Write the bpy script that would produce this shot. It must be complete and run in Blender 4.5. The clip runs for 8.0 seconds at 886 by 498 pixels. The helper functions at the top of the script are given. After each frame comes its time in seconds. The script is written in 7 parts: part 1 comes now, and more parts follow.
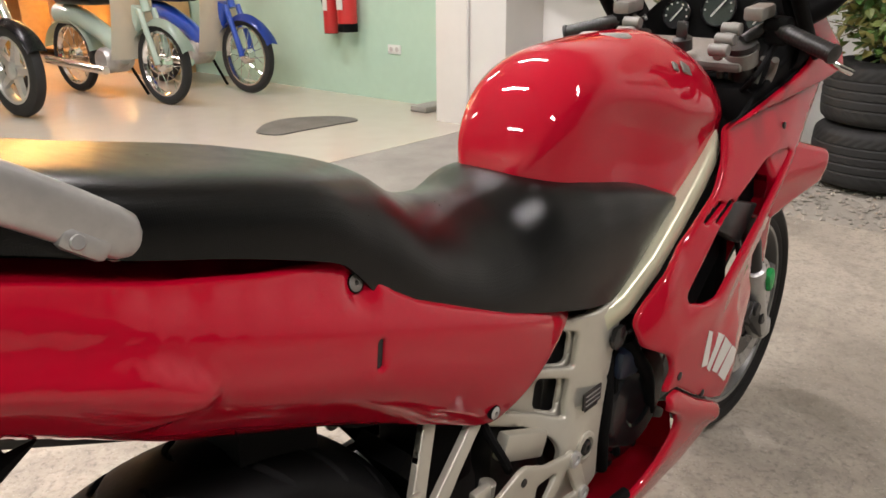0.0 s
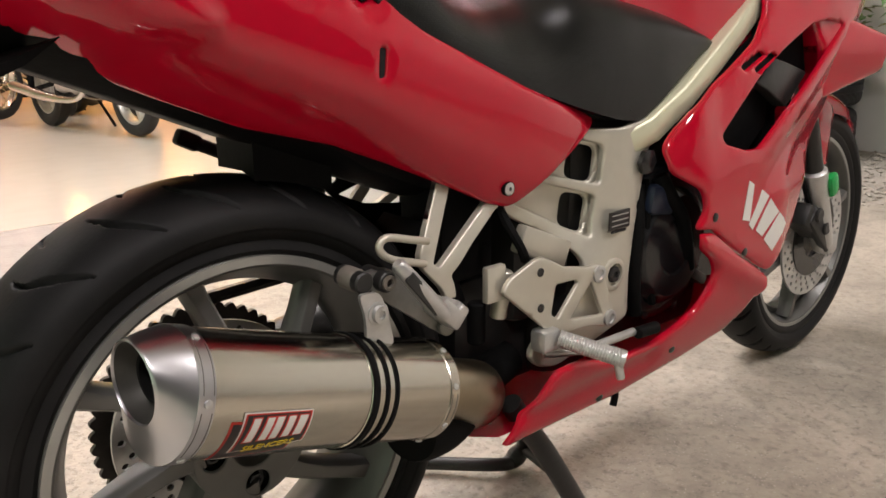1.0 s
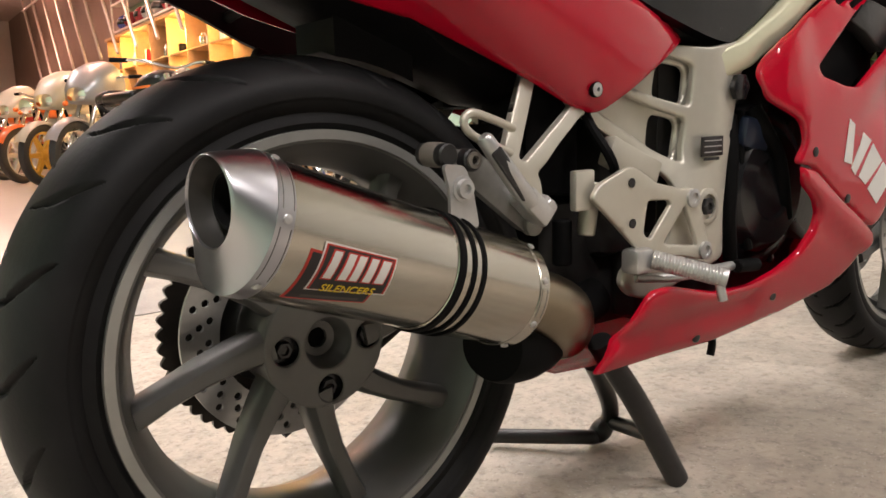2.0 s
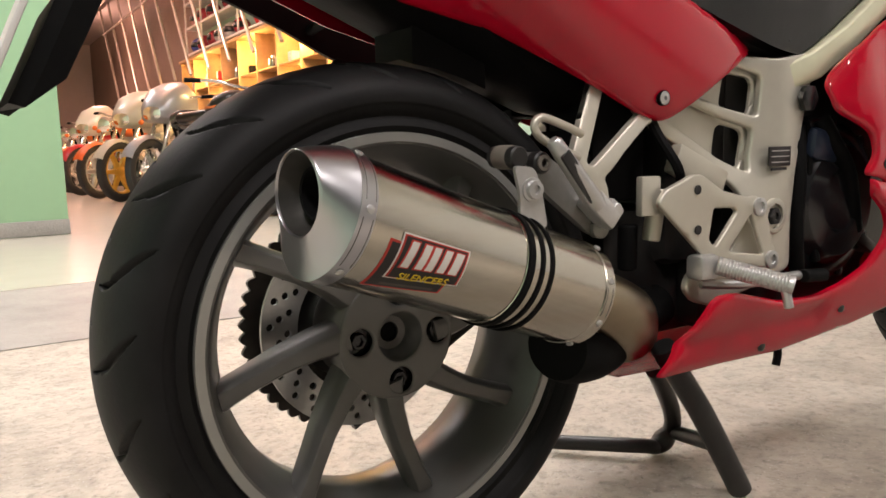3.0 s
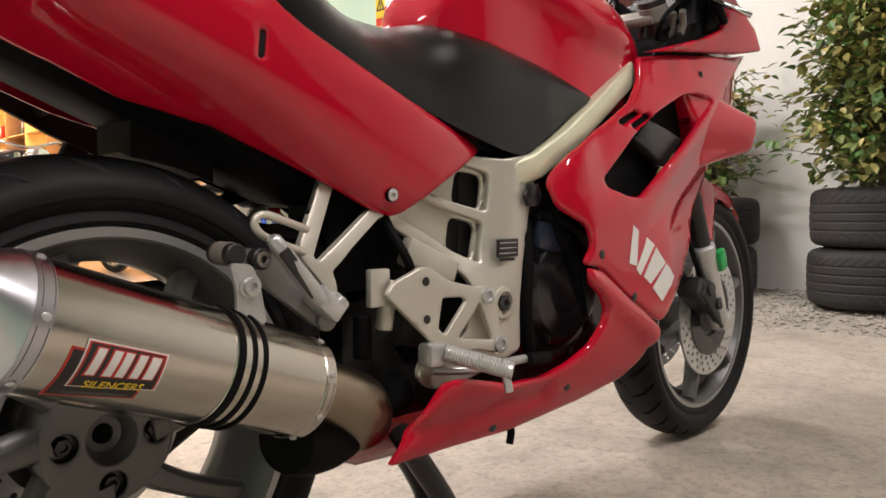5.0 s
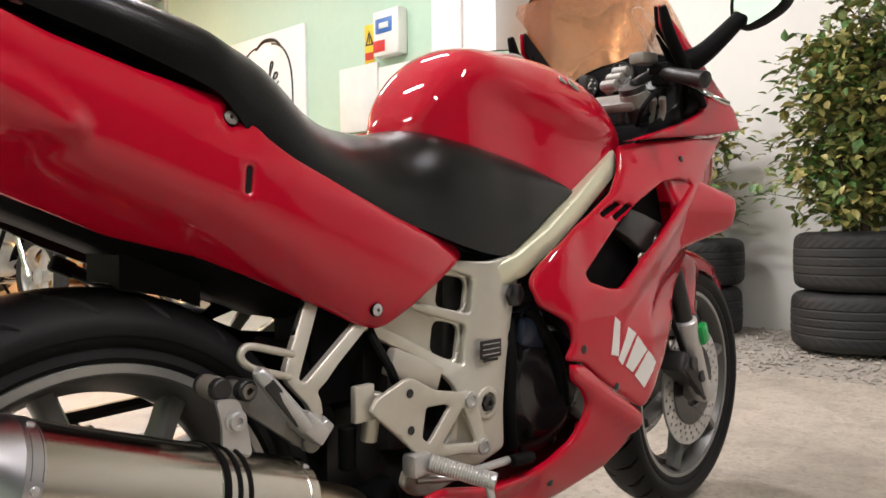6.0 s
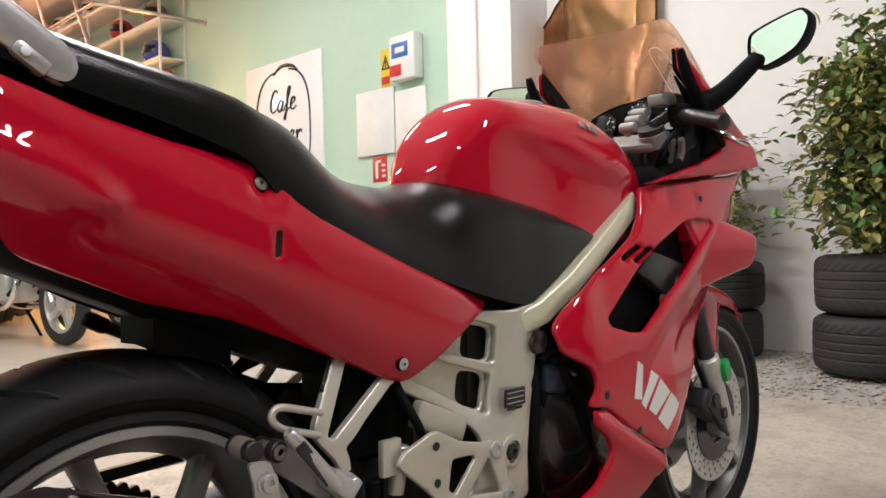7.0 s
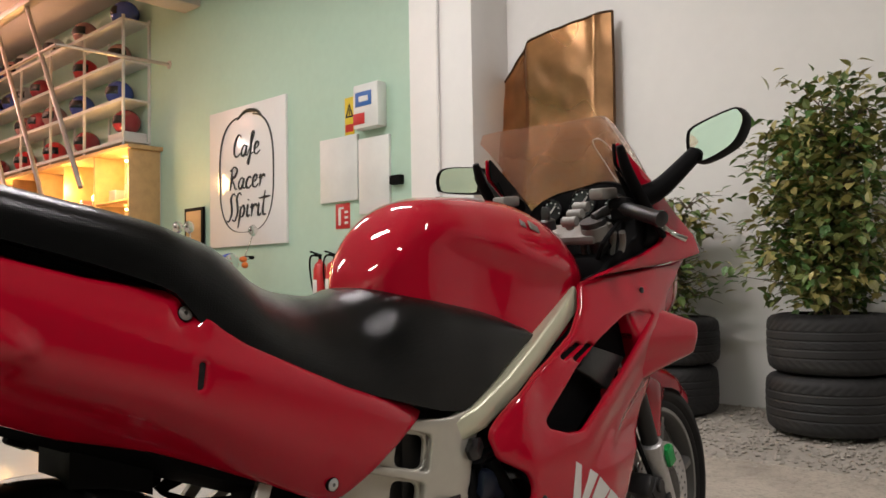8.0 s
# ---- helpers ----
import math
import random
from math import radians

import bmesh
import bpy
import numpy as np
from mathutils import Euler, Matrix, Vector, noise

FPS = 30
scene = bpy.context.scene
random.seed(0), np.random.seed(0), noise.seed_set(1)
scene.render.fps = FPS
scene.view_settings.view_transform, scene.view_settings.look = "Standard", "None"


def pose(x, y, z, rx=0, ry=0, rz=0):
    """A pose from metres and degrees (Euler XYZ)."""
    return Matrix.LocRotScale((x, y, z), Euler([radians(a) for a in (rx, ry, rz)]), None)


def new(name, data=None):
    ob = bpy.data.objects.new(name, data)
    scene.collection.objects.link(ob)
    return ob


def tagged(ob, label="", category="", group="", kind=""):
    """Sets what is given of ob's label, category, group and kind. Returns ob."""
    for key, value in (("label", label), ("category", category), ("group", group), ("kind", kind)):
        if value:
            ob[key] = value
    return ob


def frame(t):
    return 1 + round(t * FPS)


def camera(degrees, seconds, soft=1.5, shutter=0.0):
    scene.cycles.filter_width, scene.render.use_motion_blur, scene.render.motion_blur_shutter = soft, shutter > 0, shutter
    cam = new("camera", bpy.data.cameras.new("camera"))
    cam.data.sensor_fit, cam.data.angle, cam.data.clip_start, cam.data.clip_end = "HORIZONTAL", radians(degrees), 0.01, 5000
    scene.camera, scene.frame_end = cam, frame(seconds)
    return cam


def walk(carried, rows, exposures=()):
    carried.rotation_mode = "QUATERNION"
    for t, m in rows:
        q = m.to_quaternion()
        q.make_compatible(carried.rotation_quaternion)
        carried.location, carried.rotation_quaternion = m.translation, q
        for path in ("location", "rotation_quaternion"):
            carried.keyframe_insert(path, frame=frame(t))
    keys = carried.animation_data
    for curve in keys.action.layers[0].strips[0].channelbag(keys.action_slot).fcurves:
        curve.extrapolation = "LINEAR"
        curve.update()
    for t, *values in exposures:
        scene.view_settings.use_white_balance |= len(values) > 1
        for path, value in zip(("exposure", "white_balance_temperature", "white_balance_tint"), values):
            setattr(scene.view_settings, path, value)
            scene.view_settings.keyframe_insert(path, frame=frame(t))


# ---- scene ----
# camera and walk
from mathutils.geometry import delaunay_2d_cdt

cam = camera(59.0, 8.0, soft=1.6)
PATH = [
    (0.0, -0.3319, -0.6786, 1.1169, 69.977, 0.384, -48.327),
    (0.5, -0.3889, -0.8346, 1.0103, 69.233, -0.648, -44.348),
    (1.0, -0.3674, -0.8545, 0.7760, 74.720, 1.338, -41.095),
    (1.5, -0.3771, -0.8231, 0.5872, 80.679, 2.052, -37.818),
    (2.0, -0.3912, -0.8221, 0.5420, 81.187, 2.291, -36.991),
    (2.2, -0.3944, -0.8336, 0.5425, 81.541, 2.485, -36.000),
    (3.3, -0.4299, -0.8467, 0.5172, 83.207, 1.622, -32.223),
    (3.5, -0.4267, -0.8395, 0.5206, 83.727, 1.490, -33.595),
    (4.0, -0.3974, -0.8620, 0.5297, 84.764, 1.224, -37.741),
    (4.5, -0.3576, -0.9031, 0.5414, 85.977, 0.963, -42.765),
    (4.7, -0.3510, -0.9139, 0.5429, 86.606, 0.940, -44.521),
    (5.8, -0.3523, -0.9449, 0.6533, 88.383, 0.808, -46.789),
    (6.0, -0.3565, -0.9455, 0.6857, 88.740, 0.784, -46.707),
    (6.5, -0.3679, -0.9446, 0.7200, 89.802, 1.307, -46.045),
    (7.0, -0.3749, -0.9486, 0.7393, 89.944, 1.336, -45.530),
    (7.5, -0.3578, -0.9743, 0.7963, 91.173, 0.931, -46.519),
    (8.0, -0.3435, -0.9900, 0.8530, 92.469, 0.983, -47.907),
]
walk(cam, [(t, pose(x, y, z, rx, ry, rz)) for t, x, y, z, rx, ry, rz in PATH], exposures=((0.0, -0.05, 6500, 12), (1.0, 0.2, 6600, 12), (2.0, 0.24, 6600, 12), (3.5, 0.2, 6600, 12), (4.5, 0.2, 6600, 13), (6.0, 0.21, 6400, 12), (7.0, 0.0, 6250, 11), (7.5, -0.27, 6250, 11), (8.0, -0.62, 6500, 12)))

# world and lights
world = bpy.data.worlds.new("night")
scene.world = world
world.use_nodes = True
world.node_tree.nodes["Background"].inputs[0].default_value = (0.8, 0.85, 0.9, 1)
world.node_tree.nodes["Background"].inputs[1].default_value = 0.008


def lamp(x, y, z, sx, sy, watts, colour, spin=0):
    data = bpy.data.lights.new("area_light", "AREA")
    data.shape, data.size, data.size_y, data.energy, data.color = "RECTANGLE", sx, sy, watts, colour
    ob = new("area_light", data)
    ob.matrix_world = pose(x, y, z, 0, 0, spin)
    return ob


WHITE_LIGHT, WARM_LIGHT, PINK_LIGHT = (1.0, 0.945, 0.945), (1.0, 0.56, 0.18), (1.0, 0.52, 0.40)
CEIL = 4.7
# unseen tubes; the one at x -3.4 is added to brighten the back wall
TUBES = [(-1.8, -2.4, 104), (1.4, -2.6, 96), (-3.4, 2.2, 105), (-0.6, 2.4, 132), (2.0, 2.4, 106), (2.2, 5.6, 70), (-1.4, 6.6, 80), (0.3, 12.4, 90)]
for tx, ty, watts in TUBES:
    lamp(tx, ty, CEIL - 0.36, 0.18, 1.5, watts, WHITE_LIGHT, 90 if ty > 12 else 0)


# materials
def material(name, colour, rough=0.5, metal=0.0, grain=60.0, vary=0.12, stain=0.1, bump=0.05, coat=0.0, stretch=(1, 1, 1), alt=None, spec=0.5):
    """A surface with fine grain and broad stains in colour and gloss, and fine relief."""
    m = bpy.data.materials.new(name)
    m.use_nodes = True
    t = m.node_tree
    n, link = t.nodes, t.links.new
    p = n["Principled BSDF"]
    p.inputs["Metallic"].default_value = metal
    p.inputs["Coat Weight"].default_value = coat
    p.inputs["Coat Roughness"].default_value = 0.06
    p.inputs["Specular IOR Level"].default_value = spec
    co = n.new("ShaderNodeTexCoord")
    mp = n.new("ShaderNodeMapping")
    mp.inputs["Scale"].default_value = stretch
    link(co.outputs["Object"], mp.inputs["Vector"])
    fine, broad = n.new("ShaderNodeTexNoise"), n.new("ShaderNodeTexNoise")
    for node, scale, detail in ((fine, grain, 6), (broad, grain * 0.07, 4)):
        node.inputs["Scale"].default_value = scale
        node.inputs["Detail"].default_value = detail
        link(mp.outputs[0], node.inputs["Vector"])
    mix1, mix2 = n.new("ShaderNodeMixRGB"), n.new("ShaderNodeMixRGB")
    c = Vector(colour)
    mix1.inputs[1].default_value = (*(c * (1 - vary)), 1)
    mix1.inputs[2].default_value = (*(c * (1 + vary)), 1)
    link(fine.outputs["Fac"], mix1.inputs[0])
    ramp = n.new("ShaderNodeMapRange")
    ramp.inputs[1].default_value, ramp.inputs[2].default_value = 0.42, 0.68
    ramp.inputs[4].default_value = stain * 4 if alt else stain * 3
    link(broad.outputs["Fac"], ramp.inputs[0])
    link(ramp.outputs[0], mix2.inputs[0])
    link(mix1.outputs[0], mix2.inputs[1])
    mix2.inputs[2].default_value = (*(alt or c * 0.6), 1)
    link(mix2.outputs[0], p.inputs["Base Color"])
    r = n.new("ShaderNodeMapRange")
    r.inputs[3].default_value, r.inputs[4].default_value = max(0.02, rough * 0.8), min(1, rough * 1.25)
    link(broad.outputs["Fac"], r.inputs[0])
    link(r.outputs[0], p.inputs["Roughness"])
    if bump:
        b = n.new("ShaderNodeBump")
        b.inputs["Strength"].default_value = bump
        b.inputs["Distance"].default_value = 0.002
        link(fine.outputs["Fac"], b.inputs["Height"])
        link(b.outputs[0], p.inputs["Normal"])
    return m


def glow(name, colour, strength):
    m = material(name, (0.8, 0.8, 0.8))
    p = m.node_tree.nodes["Principled BSDF"]
    p.inputs["Emission Color"].default_value = (*colour, 1)
    p.inputs["Emission Strength"].default_value = strength
    return m


RED = material("red_paint", (0.43, 0.0016, 0.018), 0.5, grain=9, vary=0.05, stain=0.04, bump=0.0, coat=1.0, spec=0.02)
RED.node_tree.nodes["Principled BSDF"].inputs["Coat IOR"].default_value = 1.54
RED.node_tree.nodes["Principled BSDF"].inputs["Coat Roughness"].default_value = 0.014
RED_DARK = material("red_reflector", (0.20, 0.003, 0.008), 0.3, grain=9, vary=0.05, stain=0.04, bump=0.0, coat=0.8)
BLACK = material("black_plastic", (0.0055, 0.0054, 0.0055), 0.58, grain=120, bump=0.15, spec=0.06)
GLOSS_BLACK = material("black_enamel", (0.008, 0.008, 0.009), 0.25, grain=60, bump=0.02)
SEAT = material("seat_vinyl", (0.0036, 0.004, 0.0038), 0.3, grain=640, vary=0.2, bump=0.06, spec=0.09, coat=0.5)
SEAT.node_tree.nodes["Principled BSDF"].inputs["Coat Roughness"].default_value = 0.13


def weave(m, scale, strength):
    """Small raised cells, as in pressed vinyl, added to a surface's relief."""
    t = m.node_tree
    p = t.nodes["Principled BSDF"]
    co, tex, b = t.nodes.new("ShaderNodeTexCoord"), t.nodes.new("ShaderNodeTexVoronoi"), t.nodes.new("ShaderNodeBump")
    tex.inputs["Scale"].default_value, tex.inputs["Randomness"].default_value = scale, 0.25
    b.inputs["Strength"].default_value, b.inputs["Distance"].default_value = strength, 0.0012
    t.links.new(co.outputs["Object"], tex.inputs["Vector"])
    t.links.new(tex.outputs["Distance"], b.inputs["Height"])
    t.links.new(p.inputs["Normal"].links[0].from_socket, b.inputs["Normal"])
    t.links.new(b.outputs[0], p.inputs["Normal"])
    t.links.new(b.outputs[0], p.inputs["Coat Normal"])


weave(SEAT, 480, 0.2)
RUBBER = material("tyre_rubber", (0.0072, 0.0071, 0.0072), 0.55, grain=160, vary=0.25, stain=0.12, bump=0.12, alt=(0.017, 0.0165, 0.016), spec=0.17)
OLD_RUBBER = material("dusty_tyre_rubber", (0.011, 0.0108, 0.0108), 0.7, grain=50, vary=0.3, stain=0.2, bump=0.2, alt=(0.024, 0.023, 0.022))
BEAM = material("pale_yellow_beam", (0.66, 0.655, 0.475), 0.34, metal=0.35, grain=60, vary=0.04, stain=0.06, bump=0.02)
FRAME = material("champagne_frame_paint", (0.60, 0.575, 0.495), 0.42, metal=0.6, grain=60, vary=0.05, stain=0.08, bump=0.03, alt=(0.42, 0.37, 0.28))
GRIP = material("worn_grip_rubber", (0.018, 0.0175, 0.017), 0.36, grain=120, vary=0.25, stain=0.2, bump=0.1)
WEATHERED = material("weathered_alloy", (0.22, 0.213, 0.195), 0.5, metal=0.35, grain=90, vary=0.2, stain=0.2, bump=0.12, alt=(0.2, 0.17, 0.14))
DULL = material("dull_alloy", (0.24, 0.235, 0.22), 0.5, metal=0.6, grain=120, vary=0.15, stain=0.2, bump=0.08)
ALLOY = material("cast_alloy", (0.55, 0.545, 0.53), 0.36, metal=0.7, grain=150, vary=0.12, stain=0.15, bump=0.08)
WHEEL = material("grey_wheel_paint", (0.118, 0.116, 0.109), 0.36, metal=0.4, grain=80, vary=0.08, stain=0.12, bump=0.03)
LIP = material("machined_rim_lip", (0.34, 0.34, 0.32), 0.3, metal=0.6, grain=80, vary=0.08, stain=0.1, bump=0.02)
BRUSHED = material("brushed_steel", (0.50, 0.475, 0.42), 0.17, metal=1.0, grain=90, vary=0.07, stain=0.07, bump=0.05, stretch=(0.15, 4, 4), alt=(0.42, 0.34, 0.24))
POLISHED = material("polished_steel", (0.54, 0.52, 0.49), 0.27, metal=1.0, grain=60, vary=0.04, stain=0.1, bump=0.0, alt=(0.35, 0.38, 0.52))
BRONZED = material("heat_bronzed_steel", (0.30, 0.25, 0.18), 0.3, metal=1.0, grain=50, vary=0.15, stain=0.2, bump=0.03, alt=(0.16, 0.12, 0.08))
CHROME = material("chrome", (0.75, 0.74, 0.72), 0.08, metal=1.0, grain=50, vary=0.04, stain=0.05, bump=0.0)
SOOT_AND_SHADE = material("sooty_steel", (0.022, 0.019, 0.016), 0.6, metal=0.3, grain=50, vary=0.3, stain=0.2, bump=0.1)
DARK_METAL = material("dark_engine_metal", (0.022, 0.021, 0.020), 0.42, metal=0.15, grain=90, vary=0.25, stain=0.2, bump=0.15)
SMOKED = material("smoked_steel", (0.10, 0.095, 0.088), 0.42, metal=0.6, grain=90, vary=0.2, bump=0.05)
CHAIN = material("oily_steel", (0.05, 0.045, 0.04), 0.4, metal=0.8, grain=90, vary=0.3, bump=0.1)
WHITE_DECAL = material("white_decal", (0.72, 0.70, 0.66), 0.35, grain=60, vary=0.03, bump=0.0)
YELLOW_DECAL = material("yellow_decal", (0.72, 0.52, 0.02), 0.35, grain=60, vary=0.03, bump=0.0)
RED_DECAL = material("red_decal", (0.5, 0.03, 0.02), 0.35, grain=60, vary=0.03, bump=0.0)
BLACK_DECAL = material("black_decal", (0.015, 0.012, 0.012), 0.35, grain=60, vary=0.03, bump=0.0)
GREEN_CAP = material("green_reflector", (0.01, 0.32, 0.07), 0.25, grain=60, vary=0.05, bump=0.0)
PILLAR_GREEN = material("leaf_green_pillar_paint", (0.270, 0.450, 0.270), 0.5, grain=14, vary=0.04, stain=0.03, bump=0.12)
GREEN_WALL = material("mint_wall_paint", (0.44, 0.61, 0.49), 0.55, grain=14, vary=0.04, stain=0.03, bump=0.12)
WHITE_WALL = material("white_wall_paint", (0.76, 0.74, 0.71), 0.65, grain=12, vary=0.03, stain=0.03, bump=0.15)
DARK_UNSEEN = material("dark_unseen_wall", (0.06, 0.058, 0.056), 0.6, grain=12, vary=0.1, bump=0.1)
PLASTER = material("grey_plaster", (0.5, 0.46, 0.44), 0.8, grain=12, vary=0.05, bump=0.15)


def concrete(name, pale, dark, pits):
    """Worn concrete: broad stains, mottling, fine sand and small dark pits."""
    m = material(name, pale, 0.5, grain=90, vary=0.16, stain=0.0, bump=0.0)
    t = m.node_tree
    n, link = t.nodes, t.links.new
    p = n["Principled BSDF"]
    base = p.inputs["Base Color"].links[0].from_socket
    co = n.new("ShaderNodeTexCoord")
    last, height = base, None
    for scale, detail, lo, hi, amount in ((0.8, 8, 0.46, 0.64, 0.50), (4.0, 9, 0.48, 0.66, 0.36), (20.0, 7, 0.49, 0.68, pits * 0.6), (60.0, 5, 0.51, 0.68, pits * 0.8)):
        tex = n.new("ShaderNodeTexNoise")
        tex.inputs["Scale"].default_value, tex.inputs["Detail"].default_value = scale, detail
        tex.inputs["Roughness"].default_value = 0.62
        link(co.outputs["Object"], tex.inputs["Vector"])
        r = n.new("ShaderNodeMapRange")
        r.inputs[1].default_value, r.inputs[2].default_value, r.inputs[4].default_value = lo, hi, amount
        link(tex.outputs["Fac"], r.inputs[0])
        mix = n.new("ShaderNodeMixRGB")
        link(r.outputs[0], mix.inputs[0])
        link(last, mix.inputs[1])
        mix.inputs[2].default_value = (*dark, 1)
        last, height = mix.outputs[0], r
    # pale and dark chips of aggregate
    for scale, lo, hi, tone in ((95.0, 0.16, 0.10, (0.62, 0.58, 0.52)), (70.0, 0.15, 0.09, (0.10, 0.09, 0.08))):
        cell = n.new("ShaderNodeTexVoronoi")
        cell.inputs["Scale"].default_value, cell.inputs["Randomness"].default_value = scale, 1.0
        link(co.outputs["Object"], cell.inputs["Vector"])
        r = n.new("ShaderNodeMapRange")
        r.inputs[1].default_value, r.inputs[2].default_value, r.inputs[4].default_value = lo, hi, pits
        link(cell.outputs["Distance"], r.inputs[0])
        mix = n.new("ShaderNodeMixRGB")
        link(r.outputs[0], mix.inputs[0])
        link(last, mix.inputs[1])
        mix.inputs[2].default_value = (*tone, 1)
        last = mix.outputs[0]
    link(last, p.inputs["Base Color"])
    sand = n.new("ShaderNodeTexNoise")
    sand.inputs["Scale"].default_value, sand.inputs["Detail"].default_value = 55, 8
    link(co.outputs["Object"], sand.inputs["Vector"])
    add = n.new("ShaderNodeMath")
    add.operation = "SUBTRACT"
    link(sand.outputs["Fac"], add.inputs[0])
    link(height.outputs[0], add.inputs[1])
    b = n.new("ShaderNodeBump")
    b.inputs["Strength"].default_value, b.inputs["Distance"].default_value = 0.7, 0.005
    link(add.outputs[0], b.inputs["Height"])
    link(b.outputs[0], p.inputs["Normal"])
    return m


CONCRETE = concrete("rough_concrete", (0.46, 0.41, 0.34), (0.14, 0.124, 0.10), 0.6)
STRIP = concrete("grey_screed", (0.30, 0.285, 0.26), (0.16, 0.15, 0.135), 0.2)
POLISHED_FLOOR = material("polished_concrete", (0.50, 0.45, 0.385), 0.2, grain=6, vary=0.06, stain=0.05, bump=0.02)
GRAVEL = material("pale_gravel", (0.34, 0.31, 0.265), 0.85, grain=50, vary=0.25, bump=0.3)
WOOD = material("warm_plywood", (0.52, 0.32, 0.14), 0.5, grain=22, vary=0.15, bump=0.1, stretch=(8, 0.6, 8))
WHITE_METAL = material("white_enamelled_steel", (0.7, 0.68, 0.66), 0.4, grain=30, vary=0.04, bump=0.02)
STEEL_TUBE = material("galvanised_tube", (0.5, 0.46, 0.43), 0.35, metal=0.8, grain=60, vary=0.1, bump=0.04)
BROWN_WALL = material("brown_wall_paint", (0.22, 0.16, 0.13), 0.6, grain=4, vary=0.15, stain=0.15, bump=0.05)
COPPER = material("beaten_copper", (0.74, 0.42, 0.20), 0.27, metal=1.0, grain=7, vary=0.4, stain=0.4, bump=0.22, alt=(0.16, 0.09, 0.04))
POSTER = material("glossy_white_board", (0.82, 0.80, 0.78), 0.12, grain=20, vary=0.02, stain=0.02, bump=0.0)
INK = material("black_ink", (0.012, 0.012, 0.012), 0.5, grain=40, vary=0.1, bump=0.0)
PAPER = material("white_plastic", (0.72, 0.73, 0.70), 0.4, grain=30, vary=0.03, bump=0.02)
BLUE = material("blue_plastic", (0.04, 0.14, 0.42), 0.35, grain=30, vary=0.05, bump=0.0)
SIGN_RED = material("fire_red", (0.55, 0.03, 0.03), 0.35, grain=30, vary=0.05, bump=0.0)
YELLOW = material("warning_yellow", (0.75, 0.55, 0.03), 0.4, grain=30, vary=0.04, bump=0.0)
SOIL = material("dark_soil", (0.05, 0.035, 0.025), 0.95, grain=60, vary=0.4, bump=0.6)
BARK = material("grey_bark", (0.16, 0.12, 0.085), 0.8, grain=60, vary=0.3, bump=0.5)
BEIGE = material("cream_moped_paint", (0.62, 0.60, 0.50), 0.3, grain=20, vary=0.03, bump=0.0, coat=0.6)
MINT = material("pale_green_moped_paint", (0.42, 0.52, 0.44), 0.3, grain=20, vary=0.03, bump=0.0, coat=0.6)
MOPED_BLUE = material("blue_moped_paint", (0.02, 0.07, 0.42), 0.28, grain=20, vary=0.05, bump=0.0, coat=0.8)
SILVER = material("silver_bike_paint", (0.5, 0.51, 0.52), 0.3, metal=0.5, grain=20, vary=0.03, bump=0.0, coat=0.6)
ORANGE = material("orange_bike_paint", (0.72, 0.16, 0.02), 0.3, grain=20, vary=0.05, bump=0.0, coat=0.8)
GOLD = material("gold_wheel_paint", (0.55, 0.33, 0.05), 0.35, metal=0.6, grain=40, vary=0.08, bump=0.0)
HELMET_BLUE = material("blue_helmet_shell", (0.05, 0.08, 0.35), 0.2, grain=12, vary=0.1, bump=0.0, coat=0.8)
HELMET_RED = material("dark_red_helmet_shell", (0.28, 0.02, 0.03), 0.2, grain=12, vary=0.1, bump=0.0, coat=0.8)
HELMET_PINK = material("faded_rose_helmet_shell", (0.42, 0.20, 0.18), 0.25, grain=12, vary=0.1, bump=0.0, coat=0.8)
SOOT_AND_SHADE = material("soot_and_shade", (0.006, 0.006, 0.006), 0.8, grain=80, bump=0.1, spec=0.1)
TUBE_GLOW = glow("lit_tube", (1.0, 0.95, 0.85), 14)
WARM_GLOW = glow("lit_warm_bulb", (1.0, 0.62, 0.22), 75)


def glass(name, colour, rough=0.02):
    m = bpy.data.materials.new(name)
    m.use_nodes = True
    p = m.node_tree.nodes["Principled BSDF"]
    p.inputs["Base Color"].default_value = (*colour, 1)
    p.inputs["Roughness"].default_value = rough
    p.inputs["Transmission Weight"].default_value = 1.0
    p.inputs["IOR"].default_value = 1.02
    p.inputs["Coat Weight"].default_value = 0.35
    p.inputs["Coat Roughness"].default_value = 0.04
    return m


SCREEN = glass("bronze_tinted_screen", (1.0, 0.83, 0.72), 0.02)
SCREEN.node_tree.nodes["Principled BSDF"].inputs["Transmission Weight"].default_value = 0.88
CLEAR = glass("clear_glass", (0.95, 0.95, 0.95))
MIRROR = material("mirror_glass", (0.95, 0.96, 0.95), 0.03, metal=1.0, vary=0.0, stain=0.0, bump=0.0)


def leaf_material(name, a, b):
    m = material(name, a, 0.45, grain=30, vary=0.15, bump=0.05)
    t = m.node_tree
    n, link = t.nodes, t.links.new
    geo = n.new("ShaderNodeNewGeometry")
    ramp = n.new("ShaderNodeValToRGB")
    ramp.color_ramp.elements[0].color, ramp.color_ramp.elements[1].color = (*a, 1), (*b, 1)
    ramp.color_ramp.elements[0].position, ramp.color_ramp.elements[1].position = 0.1, 0.95
    third = ramp.color_ramp.elements.new(0.6)
    third.color = (*(0.5 * (Vector(a) + Vector(b)) * 0.8), 1)
    link(geo.outputs["Random Per Island"], ramp.inputs[0])
    link(ramp.outputs[0], n["Principled BSDF"].inputs["Base Color"])
    return m


LEAVES = leaf_material("ficus_leaf", (0.07, 0.155, 0.034), (0.38, 0.32, 0.105))


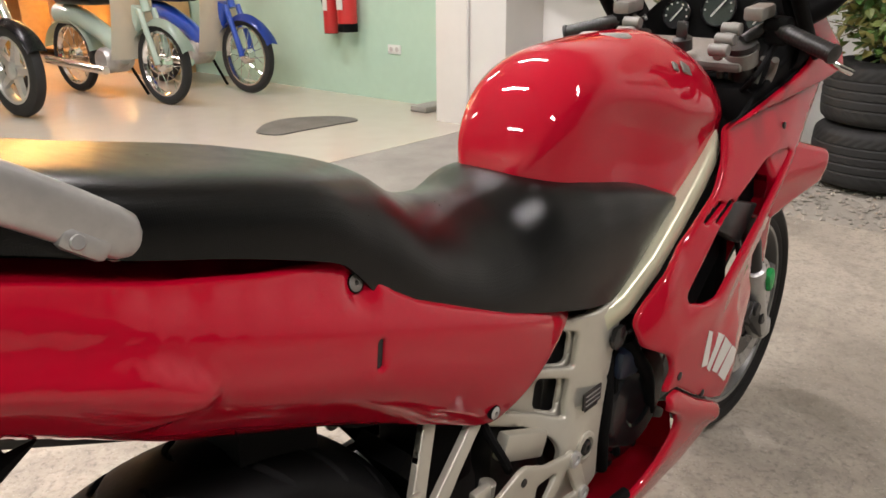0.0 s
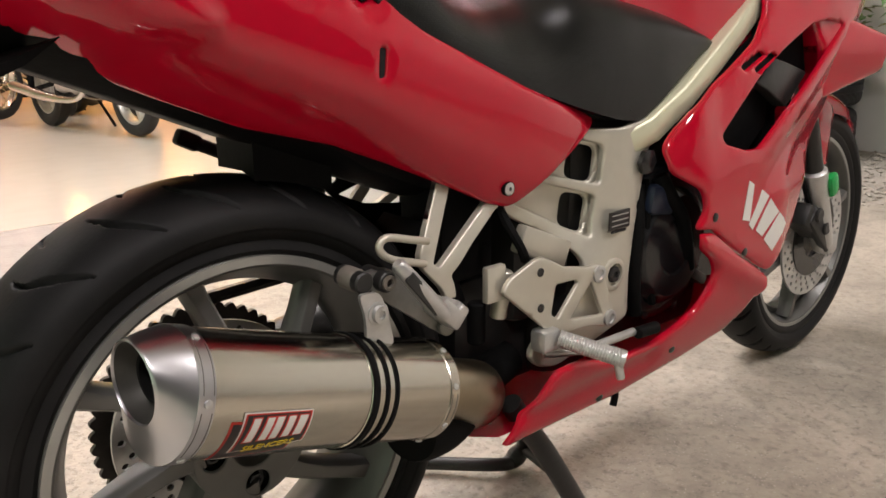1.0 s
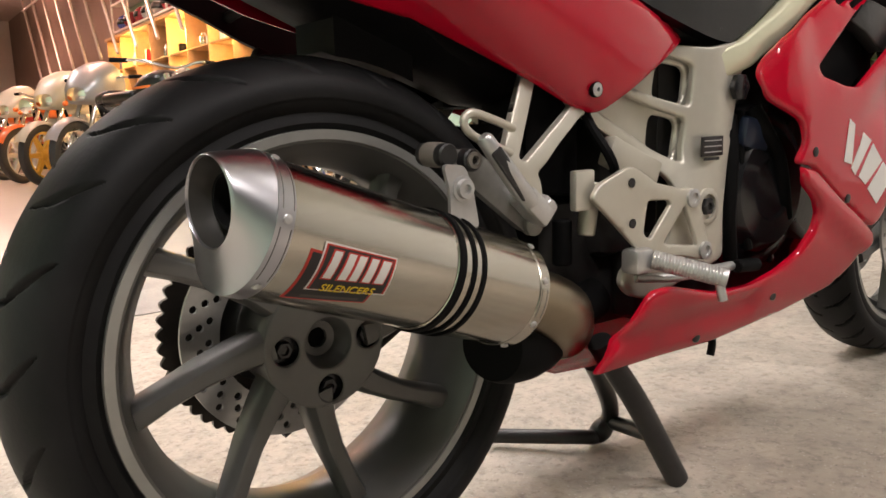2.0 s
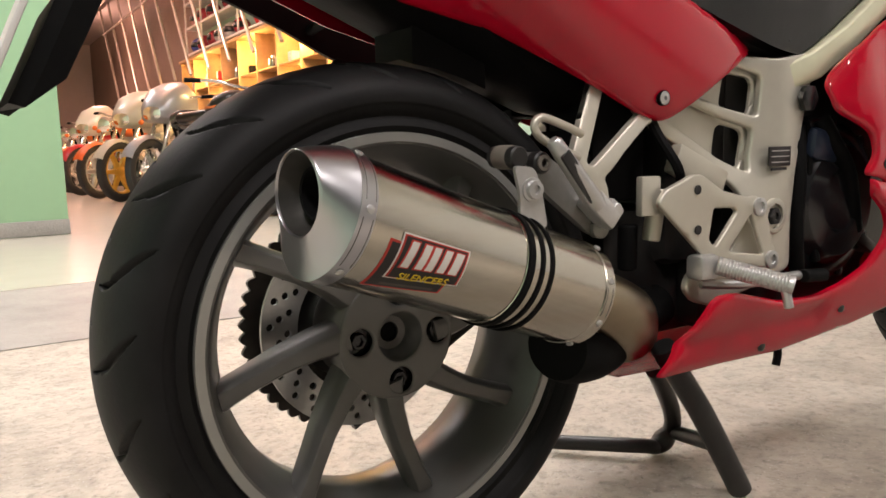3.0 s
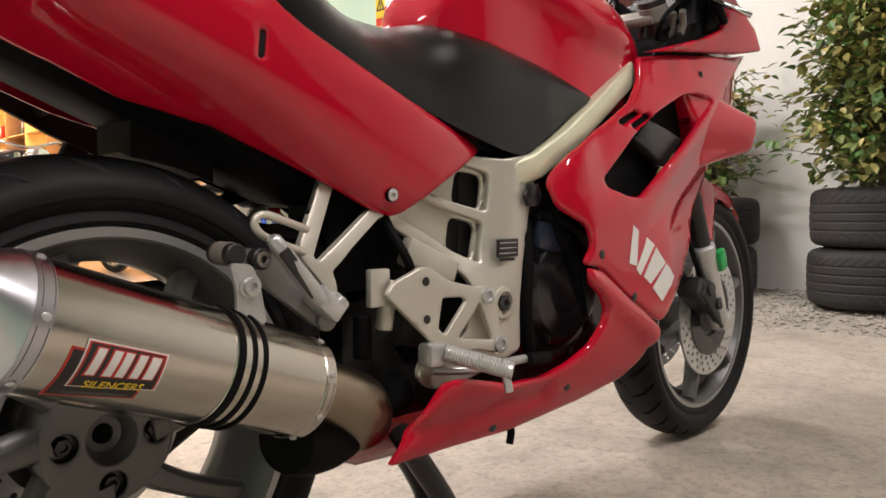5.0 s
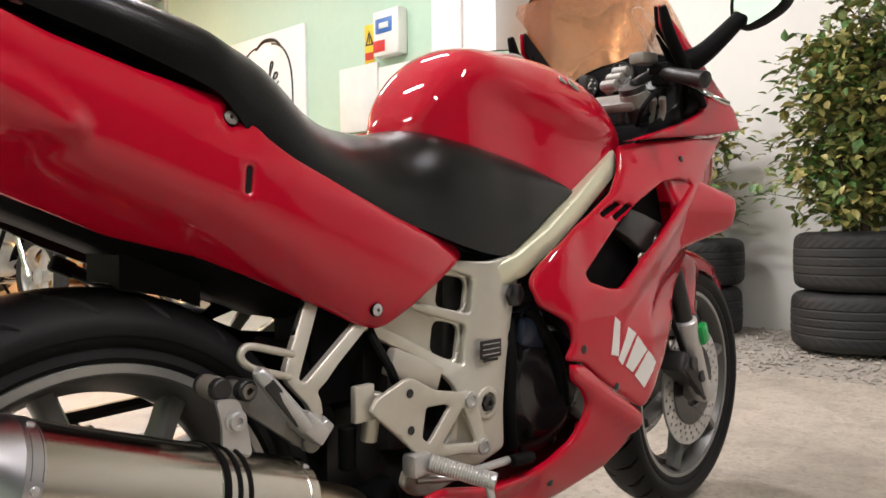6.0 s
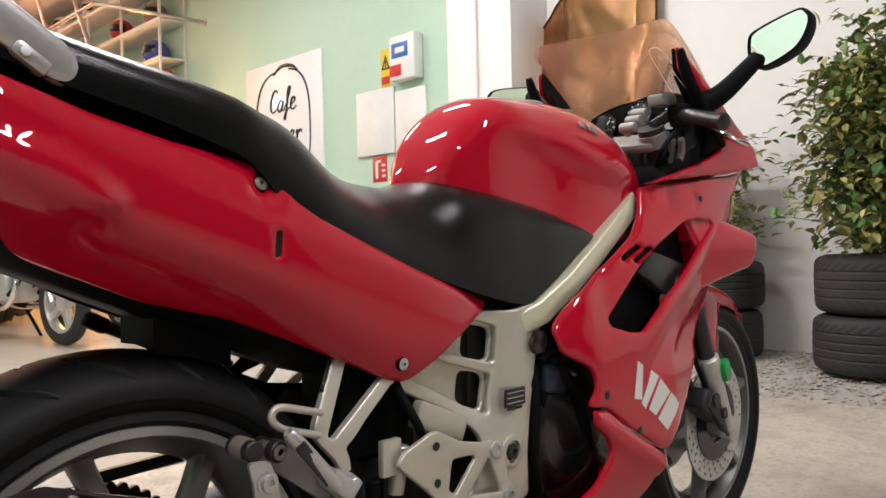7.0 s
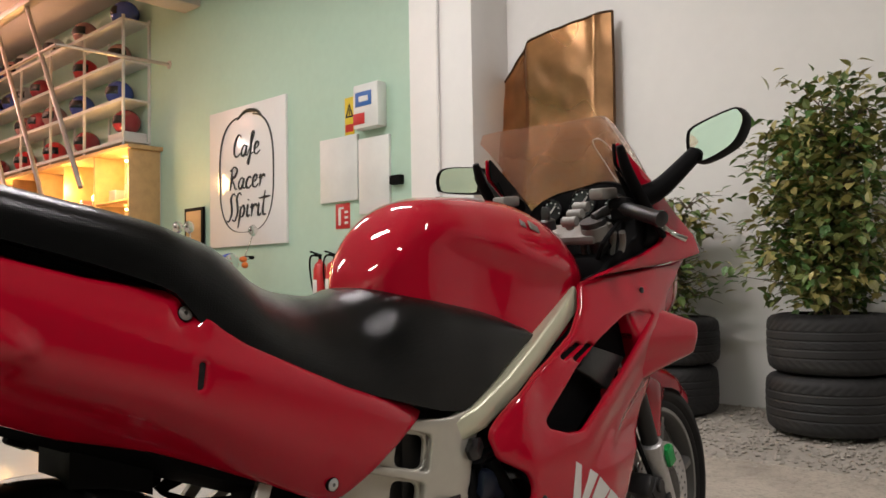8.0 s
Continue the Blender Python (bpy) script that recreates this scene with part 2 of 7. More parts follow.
# mesh helpers
def thing(name, label, category, group="", kind="", m=None):
    ob = tagged(new(name), label, category, group, kind)
    ob.empty_display_size = 0.1
    if m is not None:
        ob.matrix_world = m
    return ob


def finish(bm, name, mat, sharp=38):
    bmesh.ops.recalc_face_normals(bm, faces=bm.faces)
    me = bpy.data.meshes.new(name)
    bm.to_mesh(me)
    bm.free()
    me.materials.append(mat)
    me.polygons.foreach_set("use_smooth", [True] * len(me.polygons))
    me.set_sharp_from_angle(angle=radians(sharp))
    return me


def part(name, bm, mat, parent=None, label="", sharp=38):
    """Links a bmesh as one mesh object under a thing or under a part."""
    ob = new(name, finish(bm, name, mat, sharp))
    if parent is not None:
        ob.parent = parent
    if label:
        tagged(ob, label)
    return ob


def solo(name, bm, mat, label, category, group="", kind="", sharp=38):
    return tagged(new(name, finish(bm, name, mat, sharp)), label, category, group, kind)


def B():
    return bmesh.new()


def lerp(points, x):
    """A smooth-stepped reading of a short table of (x, value...)."""
    if x <= points[0][0]:
        return points[0][1:] if len(points[0]) > 2 else points[0][1]
    for a, b in zip(points, points[1:]):
        if x <= b[0]:
            f = (x - a[0]) / (b[0] - a[0])
            v = [p + (q - p) * f for p, q in zip(a[1:], b[1:])]
            return v if len(v) > 1 else v[0]
    return points[-1][1:] if len(points[-1]) > 2 else points[-1][1]


def spline(points, n=6, closed=False):
    """Catmull-Rom through the points."""
    P = [Vector(p) for p in points]
    out, k = [], len(P)
    for i in range(k if closed else k - 1):
        if closed:
            a, b, c, d = P[i - 1], P[i], P[(i + 1) % k], P[(i + 2) % k]
        else:
            a, b, c, d = P[max(i - 1, 0)], P[i], P[i + 1], P[min(i + 2, k - 1)]
        for j in range(n):
            t = j / n
            out.append(0.5 * (2 * b + (c - a) * t + (2 * a - 5 * b + 4 * c - d) * t * t + (3 * b - a - 3 * c + d) * t ** 3))
    if not closed:
        out.append(P[-1])
    return out


def rounded(points, r=0.01, n=4):
    """A polygon with its corners rounded off by r."""
    P, out = [Vector(p) for p in points], []
    for i, p in enumerate(P):
        a, b = P[i - 1] - p, P[(i + 1) % len(P)] - p
        ra = min(r, a.length * 0.45, b.length * 0.45)
        s, e = p + a.normalized() * ra, p + b.normalized() * ra
        for j in range(n + 1):
            t = j / n
            out.append((1 - t) ** 2 * s + 2 * t * (1 - t) * p + t * t * e)
    return out


def inside(p, poly):
    hit, j = False, len(poly) - 1
    for i in range(len(poly)):
        a, b = poly[i], poly[j]
        if (a[1] > p[1]) != (b[1] > p[1]) and p[0] < (b[0] - a[0]) * (p[1] - a[1]) / (b[1] - a[1]) + a[0]:
            hit = not hit
        j = i
    return hit


def resample(poly, step):
    out = []
    for i, p in enumerate(poly):
        q = poly[(i + 1) % len(poly)]
        n = max(1, int((Vector(q) - Vector(p)).length / step + 0.5))
        out += [Vector(p).lerp(Vector(q), j / n) for j in range(n)]
    return out


def sheet(outline, surf, thick=0.004, holes=(), step=0.02, edge=0.0, side=-1):
    """A shaped panel: an outline with holes in the plane of x and z, carried on to the depth y = side * surf(x, z), its edge rolled over by edge."""
    loops = [resample([Vector((p[0], p[1])) for p in o], step) for o in (outline, *holes)]
    pts, edges = [], []
    for loop in loops:
        k = len(pts)
        pts += loop
        edges += [(k + i, k + (i + 1) % len(loop)) for i in range(len(loop))]
    nb = len(pts)
    seg = np.array([[*pts[a], *pts[b]] for a, b in edges])

    def dist(p):
        a, d = seg[:, :2], seg[:, 2:] - seg[:, :2]
        f = np.clip(((np.array(p) - a) * d).sum(1) / np.maximum((d * d).sum(1), 1e-12), 0, 1)
        return float(np.sqrt((((a + d * f[:, None]) - np.array(p)) ** 2).sum(1)).min())

    def ok(p):
        return inside(p, loops[0]) and not any(inside(p, h) for h in loops[1:])

    if edge:
        for loop in loops:
            for i, p in enumerate(loop):
                d = (loop[(i + 1) % len(loop)] - loop[i - 1]).normalized()
                for s in (1, -1):
                    for e in (0.12, 0.4, 1.0):
                        q = p + Vector((-d.y, d.x)) * s * e * edge
                        if ok(q) and dist(q) > e * edge * 0.8:
                            pts.append(q)
    lo, hi = np.min([p[:] for p in loops[0]], axis=0), np.max([p[:] for p in loops[0]], axis=0)
    rows = int((hi[1] - lo[1]) / step) + 1
    for j in range(rows):
        for i in range(int((hi[0] - lo[0]) / step) + 1):
            q = Vector((lo[0] + (i + 0.5 * (j % 2)) * step, lo[1] + (j + 0.5) * step))
            if ok(q) and dist(q) > max(step * 0.5, edge * 1.2):
                pts.append(q)
    vs, _, fs, orig, _, _ = delaunay_2d_cdt(pts, edges, [], 0, 1e-6)
    bm = B()
    front, back = [], []
    for v in vs:
        d = dist(v)
        drop = 0.0
        if edge and d < edge:
            drop = edge - math.sqrt(max(0.0, edge * edge - (edge - d) ** 2))
        y = surf(v.x, v.y)
        front.append(bm.verts.new((v.x, side * (y - drop), v.y)))
        back.append(bm.verts.new((v.x, side * (y - edge - thick), v.y)))
    count = {}
    for f in fs:
        c = sum((vs[i] for i in f), Vector((0, 0))) / len(f)
        if not ok(c):
            continue
        bm.faces.new([front[i] for i in f])
        bm.faces.new([back[i] for i in reversed(f)])
        for a, b in zip(f, (*f[1:], f[0])):
            key = (min(a, b), max(a, b))
            count[key] = count.get(key, 0) + 1
    for (a, b), c in count.items():
        if c == 1:
            bm.faces.new((front[a], front[b], back[b], back[a]))
    bmesh.ops.delete(bm, geom=[v for v in bm.verts if not v.link_faces], context="VERTS")
    return bm


def skin(bm, rings, closed=True, caps=True):
    """Quads between rings of points; the ends filled."""
    made = [[bm.verts.new(p) for p in ring] for ring in rings]
    n = len(made[0])
    for a, b in zip(made, made[1:]):
        for i in range(n if closed else n - 1):
            bm.faces.new((a[i], a[(i + 1) % n], b[(i + 1) % n], b[i]))
    if caps and closed:
        bm.faces.new(made[0])
        bm.faces.new(made[-1])
    return bm


def axes(d):
    d = Vector(d).normalized()
    u = d.cross(Vector((0, 0, 1)) if abs(d.z) < 0.9 else Vector((1, 0, 0))).normalized()
    return d, u, d.cross(u)


def lathe(bm, origin, axis, profile, seg=32, squash=1.0):
    """Turns a profile of (along, radius) about an axis."""
    d, u, v = axes(axis)
    o = Vector(origin)
    rings = [[o + d * s + (u * math.cos(2 * math.pi * k / seg) + v * math.sin(2 * math.pi * k / seg) * squash) * max(r, 1e-4) for k in range(seg)] for s, r in profile]
    return skin(bm, rings)


def rod(bm, a, b, r, r2=None, seg=16, soft=0.15):
    """A round bar from a to b with eased ends."""
    a, b = Vector(a), Vector(b)
    L, r2 = (b - a).length, r if r2 is None else r2
    e = min(r, r2) * soft
    return lathe(bm, a, b - a, [(0, r - e), (e, r), (L - e, r2), (L, r2 - e)], seg)


def tube(bm, points, r, seg=12, n=6, smooth=True):
    """A bar bent along the points."""
    P = spline(points, n) if smooth else [Vector(p) for p in points]
    rings, u = [], None
    for i, p in enumerate(P):
        d = (P[min(i + 1, len(P) - 1)] - P[max(i - 1, 0)]).normalized()
        if u is None:
            _, u, _ = axes(d)
        u = (u - d * u.dot(d)).normalized()
        v = d.cross(u)
        rr = r(i / (len(P) - 1)) if callable(r) else r
        rings.append([p + (u * math.cos(2 * math.pi * k / seg) + v * math.sin(2 * math.pi * k / seg)) * rr for k in range(seg)])
    return skin(bm, rings)


def block(bm, centre, size, bevel=0.004, m=None, segs=2):
    """A box with rounded edges."""
    t = B()
    bmesh.ops.create_cube(t, size=1.0, matrix=Matrix.Diagonal((*size, 1)))
    if bevel:
        bmesh.ops.bevel(t, geom=t.edges[:], offset=min(bevel, min(size) * 0.45), segments=segs, affect="EDGES", profile=0.5)
    place = Matrix.Translation(centre) @ (m or Matrix())
    t.transform(place)
    me = bpy.data.meshes.new("t")
    t.to_mesh(me)
    t.free()
    bm.from_mesh(me)
    bpy.data.meshes.remove(me)
    return bm


def ball(bm, centre, size, seg=20, m=None):
    t = B()
    bmesh.ops.create_uvsphere(t, u_segments=seg, v_segments=seg // 2, radius=1.0)
    t.transform(Matrix.Translation(centre) @ (m or Matrix()) @ Matrix.Diagonal((*size, 1)))
    me = bpy.data.meshes.new("t")
    t.to_mesh(me)
    t.free()
    bm.from_mesh(me)
    bpy.data.meshes.remove(me)
    return bm


def plate(bm, outline, y0, y1):
    """A flat plate of an outline in x and z, from y0 to y1."""
    a = [bm.verts.new((p[0], y0, p[1])) for p in outline]
    b = [bm.verts.new((p[0], y1, p[1])) for p in outline]
    bm.faces.new(a)
    bm.faces.new(b)
    for i in range(len(a)):
        bm.faces.new((a[i], a[(i + 1) % len(a)], b[(i + 1) % len(a)], b[i]))
    return bm


# the room
WALL_X = 4.48


def slab(name, lo, hi, mat, label, category, bevel=0.0):
    bm = B()
    c = [(a + b) / 2 for a, b in zip(lo, hi)]
    block(bm, c, [b - a for a, b in zip(lo, hi)], bevel)
    return solo(name, bm, mat, label, category, kind="structure")


def ground_patch(name, x0, x1, y0, y1, z, mat, label, step, rough):
    """A floor with gentle unevenness."""
    bm = B()
    nx, ny = max(1, int((x1 - x0) / step)), max(1, int((y1 - y0) / step))
    rings = []
    for j in range(ny + 1):
        row = []
        for i in range(nx + 1):
            x, y = x0 + (x1 - x0) * i / nx, y0 + (y1 - y0) * j / ny
            row.append((x, y, z + (noise.noise((x * 2.2, y * 2.2, 0)) * 0.5 + noise.noise((x * 9, y * 9, 3)) * 0.25) * rough))
        rings.append(row)
    skin(bm, rings, closed=False)
    return solo(name, bm, mat, label, "floor", kind="structure")


ground_patch("floor_concrete", -5.0, 3.36, -9.0, 1.68, -0.004, CONCRETE, "rough stained grey-beige concrete floor", 0.14, 0.006)
slab("floor_screed", (-5.0, 1.68, -0.1), (WALL_X, 2.88, 0.0), STRIP, "darker grey screed strip in the floor", "floor")
slab("floor_polished", (-5.0, 2.88, -0.1), (WALL_X, 30.0, 0.002), POLISHED_FLOOR, "pale polished glossy concrete showroom floor", "floor")


def bed(x):
    """Height of the gravel bed, which rises towards the wall."""
    return -0.012 + 0.075 * max(0.0, min(1.0, (x - 3.36) / 0.9))


bm = B()
skin(bm, [[(x, y, bed(x) + 0.008 * noise.noise((x * 5, y * 5, 2))) for x in [3.34 + (WALL_X - 3.34) * i / 14 for i in range(15)]] for y in [-6.0 + 7.68 * j / 60 for j in range(61)]], closed=False)
solo("floor_gravel_bed", bm, GRAVEL, "pale gravel bed along the white wall", "ground", kind="structure")
slab("ground_slab", (-5.0, -9.0, -0.3), (WALL_X, 30.0, -0.1), CONCRETE, "concrete slab below the floors", "ground")
slab("wall_green", (WALL_X, 3.2, 0), (WALL_X + 0.2, 16.4, CEIL), GREEN_WALL, "mint green painted plaster wall", "wall")
slab("wall_brown", (WALL_X, 16.4, 0), (WALL_X + 0.2, 30.0, CEIL), BROWN_WALL, "dull brown painted wall at the far end of the hall", "wall")
slab("wall_white", (WALL_X, -9.0, -0.1), (WALL_X + 0.2, 3.2, CEIL), WHITE_WALL, "white painted plaster wall", "wall")
slab("wall_pier", (4.04, 2.648, 0), (WALL_X, 3.29, CEIL), WHITE_WALL, "white painted pier standing out from the wall", "wall", 0.006)
slab("wall_back", (-5.2, -9.0, 0), (-5.0, 30.0, CEIL), GREEN_WALL, "pale green painted wall", "wall")
# unseen closing wall, dark grey so the red panels mirror darkness
slab("wall_south", (-5.0, -6.2, 0), (WALL_X, -6.0, CEIL), DARK_UNSEEN, "unseen wall behind, kept dark for deep reflections in the red paint", "wall")
slab("wall_north", (-5.0, 30.0, 0), (WALL_X, 30.2, CEIL), PLASTER, "greyish plaster wall at the end of the hall", "wall")
slab("ceiling", (-5.2, -9.2, CEIL), (WALL_X + 0.2, 30.2, CEIL + 0.2), PLASTER, "pinkish grey plaster ceiling", "ceiling")
slab("ceiling_beam", (-5.0, 7.1, 4.12), (WALL_X, 7.45, CEIL), PLASTER, "plastered beam below the ceiling", "beam", 0.01)
bm = B()
block(bm, (0.05, 5.87, 2.35), (0.6, 0.6, 4.7), 0.01)
pillar = solo("pillar", bm, PILLAR_GREEN, "leaf green painted square pillar with a dark foot", "pillar", kind="structure")
bm = B()
block(bm, (0.05, 5.87, 0.06), (0.612, 0.612, 0.11), 0.004)
part("pillar_foot", bm, STRIP, pillar, "dark grey foot band")
bm = B()
rod(bm, (4.02, 2.97, 0.02), (4.02, 2.97, CEIL), 0.012)
solo("conduit", bm, WHITE_METAL, "thin white conduit pipe on the pier", "pipe", kind="structure")

# strip lamps under the ceiling
for tx, ty, watts in TUBES:
    lampbox = thing("ceiling_light", "white strip lamp with a lit diffuser under the ceiling, out of view", "lamp", "ceiling strip lamps")
    lampbox.matrix_world = pose(tx, ty, CEIL - 0.3, 0, 0, 90 if ty > 12 else 0)
    bm = B()
    block(bm, (0, 0, 0.03), (0.2, 1.6, 0.06), 0.01)
    for s in (-0.6, 0.6):
        rod(bm, (0, s, 0.05), (0, s, 0.31), 0.006)
    part("housing", bm, WHITE_METAL, lampbox)
    bm = B()
    block(bm, (0, 0, -0.015), (0.15, 1.5, 0.03), 0.01)
    part("diffuser", bm, TUBE_GLOW, lampbox, "lit white diffuser")

# gravel stones
bm = B()
random.seed(3)
for k in range(3600):
    x, y = random.uniform(3.26, 4.44), random.uniform(-1.6, 1.66)
    if x < 3.40 and random.random() < 0.5:
        continue
    r = random.uniform(0.006, 0.017)
    t = [Vector((random.uniform(-1, 1), random.uniform(-1, 1), random.uniform(-0.6, 0.6))).normalized() * r for _ in range(6)]
    vs = [bm.verts.new((x + dx * r, y + dy * r, bed(x) + r * 0.4 + dz * r * 0.8)) for dx, dy, dz in
          ((random.uniform(0.7, 1.2), 0, 0), (0, random.uniform(0.7, 1.2), 0), (-1, 0.1, 0), (0, -1, 0), (0.1, 0, 0.9), (0, 0, -0.6))]
    for a, b in ((0, 1), (1, 2), (2, 3), (3, 0)):
        bm.faces.new((vs[a], vs[b], vs[4]))
        bm.faces.new((vs[b], vs[a], vs[5]))
solo("gravel", bm, GRAVEL, "loose pale gravel stones along the wall", "gravel", kind="stuff", sharp=20)


# car tyres stacked as planters
def tyre_mesh(R, w, hole, seg=192):
    """A tyre lying on its side, with tread blocks cut by grooves."""
    prof = [(0.004, hole), (0.02, hole + 0.01), (0.004, R * 0.80), (0.014, R * 0.91), (0.030, R * 0.965)]
    n = 30
    for k in range(n + 1):
        f = k / n
        prof.append((0.045 + (w - 0.09) * f, R * (1.0 - 0.018 * abs(2 * f - 1) ** 3)))
    prof += [(w - 0.030, R * 0.965), (w - 0.014, R * 0.91), (w - 0.004, R * 0.80), (w - 0.02, hole + 0.01), (w - 0.004, hole)]
    bm, rings = B(), []
    for k in range(seg):
        a = 2 * math.pi * k / seg
        ring = []
        for i, (z, r) in enumerate(prof):
            on = 4 <= i <= 5 + n + 1
            cut = 0.0
            if on:
                j = i - 5
                if j in (6, 12, 18, 24):
                    cut = 0.005
                elif j < 6 and (k + j) % 5 == 0 or j > 24 and (k - j) % 5 == 0:
                    cut = 0.004
                elif 12 < j < 18 and (k + 2 * j) % 6 == 0:
                    cut = 0.003
            rr = r - cut
            ring.append((rr * math.cos(a), rr * math.sin(a), z))
        rings.append(ring)
    rings.append(rings[0])
    made = [[bm.verts.new(p) for p in ring] for ring in rings[:-1]]
    m = len(prof)
    for k in range(seg):
        a, b = made[k], made[(k + 1) % seg]
        for i in range(m - 1):
            bm.faces.new((a[i], b[i], b[i + 1], a[i + 1]))
        bm.faces.new((a[m - 1], b[m - 1], b[0], a[0]))
    return bm


def tyre_stack(x, y, R, heights, turn):
    z = bed(x) + 0.002
    for k, w in enumerate(heights):
        t = solo("car_tyre", tyre_mesh(R, w, R * 0.62), OLD_RUBBER, "worn black car tyre stacked on its side as a planter", "tyre", "stacked car tyres", sharp=30)
        t.matrix_world = pose(x + 0.012 * (k % 2), y - 0.01 * k, z, 0, 0, turn + 40 * k)
        z += w
    return z


top1 = tyre_stack(4.06, 0.276, 0.315, (0.305, 0.31), 10)
top2 = tyre_stack(4.12, 1.22, 0.30, (0.29, 0.285), 30)


def ficus(x, y, z0, height, spread, leaves, seed, lean=0.0):
    """A potted ficus: stems, twigs and many folded leaves."""
    rnd = random.Random(seed)
    tree = thing("ficus_plant", "leafy variegated ficus plant standing in a stack of tyres", "plant", "ficus plants in tyres")
    tree.location = (x, y, z0 - 0.12)
    bm = B()
    lathe(bm, (0, 0, 0.0), (0, 0, 1), [(0, 0.19), (0.06, 0.195), (0.075, 0.15), (0.08, 0.01)], 24)
    part("soil", bm, SOIL, tree, "dark potting soil")
    bm, tips = B(), []
    for s in range(7):
        a = rnd.uniform(0, 6.28)
        p = Vector((0.05 * math.cos(a), 0.05 * math.sin(a), 0.06))
        path, d = [p.copy()], Vector((0.13 * math.cos(a) + lean, 0.13 * math.sin(a), 1)).normalized()
        L = height * rnd.uniform(0.7, 0.98)
        for k in range(6):
            p = p + d * L / 6
            d = (d + Vector((rnd.uniform(-1, 1), rnd.uniform(-1, 1), 0.2)) * 0.13).normalized()
            path.append(p.copy())
            if k >= 0:
                for q in range(6):
                    b = rnd.uniform(0, 6.28)
                    out = Vector((math.cos(b), math.sin(b), rnd.uniform(0.0, 0.8))).normalized()
                    reach = spread * rnd.uniform(0.35, 1.0) * (1.0 - 0.45 * (k / 6) ** 2)
                    mid, end = p + out * reach * 0.5 + Vector((0, 0, 0.03)), p + out * reach + Vector((0, 0, rnd.uniform(-0.08, 0.05)))
                    tube(bm, [p, mid, end], lambda f: 0.004 - 0.0025 * f, 5, 3)
                    tips += [(mid, out), (end, out), (p.lerp(end, 0.75), out), (p.lerp(end, 0.3), out)]
        tube(bm, path, lambda f: 0.016 - 0.012 * f, 7, 3)
        tips.append((p, d))
    part("stem", bm, BARK, tree, "grey-brown stems and twigs")
    bm = B()
    for k in range(leaves):
        p, out = tips[rnd.randrange(len(tips))]
        p = p + Vector([rnd.gauss(0, 0.055) for _ in range(3)])
        d = (out + Vector([rnd.uniform(-0.9, 0.9) for _ in range(3)]) + Vector((0, 0, -0.35))).normalized()
        s = d.cross(Vector((rnd.uniform(-0.5, 0.5), rnd.uniform(-0.5, 0.5), 1))).normalized()
        up = s.cross(d)
        L = rnd.uniform(0.045, 0.085)
        w = L * rnd.uniform(0.26, 0.36)
        cols = []
        for f, ww, droop in ((0.0, 0.05, 0.0), (0.3, 0.95, 0.02), (0.6, 0.9, -0.03), (1.0, 0.02, -0.14)):
            c = p + d * L * f + up * L * droop
            cols.append([bm.verts.new(c - s * w * ww + up * w * 0.3 * ww), bm.verts.new(c), bm.verts.new(c + s * w * ww + up * w * 0.3 * ww)])
        for a, b in zip(cols, cols[1:]):
            bm.faces.new((a[0], a[1], b[1], b[0]))
            bm.faces.new((a[1], a[2], b[2], b[1]))
    me = bpy.data.meshes.new("crown")
    bm.to_mesh(me)
    bm.free()
    me.materials.append(LEAVES)
    crown = new("crown", me)
    crown.parent = tree
    tagged(crown, "green and olive-yellow oval leaves")
    return tree


ficus(4.06, 0.276, top1, 1.22, 0.40, 4300, 5)
ficus(4.10, 1.21, top2, 0.74, 0.33, 1500, 8)


# things on the green wall
def wall_plate(name, y0, y1, z0, z1, d, mat, label, category, bevel=0.004, lift=0.0):
    bm = B()
    block(bm, (WALL_X - lift - d / 2, (y0 + y1) / 2, (z0 + z1) / 2), (d, y1 - y0, z1 - z0), bevel)
    return solo(name, bm, mat, label, category)


def letters(text, size, mat, parent, y, z, x, shear=0.0, width=1.0):
    cu = bpy.data.curves.new("lettering", "FONT")
    cu.body, cu.size, cu.shear, cu.align_x, cu.extrude, cu.offset = text, size, shear, "CENTER", 0.001, -0.004 if size > 0.1 else 0.0
    ob = bpy.data.objects.new("lettering", cu)
    scene.collection.objects.link(ob)
    dg = bpy.context.evaluated_depsgraph_get()
    me = bpy.data.meshes.new_from_object(ob.evaluated_get(dg))
    bpy.data.objects.remove(ob)
    me.materials.clear()
    me.materials.append(mat)
    out = new("lettering", me)
    out.matrix_world = Matrix.Translation((x, y, z)) @ Matrix(((0, 0, -1, 0), (-width, 0, 0, 0), (0, 1, 0, 0), (0, 0, 0, 1)))
    out.parent = parent
    out.matrix_parent_inverse = parent.matrix_world.inverted()
    return out


board = wall_plate("poster_board", 5.455, 6.872, 1.284, 2.80, 0.03, POSTER, "large glossy white board with black hand lettering in a ring", "poster", 0.003)
bx = WALL_X - 0.0325
yc, zc = 6.16, 2.06
bm = B()
ring = []
for k in range(73):
    a = math.radians(100 + 340 * k / 72)
    e = 0.7
    ca, sa = math.cos(a), math.sin(a)
    ring.append((bx, yc - 0.50 * math.copysign(abs(ca) ** e, ca), zc + 0.63 * math.copysign(abs(sa) ** e, sa)))
tube(bm, ring, lambda f: 0.008 + 0.004 * math.sin(f * 9), 6, 1)
tube(bm, [(bx, yc + 0.15, zc + 0.60), (bx, yc, zc + 0.67), (bx, yc - 0.2, zc + 0.65), (bx, yc - 0.3, zc + 0.58)], lambda f: 0.022 * (1 - abs(f - 0.5)), 6)
part("drawn_ring", bm, INK, board, "hand-drawn black ring")
